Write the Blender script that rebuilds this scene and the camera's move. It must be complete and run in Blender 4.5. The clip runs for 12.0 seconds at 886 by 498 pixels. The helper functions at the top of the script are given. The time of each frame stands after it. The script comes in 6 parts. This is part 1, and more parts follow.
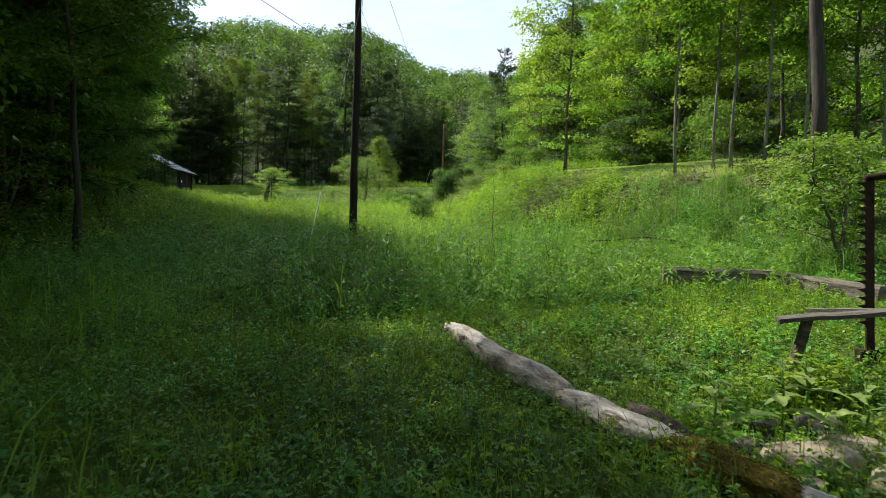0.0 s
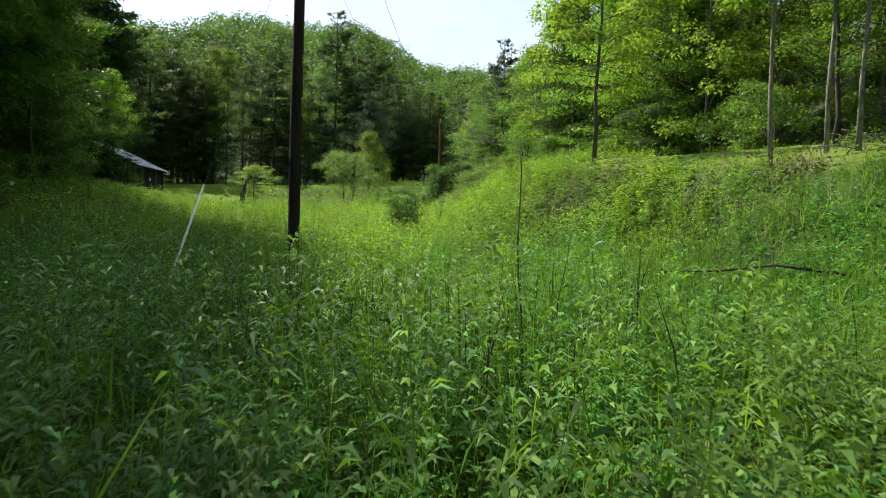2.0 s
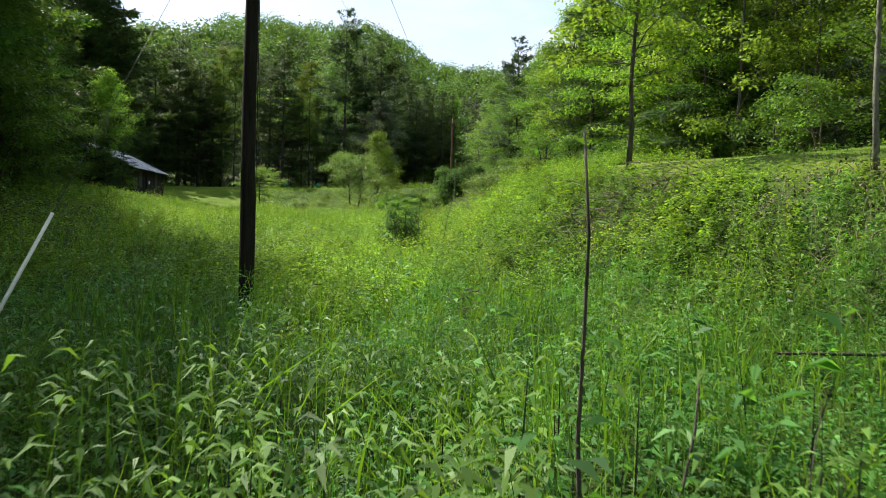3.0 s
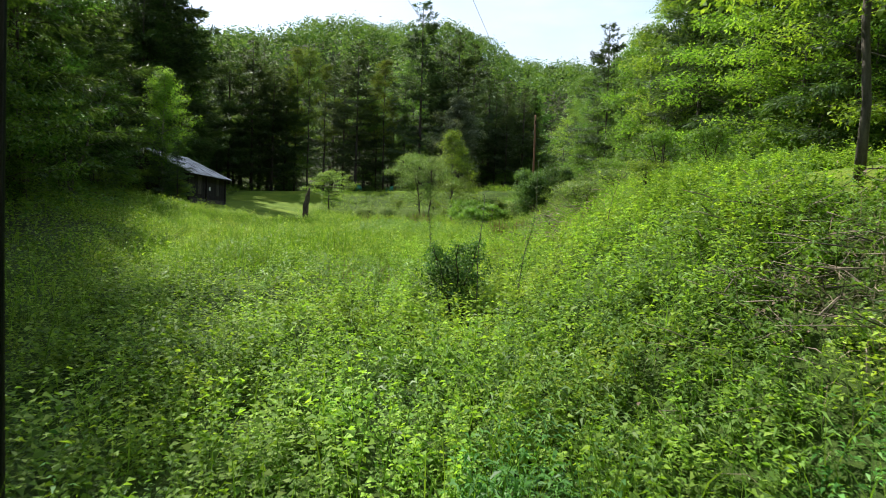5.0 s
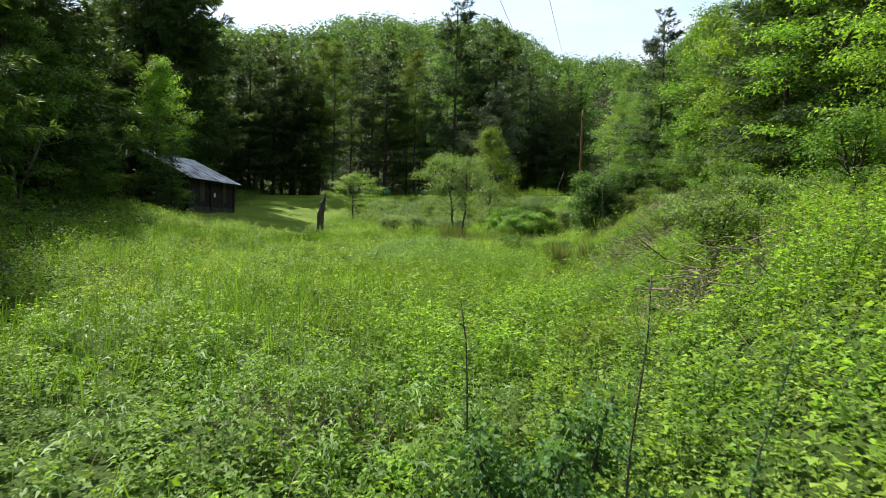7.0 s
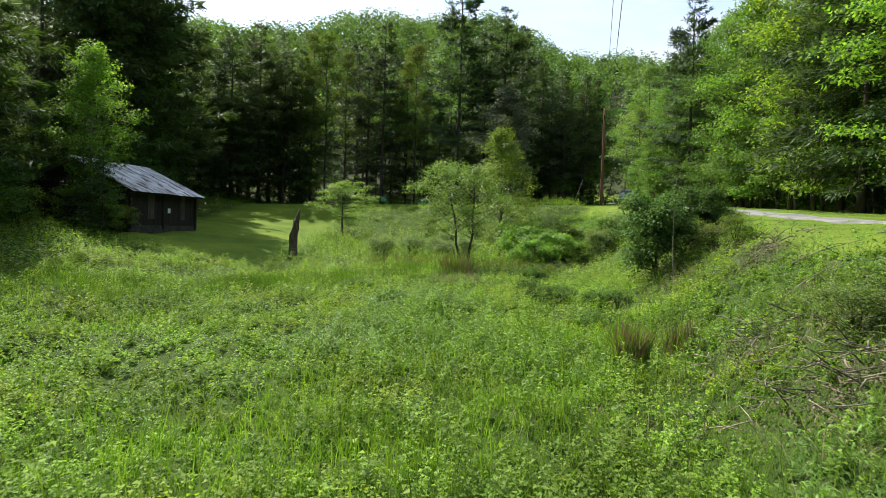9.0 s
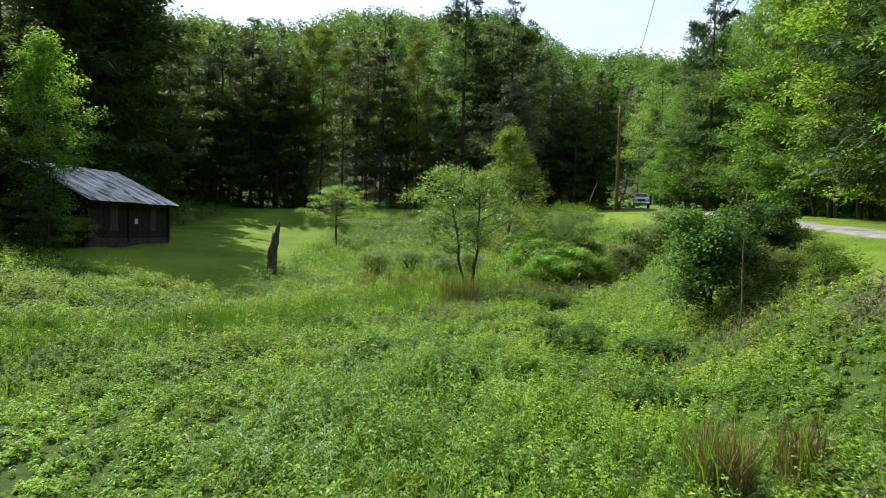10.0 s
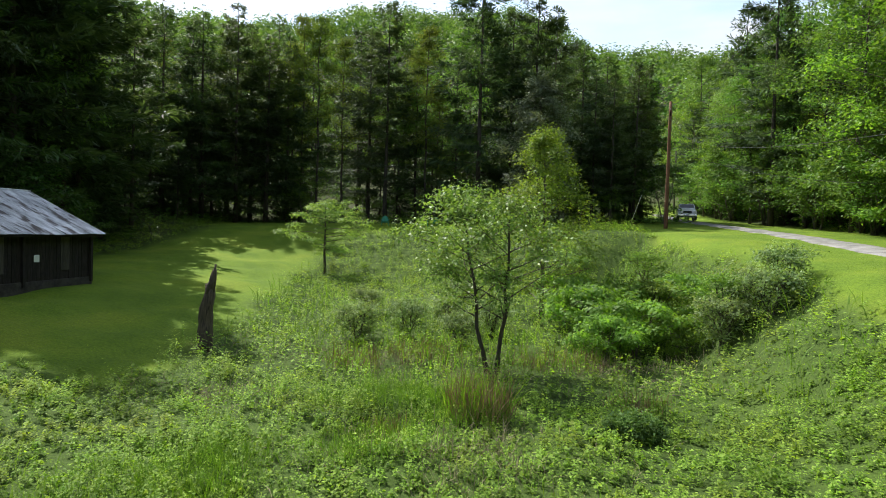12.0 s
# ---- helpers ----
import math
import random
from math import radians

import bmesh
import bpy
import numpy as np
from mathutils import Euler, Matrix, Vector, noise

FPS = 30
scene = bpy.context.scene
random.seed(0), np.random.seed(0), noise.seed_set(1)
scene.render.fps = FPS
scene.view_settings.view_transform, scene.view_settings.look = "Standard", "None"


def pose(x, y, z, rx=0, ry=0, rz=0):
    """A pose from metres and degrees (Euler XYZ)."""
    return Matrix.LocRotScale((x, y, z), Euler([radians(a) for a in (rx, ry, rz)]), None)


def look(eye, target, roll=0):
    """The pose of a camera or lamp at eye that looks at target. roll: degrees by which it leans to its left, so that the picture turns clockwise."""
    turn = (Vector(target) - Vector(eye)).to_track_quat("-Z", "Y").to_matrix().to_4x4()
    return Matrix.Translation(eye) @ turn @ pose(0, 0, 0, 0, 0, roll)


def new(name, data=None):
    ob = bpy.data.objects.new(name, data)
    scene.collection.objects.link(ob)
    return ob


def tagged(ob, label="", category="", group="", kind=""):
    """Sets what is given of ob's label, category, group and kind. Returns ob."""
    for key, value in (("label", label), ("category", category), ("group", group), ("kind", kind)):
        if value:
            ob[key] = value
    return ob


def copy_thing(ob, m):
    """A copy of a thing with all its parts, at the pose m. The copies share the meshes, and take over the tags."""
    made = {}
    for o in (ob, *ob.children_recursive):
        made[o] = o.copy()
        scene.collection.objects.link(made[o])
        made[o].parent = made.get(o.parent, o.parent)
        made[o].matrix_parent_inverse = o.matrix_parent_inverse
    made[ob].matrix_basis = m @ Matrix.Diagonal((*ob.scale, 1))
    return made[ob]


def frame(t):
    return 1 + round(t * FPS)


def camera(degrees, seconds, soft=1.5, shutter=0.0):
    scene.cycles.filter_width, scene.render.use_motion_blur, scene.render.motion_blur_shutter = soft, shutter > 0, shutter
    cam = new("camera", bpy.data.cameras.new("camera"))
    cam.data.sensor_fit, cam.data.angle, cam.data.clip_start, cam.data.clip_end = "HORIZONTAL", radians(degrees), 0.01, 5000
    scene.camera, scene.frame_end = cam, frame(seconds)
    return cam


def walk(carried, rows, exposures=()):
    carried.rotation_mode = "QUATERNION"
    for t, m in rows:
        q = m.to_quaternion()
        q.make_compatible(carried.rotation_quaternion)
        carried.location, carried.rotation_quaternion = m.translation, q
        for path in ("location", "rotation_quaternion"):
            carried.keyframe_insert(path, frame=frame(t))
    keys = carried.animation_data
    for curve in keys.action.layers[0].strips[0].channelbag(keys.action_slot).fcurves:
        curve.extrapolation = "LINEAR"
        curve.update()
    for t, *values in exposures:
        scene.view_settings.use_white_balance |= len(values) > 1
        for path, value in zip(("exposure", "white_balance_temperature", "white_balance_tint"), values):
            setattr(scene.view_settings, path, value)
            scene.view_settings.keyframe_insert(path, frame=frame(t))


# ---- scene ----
cam = camera(70.0, 12.0, soft=0.4, shutter=0.12)
METRES, EYE, TILT, LEAN, TURN = 50.0, 1.6, 0.0, 0.0, 0.0
ROWS = [
    (0.0, 0.0, 0.0, 0.0, 0.05, -1.54, -1.8),
    (0.5, 0.0012, 0.0333, -0.0004, 0.02, -1.52, -1.78),
    (1.0, 0.0028, 0.0663, -0.0012, -0.02, -1.52, -1.8),
    (1.5, 0.0044, 0.0998, 0.002, -0.06, -1.52, -1.81),
    (2.0, 0.0057, 0.1319, 0.0066, -0.11, -1.52, -1.8),
    (2.5, 0.0082, 0.1648, 0.0114, 0.13, -1.5, -1.79),
    (4.5, 0.0138, 0.296, 0.03, 6.83, -1.68, -1.83),
    (5.0, 0.0104, 0.3343, 0.0341, 8.58, -1.74, -1.86),
    (5.5, 0.0047, 0.3738, 0.0379, 9.89, -1.77, -1.88),
    (6.0, -0.0022, 0.4127, 0.041, 10.85, -1.79, -1.89),
    (6.5, -0.0101, 0.4535, 0.046, 11.4, -1.8, -1.91),
    (7.0, -0.018, 0.494, 0.053, 11.71, -1.8, -1.92),
    (9.0, -0.0527, 0.6736, 0.0831, 12.14, -1.79, -1.87),
    (9.5, -0.0606, 0.7219, 0.0906, 12.28, -1.78, -1.83),
    (10.0, -0.0694, 0.7701, 0.0981, 12.59, -1.79, -1.83),
    (10.5, -0.0791, 0.8216, 0.1055, 13.03, -1.78, -1.8),
    (11.0, -0.0896, 0.8734, 0.1128, 13.43, -1.75, -1.82),
    (11.5, -0.101, 0.9262, 0.1223, 13.75, -1.74, -1.77),
    (12.0, -0.1139, 0.9774, 0.1321, 13.92, -1.73, -1.77),
]
walk(cam, [(t, pose(0, 0, EYE, TILT, LEAN, TURN) @ pose(METRES * x, METRES * y, METRES * z, 90 + pitch, roll, yaw)) for t, x, y, z, yaw, pitch, roll in ROWS])

# ---- world, sun, exposure ----
SUN_AZIMUTH, SUN_HEIGHT = -54.0, 50.0  # degrees from +y towards +x, and above the horizon
scene.view_settings.exposure = 0.9
world = bpy.data.worlds.new("sky_world")
scene.world = world
world.use_nodes = True
wn, wl = world.node_tree.nodes, world.node_tree.links
wn.clear()
w_out = wn.new("ShaderNodeOutputWorld")
w_bg = wn.new("ShaderNodeBackground")
w_sky = wn.new("ShaderNodeTexSky")
w_sky.sky_type = "NISHITA"
w_sky.sun_disc = False
w_sky.sun_elevation = radians(SUN_HEIGHT)
w_sky.sun_rotation = radians(SUN_AZIMUTH)
w_sky.air_density, w_sky.dust_density, w_sky.ozone_density = 1.0, 1.5, 1.0
w_tc = wn.new("ShaderNodeTexCoord")
w_map = wn.new("ShaderNodeMapping")
w_map.inputs["Scale"].default_value = (1.6, 1.6, 5.0)
w_map.inputs["Location"].default_value = (0.35, 0.2, 0.5)
w_noise = wn.new("ShaderNodeTexNoise")
w_noise.inputs["Scale"].default_value = 2.2
w_noise.inputs["Detail"].default_value = 7.0
w_noise.inputs["Roughness"].default_value = 0.55
w_ramp = wn.new("ShaderNodeValToRGB")
w_ramp.color_ramp.elements[0].position, w_ramp.color_ramp.elements[1].position = 0.4, 0.68
w_mix = wn.new("ShaderNodeMix")
w_mix.data_type = "RGBA"
w_mix.inputs["B"].default_value = (3.5, 3.7, 3.95, 1)
wl.new(w_tc.outputs["Generated"], w_map.inputs["Vector"])
wl.new(w_map.outputs["Vector"], w_noise.inputs["Vector"])
wl.new(w_noise.outputs["Fac"], w_ramp.inputs["Fac"])
wl.new(w_ramp.outputs["Color"], w_mix.inputs["Factor"])
wl.new(w_sky.outputs["Color"], w_mix.inputs["A"])
wl.new(w_mix.outputs["Result"], w_bg.inputs["Color"])
w_bg.inputs["Strength"].default_value = 0.15
wl.new(w_bg.outputs["Background"], w_out.inputs["Surface"])

sun_data = bpy.data.lights.new("sun", "SUN")
sun_data.energy = 4.8
sun_data.angle = radians(0.53)
sun_data.color = (1.0, 0.95, 0.87)
sun = new("sun", sun_data)
sx = math.sin(radians(SUN_AZIMUTH)) * math.cos(radians(SUN_HEIGHT))
sy = math.cos(radians(SUN_AZIMUTH)) * math.cos(radians(SUN_HEIGHT))
sun.matrix_world = look((200 * sx, 200 * sy, 200 * math.sin(radians(SUN_HEIGHT))), (0, 0, 0))


# ---- materials ----
def nodes_of(name):
    m = bpy.data.materials.new(name)
    m.use_nodes = True
    nt = m.node_tree
    return m, nt.nodes, nt.links, nt.nodes["Principled BSDF"]


def ramp_node(nodes, stops):
    r = nodes.new("ShaderNodeValToRGB")
    e = r.color_ramp.elements
    e[0].position, e[0].color = stops[0][0], (*stops[0][1], 1)
    e[1].position, e[1].color = stops[-1][0], (*stops[-1][1], 1)
    for p, c in stops[1:-1]:
        e.new(p).color = (*c, 1)
    return r


def noise_node(nodes, links, vec, scale, detail=5.0, rough=0.6):
    n = nodes.new("ShaderNodeTexNoise")
    n.inputs["Scale"].default_value, n.inputs["Detail"].default_value, n.inputs["Roughness"].default_value = scale, detail, rough
    links.new(vec, n.inputs["Vector"])
    return n


def surface_mat(name, stops, scale=4.0, stretch=(1, 1, 1), rough=0.8, bump=0.4, fine=30.0, metal=0.0, blotch=None, vary=0.15, spec=0.3):
    """A solid surface: coarse noise through a colour ramp, fine grain, bump, and stains and other blotches as a second
    colour.
    """
    m, nodes, links, bsdf = nodes_of(name)
    tc = nodes.new("ShaderNodeTexCoord")
    mp = nodes.new("ShaderNodeMapping")
    mp.inputs["Scale"].default_value = stretch
    links.new(tc.outputs["Object"], mp.inputs["Vector"])
    vec = mp.outputs["Vector"]
    a = noise_node(nodes, links, vec, scale)
    b = noise_node(nodes, links, vec, fine, 6, 0.7)
    add = nodes.new("ShaderNodeMath")
    add.operation = "MULTIPLY_ADD"
    add.inputs[1].default_value = 0.45
    links.new(b.outputs["Fac"], add.inputs[0])
    sub = nodes.new("ShaderNodeMath")
    sub.operation = "SUBTRACT"
    sub.inputs[1].default_value = 0.225
    links.new(a.outputs["Fac"], sub.inputs[0])
    links.new(sub.outputs[0], add.inputs[2])
    rmp = ramp_node(nodes, stops)
    links.new(add.outputs[0], rmp.inputs["Fac"])
    col = rmp.outputs["Color"]
    if blotch:
        c = noise_node(nodes, links, vec, blotch[1], 4)
        br = ramp_node(nodes, [(blotch[2], (0, 0, 0)), (blotch[2] + 0.1, (1, 1, 1))])
        links.new(c.outputs["Fac"], br.inputs["Fac"])
        mx = nodes.new("ShaderNodeMix")
        mx.data_type = "RGBA"
        links.new(br.outputs["Color"], mx.inputs["Factor"])
        links.new(col, mx.inputs["A"])
        mx.inputs["B"].default_value = (*blotch[0], 1)
        col = mx.outputs["Result"]
    info = nodes.new("ShaderNodeObjectInfo")
    mr = nodes.new("ShaderNodeMapRange")
    mr.inputs["To Min"].default_value, mr.inputs["To Max"].default_value = 1 - vary, 1 + vary
    links.new(info.outputs["Random"], mr.inputs["Value"])
    hs = nodes.new("ShaderNodeHueSaturation")
    links.new(col, hs.inputs["Color"])
    links.new(mr.outputs["Result"], hs.inputs["Value"])
    links.new(hs.outputs["Color"], bsdf.inputs["Base Color"])
    bsdf.inputs["Roughness"].default_value = rough
    bsdf.inputs["Metallic"].default_value = metal
    bsdf.inputs["Specular IOR Level"].default_value = spec
    bp = nodes.new("ShaderNodeBump")
    bp.inputs["Strength"].default_value = bump
    bp.inputs["Distance"].default_value = 0.03
    links.new(add.outputs[0], bp.inputs["Height"])
    links.new(bp.outputs["Normal"], bsdf.inputs["Normal"])
    return m


def leaf_mat(name, dark, mid, light, through_share=0.4, patch=0.25, rough=0.55, spec=0.18, patch_colour=None):
    """Leaves: colour by leaf and by tree, drifting in patches over the place; light passes through."""
    m, nodes, links, bsdf = nodes_of(name)
    geo = nodes.new("ShaderNodeNewGeometry")
    info = nodes.new("ShaderNodeObjectInfo")
    rmp = ramp_node(nodes, [(0.0, dark), (0.5, mid), (1.0, light)])
    links.new(geo.outputs["Random Per Island"], rmp.inputs["Fac"])
    nz = noise_node(nodes, links, geo.outputs["Position"], patch, 3)
    col = rmp.outputs["Color"]
    if patch_colour:
        nz2 = noise_node(nodes, links, geo.outputs["Position"], patch * 0.9, 4)
        pr = ramp_node(nodes, [(0.52, (0, 0, 0)), (0.68, (0.8, 0.8, 0.8))])
        links.new(nz2.outputs["Color"], pr.inputs["Fac"])
        mx = nodes.new("ShaderNodeMix")
        mx.data_type = "RGBA"
        links.new(pr.outputs["Color"], mx.inputs["Factor"])
        links.new(col, mx.inputs["A"])
        mx.inputs["B"].default_value = (*patch_colour, 1)
        col = mx.outputs["Result"]
    val = nodes.new("ShaderNodeMapRange")
    val.inputs["From Min"].default_value, val.inputs["From Max"].default_value = 0.3, 0.7
    val.inputs["To Min"].default_value, val.inputs["To Max"].default_value = 0.62, 1.32
    links.new(nz.outputs["Fac"], val.inputs["Value"])
    clump = noise_node(nodes, links, geo.outputs["Position"], patch * 5, 2)
    cval = nodes.new("ShaderNodeMapRange")
    cval.inputs["From Min"].default_value, cval.inputs["From Max"].default_value = 0.3, 0.7
    cval.inputs["To Min"].default_value, cval.inputs["To Max"].default_value = 0.66, 1.36
    links.new(clump.outputs["Fac"], cval.inputs["Value"])
    both = nodes.new("ShaderNodeMath")
    both.operation = "MULTIPLY"
    links.new(val.outputs["Result"], both.inputs[0])
    links.new(cval.outputs["Result"], both.inputs[1])
    hue = nodes.new("ShaderNodeMapRange")
    hue.inputs["To Min"].default_value, hue.inputs["To Max"].default_value = 0.482, 0.518
    links.new(info.outputs["Random"], hue.inputs["Value"])
    hs = nodes.new("ShaderNodeHueSaturation")
    links.new(col, hs.inputs["Color"])
    links.new(both.outputs[0], hs.inputs["Value"])
    links.new(hue.outputs["Result"], hs.inputs["Hue"])
    links.new(hs.outputs["Color"], bsdf.inputs["Base Color"])
    bsdf.inputs["Roughness"].default_value = rough
    bsdf.inputs["Specular IOR Level"].default_value = spec
    tr = nodes.new("ShaderNodeBsdfTranslucent")
    warm = nodes.new("ShaderNodeMix")
    warm.data_type, warm.blend_type = "RGBA", "MULTIPLY"
    warm.inputs["Factor"].default_value = 1.0
    warm.inputs["B"].default_value = (1.4, 1.4, 0.5, 1)
    links.new(hs.outputs["Color"], warm.inputs["A"])
    links.new(warm.outputs["Result"], tr.inputs["Color"])
    mix = nodes.new("ShaderNodeMixShader")
    mix.inputs["Fac"].default_value = through_share
    links.new(bsdf.outputs[0], mix.inputs[1])
    links.new(tr.outputs[0], mix.inputs[2])
    links.new(mix.outputs[0], nodes["Material Output"].inputs["Surface"])
    return m


M_MEADOW = leaf_mat("meadow_leaf", (0.092, 0.165, 0.026), (0.182, 0.295, 0.042), (0.29, 0.405, 0.068), 0.44, 0.45, 0.6, 0.15, patch_colour=(0.32, 0.36, 0.055))
M_GRASS = leaf_mat("tall_grass_blade", (0.08, 0.165, 0.018), (0.13, 0.24, 0.026), (0.21, 0.315, 0.045), 0.4, 0.35)
M_LANCE = leaf_mat("lance_leaf", (0.055, 0.135, 0.024), (0.095, 0.215, 0.038), (0.155, 0.3, 0.066), 0.4, 0.5, 0.5, 0.24)
M_LAWN = leaf_mat("lawn_blade", (0.08, 0.145, 0.01), (0.12, 0.195, 0.014), (0.17, 0.24, 0.02), 0.4, 0.3)
M_MAPLE = leaf_mat("maple_leaf", (0.096, 0.182, 0.028), (0.146, 0.26, 0.039), (0.216, 0.332, 0.062), 0.5, 0.15, 0.55, 0.22)
M_BROAD = leaf_mat("broadleaf", (0.07, 0.145, 0.03), (0.1, 0.195, 0.04), (0.145, 0.245, 0.055), 0.42, 0.1, 0.5, 0.2)
M_OAK = leaf_mat("oak_leaf", (0.085, 0.125, 0.032), (0.115, 0.165, 0.04), (0.155, 0.21, 0.05), 0.48, 0.06, 0.7, 0.1)
M_PINE = leaf_mat("pine_needles", (0.04, 0.07, 0.034), (0.062, 0.102, 0.048), (0.088, 0.13, 0.062), 0.32, 0.08)
M_HEMLOCK = leaf_mat("hemlock_needles", (0.04, 0.076, 0.026), (0.062, 0.108, 0.036), (0.088, 0.14, 0.048), 0.32, 0.08, spec=0.2)
M_SHRUB = leaf_mat("shrub_leaf", (0.042, 0.1, 0.03), (0.075, 0.155, 0.042), (0.13, 0.22, 0.062), 0.34, 0.3, 0.55, 0.14)
M_DOGWOOD = leaf_mat("dogwood_leaf", (0.14, 0.22, 0.05), (0.2, 0.29, 0.075), (0.28, 0.36, 0.12), 0.5, 0.4)
M_FAR = leaf_mat("far_canopy", (0.068, 0.138, 0.04), (0.1, 0.185, 0.05), (0.15, 0.24, 0.072), 0.34, 0.05, 0.6, 0.15)
M_STRAW = surface_mat("dry_straw", [(0.3, (0.2, 0.155, 0.095)), (0.7, (0.42, 0.35, 0.235))], 3.0, bump=0.1)
M_BARK = surface_mat("grey_bark", [(0.3, (0.05, 0.042, 0.033)), (0.7, (0.16, 0.14, 0.11))], 3.0, (4, 4, 0.8), 0.9, 0.8)
M_DARKBARK = surface_mat("dark_bark", [(0.3, (0.03, 0.025, 0.02)), (0.7, (0.09, 0.075, 0.06))], 3.0, (4, 4, 0.6), 0.9, 0.9)
M_PALEBARK = surface_mat("pale_bark", [(0.3, (0.1, 0.095, 0.075)), (0.7, (0.28, 0.26, 0.21))], 4.0, (3, 3, 1.4), 0.85, 0.5, blotch=((0.07, 0.07, 0.05), 3.0, 0.58))
M_POLE = surface_mat("creosoted_pole", [(0.3, (0.01, 0.008, 0.006)), (0.7, (0.038, 0.03, 0.023))], 3.0, (8, 8, 0.5), 0.9, 0.7, spec=0.15)
M_REDPOLE = surface_mat("red_brown_pole", [(0.3, (0.09, 0.04, 0.022)), (0.7, (0.2, 0.1, 0.055))], 3.0, (8, 8, 0.5), 0.85, 0.5)
# palest stops paint both bleached wood and patches of sun on the log
M_LOG = surface_mat("weathered_log", [(0.28, (0.08, 0.062, 0.045)), (0.42, (0.28, 0.235, 0.18)), (0.55, (0.48, 0.44, 0.37)), (0.7, (0.72, 0.68, 0.6))], 2.2, (1.0, 3, 3), 0.85, 1.0, 22.0, blotch=((0.06, 0.04, 0.025), 2.1, 0.57))
M_TIMBER = surface_mat("grey_timber", [(0.3, (0.06, 0.05, 0.036)), (0.7, (0.22, 0.195, 0.155))], 3.0, (1, 8, 8), 0.9, 0.8, blotch=((0.04, 0.045, 0.02), 1.5, 0.56))
M_SHEDWOOD = surface_mat("dark_shed_boards", [(0.3, (0.01, 0.008, 0.007)), (0.7, (0.034, 0.027, 0.022))], 3.0, (6, 6, 0.7), 0.9, 0.7)
M_DOORWOOD = surface_mat("greyed_shed_boards", [(0.3, (0.034, 0.029, 0.024)), (0.7, (0.085, 0.074, 0.06))], 3.0, (6, 6, 0.7), 0.9, 0.7)
# the tin's dark blotch stands for rust stains and dappled tree shade alike
M_TIN = surface_mat("galvanised_tin", [(0.34, (0.28, 0.29, 0.3)), (0.5, (0.52, 0.53, 0.55)), (0.64, (0.74, 0.75, 0.77))], 1.1, (0.5, 1.6, 1), 0.55, 0.15, 14.0, 0.2, blotch=((0.1, 0.085, 0.078), 1.3, 0.51))
M_RUST = surface_mat("rusted_iron", [(0.3, (0.012, 0.008, 0.006)), (0.7, (0.05, 0.028, 0.017))], 8.0, rough=0.9, bump=0.6, fine=60, spec=0.15)
M_ROCK = surface_mat("sandstone", [(0.3, (0.12, 0.095, 0.06)), (0.7, (0.38, 0.325, 0.23))], 3.0, rough=0.9, bump=0.9, fine=25, blotch=((0.05, 0.06, 0.025), 2.5, 0.58))
M_MOSS = surface_mat("orange_moss", [(0.3, (0.06, 0.055, 0.012)), (0.7, (0.22, 0.15, 0.03))], 14.0, rough=1.0, bump=1.0, fine=90, spec=0.1)
M_GRAVEL = surface_mat("grey_gravel", [(0.3, (0.12, 0.12, 0.115)), (0.7, (0.3, 0.295, 0.28))], 1.2, rough=0.95, bump=0.6, fine=40, blotch=((0.1, 0.13, 0.05), 0.5, 0.58))
M_CABLE = surface_mat("black_cable", [(0.3, (0.012, 0.012, 0.012)), (0.7, (0.03, 0.03, 0.03))], rough=0.6, bump=0.0)
M_STEELWIRE = surface_mat("steel_wire", [(0.3, (0.07, 0.07, 0.07)), (0.7, (0.14, 0.14, 0.14))], rough=0.5, bump=0.0, metal=0.5)
M_GUARD = surface_mat("pale_guy_guard", [(0.3, (0.62, 0.6, 0.52)), (0.7, (0.8, 0.78, 0.7))], rough=0.5, bump=0.05)
M_WHITE = surface_mat("white_paint", [(0.3, (0.74, 0.75, 0.77)), (0.7, (0.82, 0.83, 0.84))], rough=0.3, bump=0.02, spec=0.5)
M_PAPER = surface_mat("white_notice", [(0.3, (0.7, 0.7, 0.68)), (0.7, (0.82, 0.82, 0.8))], rough=0.8, bump=0.02)
M_GREENPAINT = surface_mat("green_plastic", [(0.3, (0.015, 0.16, 0.085)), (0.7, (0.025, 0.23, 0.13))], rough=0.4, bump=0.03)
M_TYRE = surface_mat("tyre_rubber", [(0.3, (0.015, 0.015, 0.015)), (0.7, (0.03, 0.03, 0.03))], rough=0.8, bump=0.1)
M_CHROME = surface_mat("chrome", [(0.3, (0.5, 0.5, 0.52)), (0.7, (0.65, 0.65, 0.67))], rough=0.15, bump=0.0, metal=1.0)
M_DARKGLASS = surface_mat("dark_glass", [(0.3, (0.02, 0.025, 0.03)), (0.7, (0.03, 0.035, 0.04))], rough=0.08, bump=0.0, spec=0.6)
M_LAMP = surface_mat("lamp_lens", [(0.3, (0.6, 0.6, 0.6)), (0.7, (0.75, 0.75, 0.75))], rough=0.1, bump=0.0, spec=0.6)
M_FOOTING = surface_mat("dark_footing_stone", [(0.3, (0.024, 0.021, 0.018)), (0.7, (0.075, 0.066, 0.056))], 3.0, rough=0.9, bump=0.8)
M_PLANK = surface_mat("dark_weathered_plank", [(0.3, (0.035, 0.03, 0.024)), (0.7, (0.13, 0.115, 0.095))], 3.0, (1, 8, 8), 0.9, 0.8)
M_STONE = surface_mat("grey_fieldstone", [(0.3, (0.12, 0.11, 0.095)), (0.7, (0.3, 0.28, 0.25))], 3.0, rough=0.9, bump=0.8)


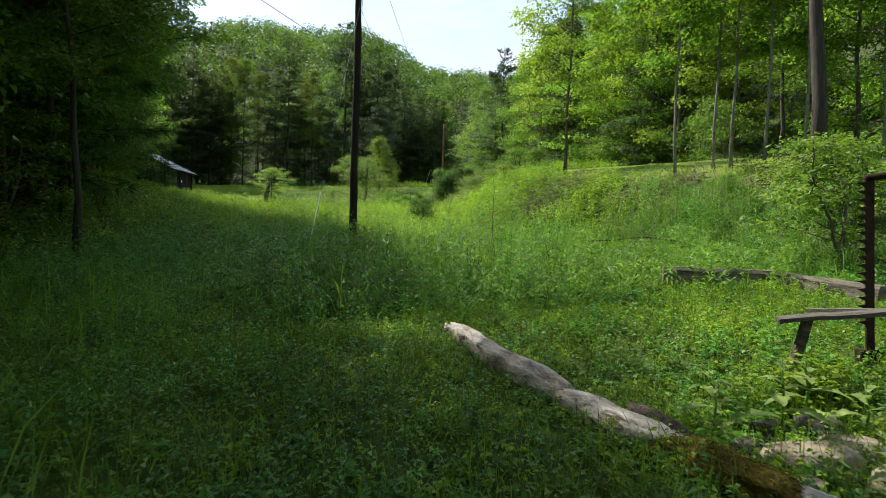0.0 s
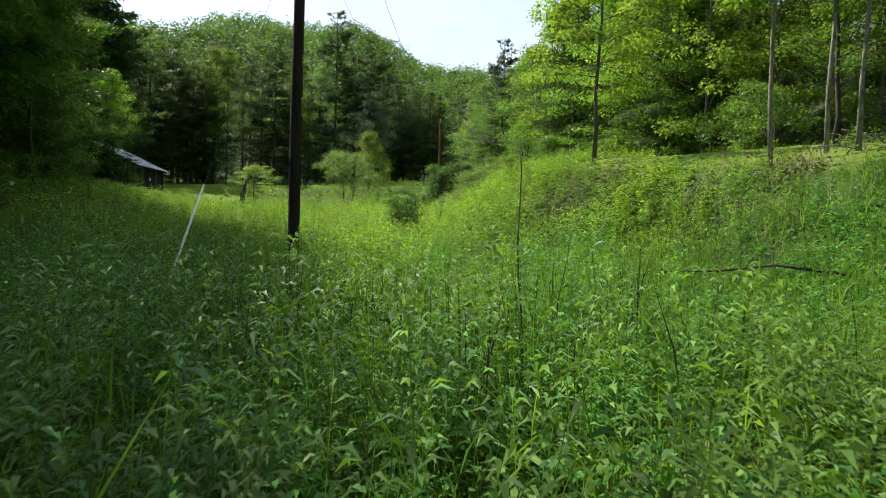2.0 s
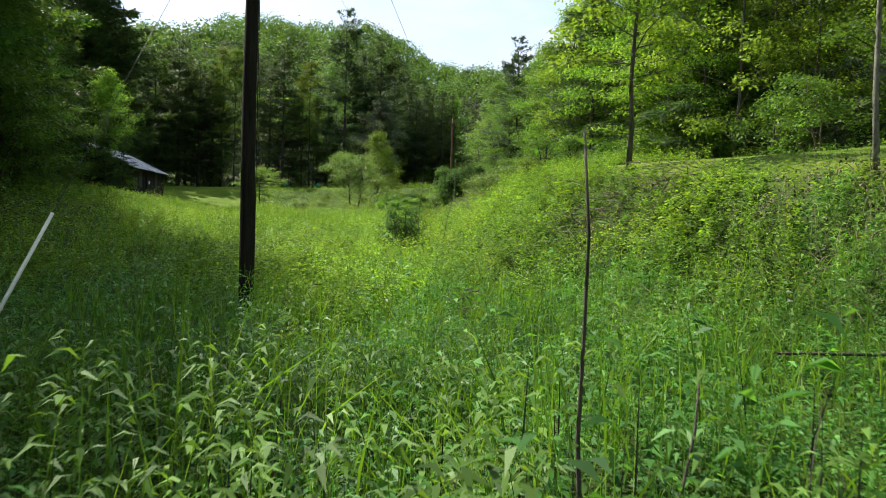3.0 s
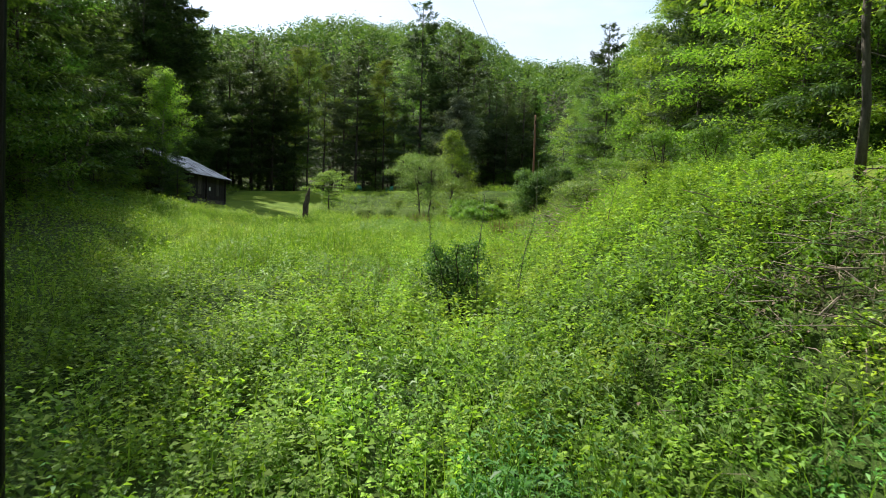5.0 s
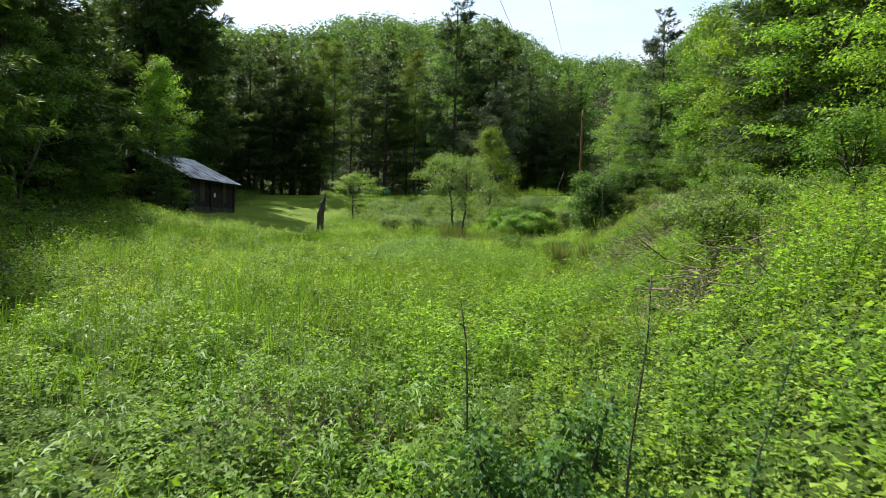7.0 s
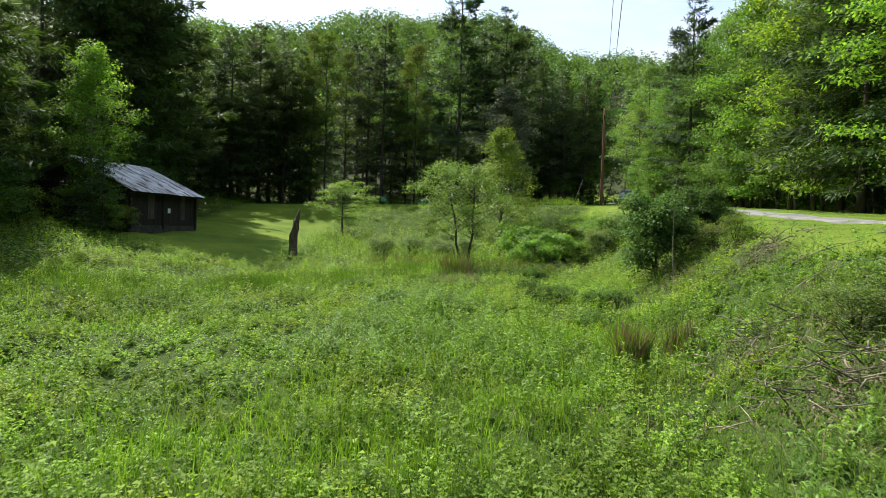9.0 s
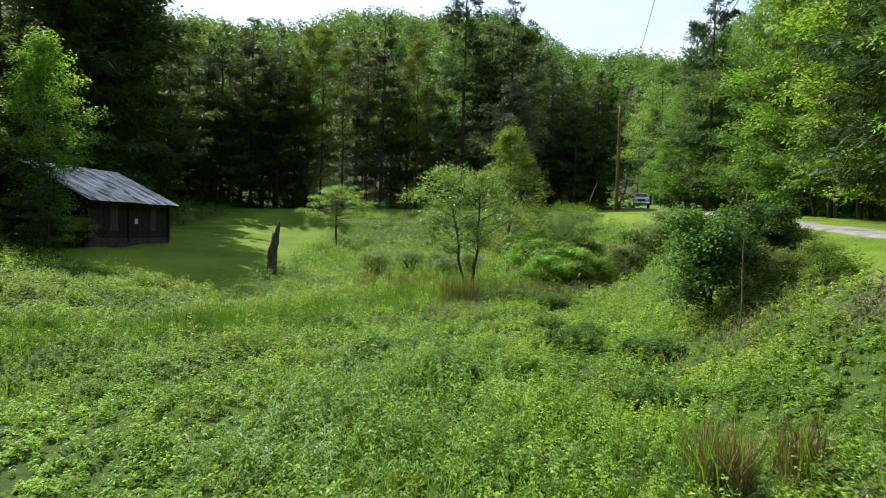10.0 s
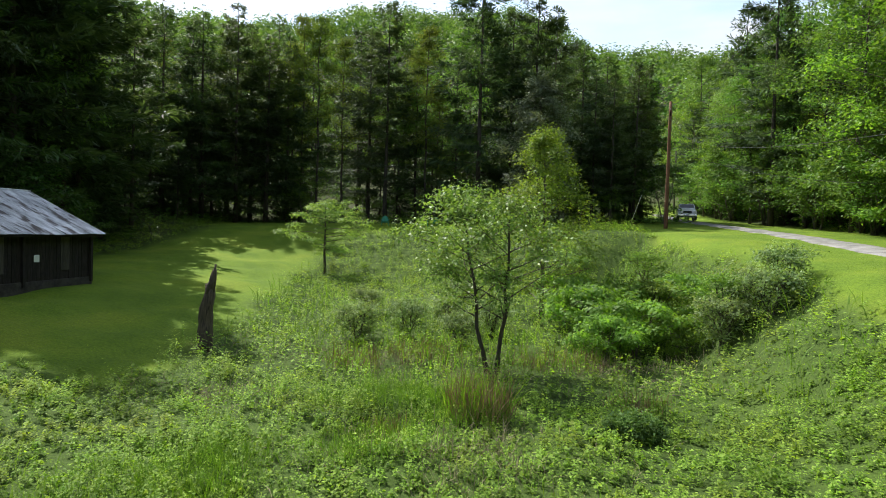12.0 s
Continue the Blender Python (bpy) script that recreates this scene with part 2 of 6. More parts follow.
def ground_mat():
    """One sheet of earth: meadow soil and low growth, mown lawn, and leaf litter under the woods."""
    m, nodes, links, bsdf = nodes_of("ground_cover")
    geo = nodes.new("ShaderNodeNewGeometry")
    pos = geo.outputs["Position"]
    a = noise_node(nodes, links, pos, 0.3, 5)
    b = noise_node(nodes, links, pos, 11.0, 8, 0.75)

    def blend(stops_a, stops_b, share):
        r1, r2 = ramp_node(nodes, stops_a), ramp_node(nodes, stops_b)
        links.new(a.outputs["Fac"], r1.inputs["Fac"])
        links.new(b.outputs["Fac"], r2.inputs["Fac"])
        mx = nodes.new("ShaderNodeMix")
        mx.data_type = "RGBA"
        mx.inputs["Factor"].default_value = share
        links.new(r1.outputs["Color"], mx.inputs["A"])
        links.new(r2.outputs["Color"], mx.inputs["B"])
        return mx.outputs["Result"]

    def zone(base, over, attribute):
        at = nodes.new("ShaderNodeAttribute")
        at.attribute_name = attribute
        mx = nodes.new("ShaderNodeMix")
        mx.data_type = "RGBA"
        links.new(at.outputs["Fac"], mx.inputs["Factor"])
        links.new(base, mx.inputs["A"])
        links.new(over, mx.inputs["B"])
        return mx.outputs["Result"]

    meadow = blend([(0.3, (0.03, 0.055, 0.011)), (0.5, (0.046, 0.085, 0.014)), (0.7, (0.068, 0.115, 0.02))], [(0.38, (0.018, 0.025, 0.009)), (0.62, (0.08, 0.13, 0.022))], 0.5)
    # lawn stops spread wide, for grass mottling and painted dapples of light
    lawn = blend([(0.36, (0.062, 0.118, 0.009)), (0.5, (0.108, 0.176, 0.013)), (0.63, (0.17, 0.222, 0.02))], [(0.4, (0.036, 0.074, 0.007)), (0.6, (0.145, 0.225, 0.018))], 0.5)
    woods = blend([(0.3, (0.03, 0.045, 0.015)), (0.7, (0.05, 0.08, 0.02))], [(0.35, (0.025, 0.02, 0.011)), (0.65, (0.06, 0.065, 0.025))], 0.5)
    col = zone(zone(meadow, lawn, "lawn"), woods, "woods")
    links.new(col, bsdf.inputs["Base Color"])
    bsdf.inputs["Roughness"].default_value = 0.95
    bsdf.inputs["Specular IOR Level"].default_value = 0.15
    bp = nodes.new("ShaderNodeBump")
    bp.inputs["Strength"].default_value, bp.inputs["Distance"].default_value = 0.8, 0.05
    links.new(b.outputs["Fac"], bp.inputs["Height"])
    links.new(bp.outputs["Normal"], bsdf.inputs["Normal"])
    return m


M_GROUND = ground_mat()

# ---- the lie of the land ----
def smooth(t):
    t = np.clip(t, 0.0, 1.0)
    return t * t * (3 - 2 * t)


def curve(v, xs, ys):
    """A smooth course through a few stations: linear, averaged over a few metres."""
    return sum(np.interp(v + d, xs, ys) for d in (-3.0, -1.5, 0.0, 1.5, 3.0)) / 5.0


def floor_level(y):
    return curve(y, [-60, 0, 7, 14, 20, 29, 36, 46, 54, 62, 72, 85, 110, 600], [-1.5, 0.0, 0.35, 0.65, 0.9, 1.75, 2.3, 2.75, 3.2, 3.35, 3.5, 4.0, 5.0, 30])


def road_level(y):
    return curve(y, [-60, 0, 10, 20, 27, 50, 75, 105, 132, 200, 600], [1.2, 2.6, 3.1, 3.8, 4.4, 5.7, 7.3, 8.9, 10.2, 15, 45])


def bank_top(y):
    """The edge of the road's terrace."""
    return curve(y, [-60, 10, 18, 22, 27, 36, 46, 56, 70, 82, 95, 110], [14, 12, 9.2, 7.2, 4.6, 4.4, 4.1, 3.6, 2.9, 1.9, -0.8, -3.5])


def hill_foot_left(y):
    return curve(y, [-60, 0, 12, 25, 45, 60, 72, 90, 110, 140], [-7, -8, -9, -12.5, -20, -30, -36, -42, -44, -46])


def lawn_foot_left(y):
    return curve(y, [-60, 25, 45, 60, 70, 85, 110], [-7, -9.5, -14, -17, -18.5, -20, -22])


def road_line(y):
    return curve(y, [-60, 0, 25, 50, 75, 100, 125, 150, 180], [19, 17, 16, 15.0, 13.0, 9.2, 5.4, 3.0, -4.0])


def lane_line(y):
    return curve(y, [-60, 0, 25, 45, 60, 70, 88, 95, 106, 125, 150, 180], [19, 17, 16, 12, 8.4, 7.5, 7.0, 6.7, 5.3, 3.7, 2.2, -4.0])


def hill_foot_right(y):
    return road_line(y) + curve(y, [-60, 30, 60, 90, 130, 180], [4, 3.5, 3.5, 3.8, 4, 4])


def land(x, y):
    x, y = np.asarray(x, float), np.asarray(y, float)
    v, u = floor_level(y), road_level(y) - 0.02 * np.clip(-x, 0, 40)
    e = bank_top(y)
    u = u + (0.02 + 0.08 * (1 - smooth((y - 45) / 20.0)) + 0.07 * (1 - smooth((y - 19) / 6.0))) * np.clip(x - e, 0, 7)
    s_right = smooth((x - (e - 5.5)) / 6.0)
    cut = smooth((x + 9.0) / 4.0)
    s_back = smooth((y - 90.0 - 2.0 * np.sin(x * 0.17) - 4.0 * cut) / (14.0 - 9.5 * cut))
    basin = (1 - s_right) * (1 - s_back)
    low = v + 0.13 * np.clip(lawn_foot_left(y) - x, 0, 14) + 0.1 * np.clip(x, 0, 4.5) * smooth((y - 3.5) / 4.0) * (1 - smooth((y - 14) / 10.0))
    h = low * basin + u * (1 - basin)
    fl = np.clip(hill_foot_left(y) - x, 0, None)
    h = h + 0.5 * fl * fl / (fl + 7.0) * np.where(fl > 0, 1, 0)
    fr = np.clip(x - hill_foot_right(y), 0, None)
    h = h + 0.62 * fr * fr / (fr + 5.0)
    # the wooded hill that closes the valley
    crest = curve(x, [-400, -160, -117, -100, -85, -60, -42, -23, -9, 11, 29, 42, 120, 400], [70, 70, 73, 81, 86, 89, 86, 80, 72, 65, 61, 60, 76, 94]) + 2.5 * np.sin(x * 0.13)
    back = smooth((y - 118.0) / 202.0)
    notch = smooth(np.abs(x - road_line(np.clip(y, -60, 180))) / 24.0)
    hill = np.where(y > 230, 1.0, notch + (1 - notch) * smooth((y - 165) / 65.0))
    crest = crest - 0.35 * np.clip(y - 320, 0, None)
    h = h * (1 - back * hill) + np.clip(crest, 20, None) * back * hill
    # small unevenness
    rough = 0.06 * np.sin(x * 1.7 + 0.6 * y) * np.sin(y * 1.3 - 0.4 * x) + 0.05 * np.sin(0.9 * x - 1.1 * y + 2)
    return h + rough * np.clip(1 - s_right * 0.6, 0.2, 1)


def lawn_share(x, y):
    """1 on mown grass, 0 on the rough meadow and under the woods."""
    x, y = np.asarray(x, float), np.asarray(y, float)
    w = 0.5 * np.sin(0.7 * y) + 0.4 * np.sin(1.9 * y + 1)
    overgrown = smooth((y - 28) / 3.0) * (1 - smooth((y - 45) / 5.0))
    terrace = smooth((x - bank_top(y) + 1.1 - 5.0 * overgrown + 0.4 * smooth((y - 55) / 20.0) - 0.4 * w) / 0.8) * smooth((hill_foot_right(y) + 1 - x) / 1.0)
    terrace = terrace * smooth((y + 80) / 20)
    lf = lawn_foot_left(y) - 0.8 + 0.6 * w - curve(y, [69, 84, 94, 110], [0, 3.0, 5.0, 5.0])
    left = smooth((lf - x) / 1.0) * smooth((y - 62 - w) / 2.0) * smooth((x - hill_foot_left(y) - 1.0) / 2.0)
    back = smooth((y - 101.5 - 0.6 * np.sin(x * 0.9)) / 1.5) * smooth((112.0 - y) / 2.0) * smooth((x + 46) / 3)
    return np.clip(np.maximum(np.maximum(terrace, left * smooth((113 - y) / 2.0)), back * np.where(x < bank_top(y) + 2, 1, 0)), 0, 1)


# ---- mesh helpers ----
def quads_mesh(name, q, material):
    """A mesh of loose three- or four-cornered leaves or blades from an array (n, corners, 3)."""
    n, c = q.shape[:2]
    me = bpy.data.meshes.new(name)
    me.vertices.add(c * n)
    me.vertices.foreach_set("co", np.ascontiguousarray(q, np.float32).ravel())
    me.loops.add(c * n)
    me.loops.foreach_set("vertex_index", np.arange(c * n, dtype=np.int32))
    me.polygons.add(n)
    me.polygons.foreach_set("loop_start", np.arange(0, c * n, c, dtype=np.int32))
    me.update(calc_edges=True)
    me.materials.append(material)
    return me


class Solid:
    """Collects tubes, boxes and other closed forms into one mesh."""

    def __init__(self):
        self.v, self.f, self.smooth = [], [], []

    def add(self, verts, faces, smooth_shade=False):
        o = len(self.v)
        self.v += [tuple(p) for p in verts]
        self.f += [tuple(o + i for i in f) for f in faces]
        self.smooth += [smooth_shade] * len(faces)

    def tube(self, pts, radii, sides=7, cap=True, wob=0.0, rng=None):
        rings = []
        pts = [Vector(p) for p in pts]
        up = Vector((0.31, 0.17, 0.93))
        verts = []
        for i, p in enumerate(pts):
            d = (pts[min(i + 1, len(pts) - 1)] - pts[max(i - 1, 0)]).normalized()
            ref = up if abs(d.dot(up)) < 0.9 else Vector((1, 0, 0))
            a = d.cross(ref).normalized()
            b = d.cross(a)
            for k in range(sides):
                t = 2 * math.pi * k / sides
                r = radii[i] * (1 + (rng.uniform(-wob, wob) if rng else 0))
                verts.append(p + (a * math.cos(t) + b * math.sin(t)) * r)
        faces = []
        for i in range(len(pts) - 1):
            for k in range(sides):
                a0, a1 = i * sides + k, i * sides + (k + 1) % sides
                faces.append((a0, a1, a1 + sides, a0 + sides))
        if cap:
            faces.append(tuple(range(sides - 1, -1, -1)))
            faces.append(tuple((len(pts) - 1) * sides + k for k in range(sides)))
        self.add(verts, faces, True)
        return self

    def box(self, x0, x1, y0, y1, z0, z1, m=None, bevel=0.0):
        bm = bmesh.new()
        bmesh.ops.create_cube(bm, size=1.0)
        for v in bm.verts:
            v.co = Vector(((x0 + x1) / 2 + v.co.x * (x1 - x0), (y0 + y1) / 2 + v.co.y * (y1 - y0), (z0 + z1) / 2 + v.co.z * (z1 - z0)))
        if bevel:
            bmesh.ops.bevel(bm, geom=list(bm.edges), offset=bevel, segments=2, affect="EDGES", profile=0.6)
        if m:
            bm.transform(m)
        bm.verts.index_update()
        self.add([v.co.copy() for v in bm.verts], [[v.index for v in f.verts] for f in bm.faces])
        bm.free()
        return self

    def lathe(self, profile, sides=16, m=None):
        """Turns (radius, z) pairs round z."""
        verts, faces = [], []
        for r, z in profile:
            for k in range(sides):
                t = 2 * math.pi * k / sides
                p = Vector((r * math.cos(t), r * math.sin(t), z))
                verts.append(m @ p if m else p)
        for i in range(len(profile) - 1):
            for k in range(sides):
                a0, a1 = i * sides + k, i * sides + (k + 1) % sides
                faces.append((a0, a1, a1 + sides, a0 + sides))
        faces.append(tuple(range(sides - 1, -1, -1)))
        faces.append(tuple((len(profile) - 1) * sides + k for k in range(sides)))
        self.add(verts, faces, True)
        return self

    def mesh(self, name, material):
        me = bpy.data.meshes.new(name)
        me.from_pydata(self.v, [], self.f)
        me.polygons.foreach_set("use_smooth", self.smooth)
        me.update()
        me.materials.append(material)
        return me


def part(name, mesh, parent, label=""):
    ob = new(name, mesh)
    ob.parent = parent
    if label:
        tagged(ob, label)
    return ob


def thing(name, m, label, category, group="", kind=""):
    ob = new(name)
    ob.empty_display_size = 0.3
    ob.matrix_world = m
    return tagged(ob, label, category, group, kind)


def unit(v):
    return v / np.maximum(np.linalg.norm(v, axis=-1, keepdims=True), 1e-9)


def leaves(p, d, up, length, width, fold=0.25, droop=0.15):
    """Folded four-cornered leaves: base, side, tip, side."""
    d = unit(d)
    side = unit(np.cross(d, up))
    nrm = np.cross(side, d)
    length, width = np.asarray(length)[:, None], np.asarray(width)[:, None]
    mid = p + d * length * 0.45
    lift = nrm * width * fold
    tip = p + d * length - np.array([0, 0, 1.0]) * length * droop
    return np.stack([p, mid + side * width * 0.5 + lift, tip, mid - side * width * 0.5 + lift], 1)


def small_leaves(p, d, up, length, width, droop=0.1):
    """Three-cornered leaves for crowns and growth further off."""
    d = unit(d)
    side = unit(np.cross(d, up))
    length, width = np.asarray(length)[:, None], np.asarray(width)[:, None]
    near = p + d * length * 0.15
    return np.stack([near - side * width * 0.5, near + side * width * 0.5 + d * length * 0.3, p + d * length - np.array([0, 0, 1.0]) * length * droop], 1)


def random_dirs(rng, n, zlow=-1.0, zhigh=1.0):
    a = rng.uniform(0, 2 * np.pi, n)
    z = rng.uniform(zlow, zhigh, n)
    r = np.sqrt(np.maximum(1 - z * z, 0))
    return np.stack([r * np.cos(a), r * np.sin(a), z], 1)


# ---- the ground ----
def axis(lo, hi, fine_lo, fine_hi, fine, coarse):
    """Grid stations: close in the middle, growing apart outwards."""
    mid = list(np.arange(fine_lo, fine_hi + 1e-6, fine))
    s, v, left, right = fine, fine_lo, [], []
    while v > lo:
        s = min(s * 1.12, coarse)
        v -= s
        left.append(v)
    s, v = fine, fine_hi
    while v < hi:
        s = min(s * 1.12, coarse)
        v += s
        right.append(v)
    return np.array(left[::-1] + mid + right)


gx, gy = axis(-700, 700, -34, 16, 0.6, 40), axis(-300, 900, -4, 106, 0.7, 40)
GX, GY = np.meshgrid(gx, gy)
GZ = land(GX, GY)
gm = bpy.data.meshes.new("ground")
nx, ny = len(gx), len(gy)
ii = (np.arange(ny - 1)[:, None] * nx + np.arange(nx - 1)[None, :]).ravel()
gm.vertices.add(nx * ny)
gm.vertices.foreach_set("co", np.stack([GX, GY, GZ], -1).astype(np.float32).ravel())
gm.loops.add(4 * len(ii))
gm.loops.foreach_set("vertex_index", np.stack([ii, ii + 1, ii + 1 + nx, ii + nx], 1).astype(np.int32).ravel())
gm.polygons.add(len(ii))
gm.polygons.foreach_set("loop_start", np.arange(0, 4 * len(ii), 4, dtype=np.int32))
gm.update(calc_edges=True)
gm.polygons.foreach_set("use_smooth", [True] * len(ii))
LAWN = lawn_share(GX, GY)
WOODS = np.clip(smooth((hill_foot_left(GY) + 2 - GX) / 3) + smooth((GX - hill_foot_right(GY) - 1) / 3) + smooth((GY - 113) / 3), 0, 1) * (1 - LAWN)
for attr_name, values in (("lawn", LAWN), ("woods", WOODS)):
    gm.attributes.new(attr_name, "FLOAT", "POINT").data.foreach_set("value", values.astype(np.float32).ravel())
gm.materials.append(M_GROUND)
ground = tagged(new("ground", gm), "rough green meadow floor rising to banks, lawn and wooded hills", "ground", kind="structure")


def gravel_road():
    ys = np.arange(-40, 148, 1.0)
    verts, faces = [], []
    for y in ys:
        c = float(lane_line(y))
        for k, (o, lift) in enumerate(((-1.3, -0.08), (-1.05, 0.04), (-0.35, 0.08), (0.35, 0.08), (1.05, 0.04), (1.3, -0.08))):
            x = c + o + 0.12 * math.sin(y * 0.9 + k * 2)
            verts.append((x, y, float(land(x, y)) + lift))
    for i in range(len(ys) - 1):
        for k in range(5):
            a = i * 6 + k
            faces.append((a, a + 1, a + 7, a + 6))
    s = Solid()
    s.add(verts, faces, True)
    return tagged(new("road", s.mesh("road", M_GRAVEL)), "pale grey gravel lane running along the terrace", "road", kind="structure")


gravel_road()


# ---- trees ----
def make_trunk(rng, height, r0, bend=0.03, sides=8, n=9):
    """Centre line and radii of a stem that sways a little as it rises."""
    pts, rad, off = [], [], Vector((0, 0, 0))
    for i in range(n):
        t = i / (n - 1)
        off += Vector((rng.normal(0, bend), rng.normal(0, bend), 0)) * height / n
        pts.append(Vector((off.x, off.y, t * height - (0.25 if i == 0 else 0))))
        rad.append(r0 * (1.35 if i == 0 else 1.0) * (1 - t) ** 0.8 + 0.012)
    return pts, rad


def along(pts, t):
    f = t * (len(pts) - 1)
    i = min(int(f), len(pts) - 2)
    return pts[i].lerp(pts[i + 1], f - i)


def broadleaf(seed, height, spread, r0, crown_from, count, leaf, bark, foliage, name, label, category, limbs=16, flat=0.35, shape=1.0, rise=0.5, puff=0.5, stems=1, droop=0.15, whole=False, thick=0.55, splay=0.32):
    """A broad-leaved tree: tapered stem, limbs and twigs, and a crown of single leaves in sprays along the twigs."""
    rng = np.random.default_rng(seed)
    ob = thing(name, Matrix.Identity(4), label, category)
    wood, tips = Solid(), []
    for s in range(stems):
        pts, rad = make_trunk(rng, height * rng.uniform(0.8, 1.0) if s else height, r0, 0.05 if stems == 1 else 0.16)
        if stems > 1:
            way = s * 2.4 + rng.uniform(0, 1)
            pts = [p + Vector((math.cos(way), math.sin(way), 0)) * splay * max(p.z, 0) for p in pts]
        wood.tube(pts, rad, 7)
        for k in range(limbs):
            t = crown_from + (0.97 - crown_from) * (k + rng.uniform(0.1, 0.9)) / limbs
            base = along(pts, t)
            u = (t - crown_from) / (1 - crown_from)
            prof = max(math.sin(math.pi * (0.12 + 0.86 * u ** shape)), 0.12)
            length = spread * prof * rng.uniform(0.65, 1.15)
            az = k * 2.4 + rng.uniform(-0.5, 0.5)
            d = Vector((math.cos(az), math.sin(az), rise * rng.uniform(0.5, 1.4))).normalized()
            p1 = base + d * length * 0.5
            d2 = (d + Vector((rng.normal(0, 0.2), rng.normal(0, 0.2), rng.normal(0.0, 0.15)))).normalized()
            p2 = p1 + d2 * length * 0.5
            rr = min(max(r0 * 0.32 * (1 - t) + 0.012, 0.01), r0 * 0.8 + 0.0015)
            wood.tube([base, p1, p2], [rr, rr * 0.6, rr * 0.22], 4, cap=False)
            tips.append((p1, p2))
            for j in range(3):
                q0 = base.lerp(p2, rng.uniform(0.35, 0.95))
                dd = Vector((rng.normal(0, 1), rng.normal(0, 1), rng.normal(0.15, 0.45))).normalized()
                dd = (dd + d * 0.6).normalized()
                q1 = q0 + dd * length * rng.uniform(0.25, 0.5)
                wood.tube([q0, q1], [rr * 0.4, rr * 0.12 + 0.003], 3, cap=False)
                tips.append((q0, q1))
    part("trunk", wood.mesh("trunk", bark), ob)
    a = np.array([tuple(t[0]) for t in tips])
    b = np.array([tuple(t[1]) for t in tips])
    # one bough of leaves at the end of each twig, and a smaller one half way along it
    c = np.concatenate([b, a * 0.5 + b * 0.5])
    r = puff * np.concatenate([rng.uniform(0.8, 1.75, len(b)), rng.uniform(0.4, 1.1, len(b))])
    pick = rng.choice(len(c), count, p=r ** 2 / (r ** 2).sum())
    way = random_dirs(rng, count, -0.55, 1.0)
    p = c[pick] + way * (r[pick] * rng.uniform(0, 1, count) ** 0.42)[:, None] * np.array([1, 1, thick])
    out = unit(way * [1, 1, 0.3] + rng.normal(0, 0.45, (count, 3)) - [0, 0, 0.12])
    upv = unit(0.5 * way + [0, 0, 0.8] + rng.normal(0, flat, (count, 3)))
    size = leaf * rng.uniform(0.55, 1.4, count)
    crown = part("crown", quads_mesh("crown", leaves(p, out, upv, size, size * 0.66, 0.2, droop) if whole else small_leaves(p, out, upv, size, size * 0.8, droop), foliage), ob)
    return ob


def conifer(seed, height, spread, r0, bare, count, needle, bark, foliage, name, label, category, whorl=0.75, sweep=0.1, ragged=0.3, slim=0.2):
    """A conifer: straight stem, whorls of limbs, and tufts of needles along each limb and its side twigs."""
    rng = np.random.default_rng(seed)
    ob = thing(name, Matrix.Identity(4), label, category)
    wood = Solid()
    pts, rad = make_trunk(rng, height, r0, 0.012)
    wood.tube(pts, rad, 7)
    limb_a, limb_b = [], []
    z = bare * height
    while z < height * 0.985:
        t = z / height
        u = (t - bare) / (1 - bare)
        for k in range(rng.integers(3, 6)):
            az = rng.uniform(0, 2 * math.pi)
            length = spread * min(1.5 * (1 - u), 1.0) ** 0.85 * rng.uniform(1 - ragged, 1 + ragged * 0.6) * (0.6 + 0.4 * min(u * 5 + 0.3, 1)) + 0.3
            base = along(pts, t) + Vector((0, 0, rng.uniform(-0.25, 0.25)))
            slope = sweep + 0.45 * u * u + rng.normal(0, 0.07)
            tip = base + Vector((math.cos(az), math.sin(az), slope)).normalized() * length
            wood.tube([base, base.lerp(tip, 0.5) - Vector((0, 0, 0.06 * length)), tip], [0.035 * (1 - t) + 0.012, 0.02, 0.006], 3, cap=False)
            limb_a.append(tuple(base))
            limb_b.append(tuple(tip))
        z += whorl * rng.uniform(0.6, 1.3) * (1.1 - 0.6 * t)
    part("trunk", wood.mesh("trunk", bark), ob)
    # tufts of needles spread in flat plates on both sides of each limb
    a, b = np.array(limb_a), np.array(limb_b)
    ln = np.linalg.norm(b - a, axis=1)
    m = count // 6
    pick = rng.choice(len(a), m, p=ln ** 1.3 / (ln ** 1.3).sum())
    f = rng.uniform(0.2, 1.03, m)
    dirs = unit(b - a)[pick]
    side = unit(np.cross(dirs, [0, 0, 1.0]))
    off = rng.normal(0, 1, m) * 0.17 * ln[pick] * (1.25 - f)
    hang = -0.06 * ln[pick] * np.sin(np.pi * np.clip(f, 0, 1)) - 0.12 * np.abs(off)
    p = a[pick] + (b - a)[pick] * f[:, None] + side * off[:, None] + rng.normal(0, 0.05, (m, 3))
    p[:, 2] += hang
    out = unit(dirs * 0.9 + side * np.sign(off)[:, None] * rng.uniform(0.1, 1.0, m)[:, None] + [0, 0, 0.1])
    p, out = np.repeat(p, 6, 0), np.repeat(out, 6, 0)
    n = len(p)
    out = unit(out + rng.normal(0, 0.45, (n, 3)))
    size = needle * rng.uniform(0.6, 1.4, n)
    q = small_leaves(p + rng.normal(0, 0.05, (n, 3)), out, unit(np.array([0, 0, 1.0]) + rng.normal(0, 0.4, (n, 3))), size, size * slim, 0.12)
    part("crown", quads_mesh("crown", q, foliage), ob)
    return ob


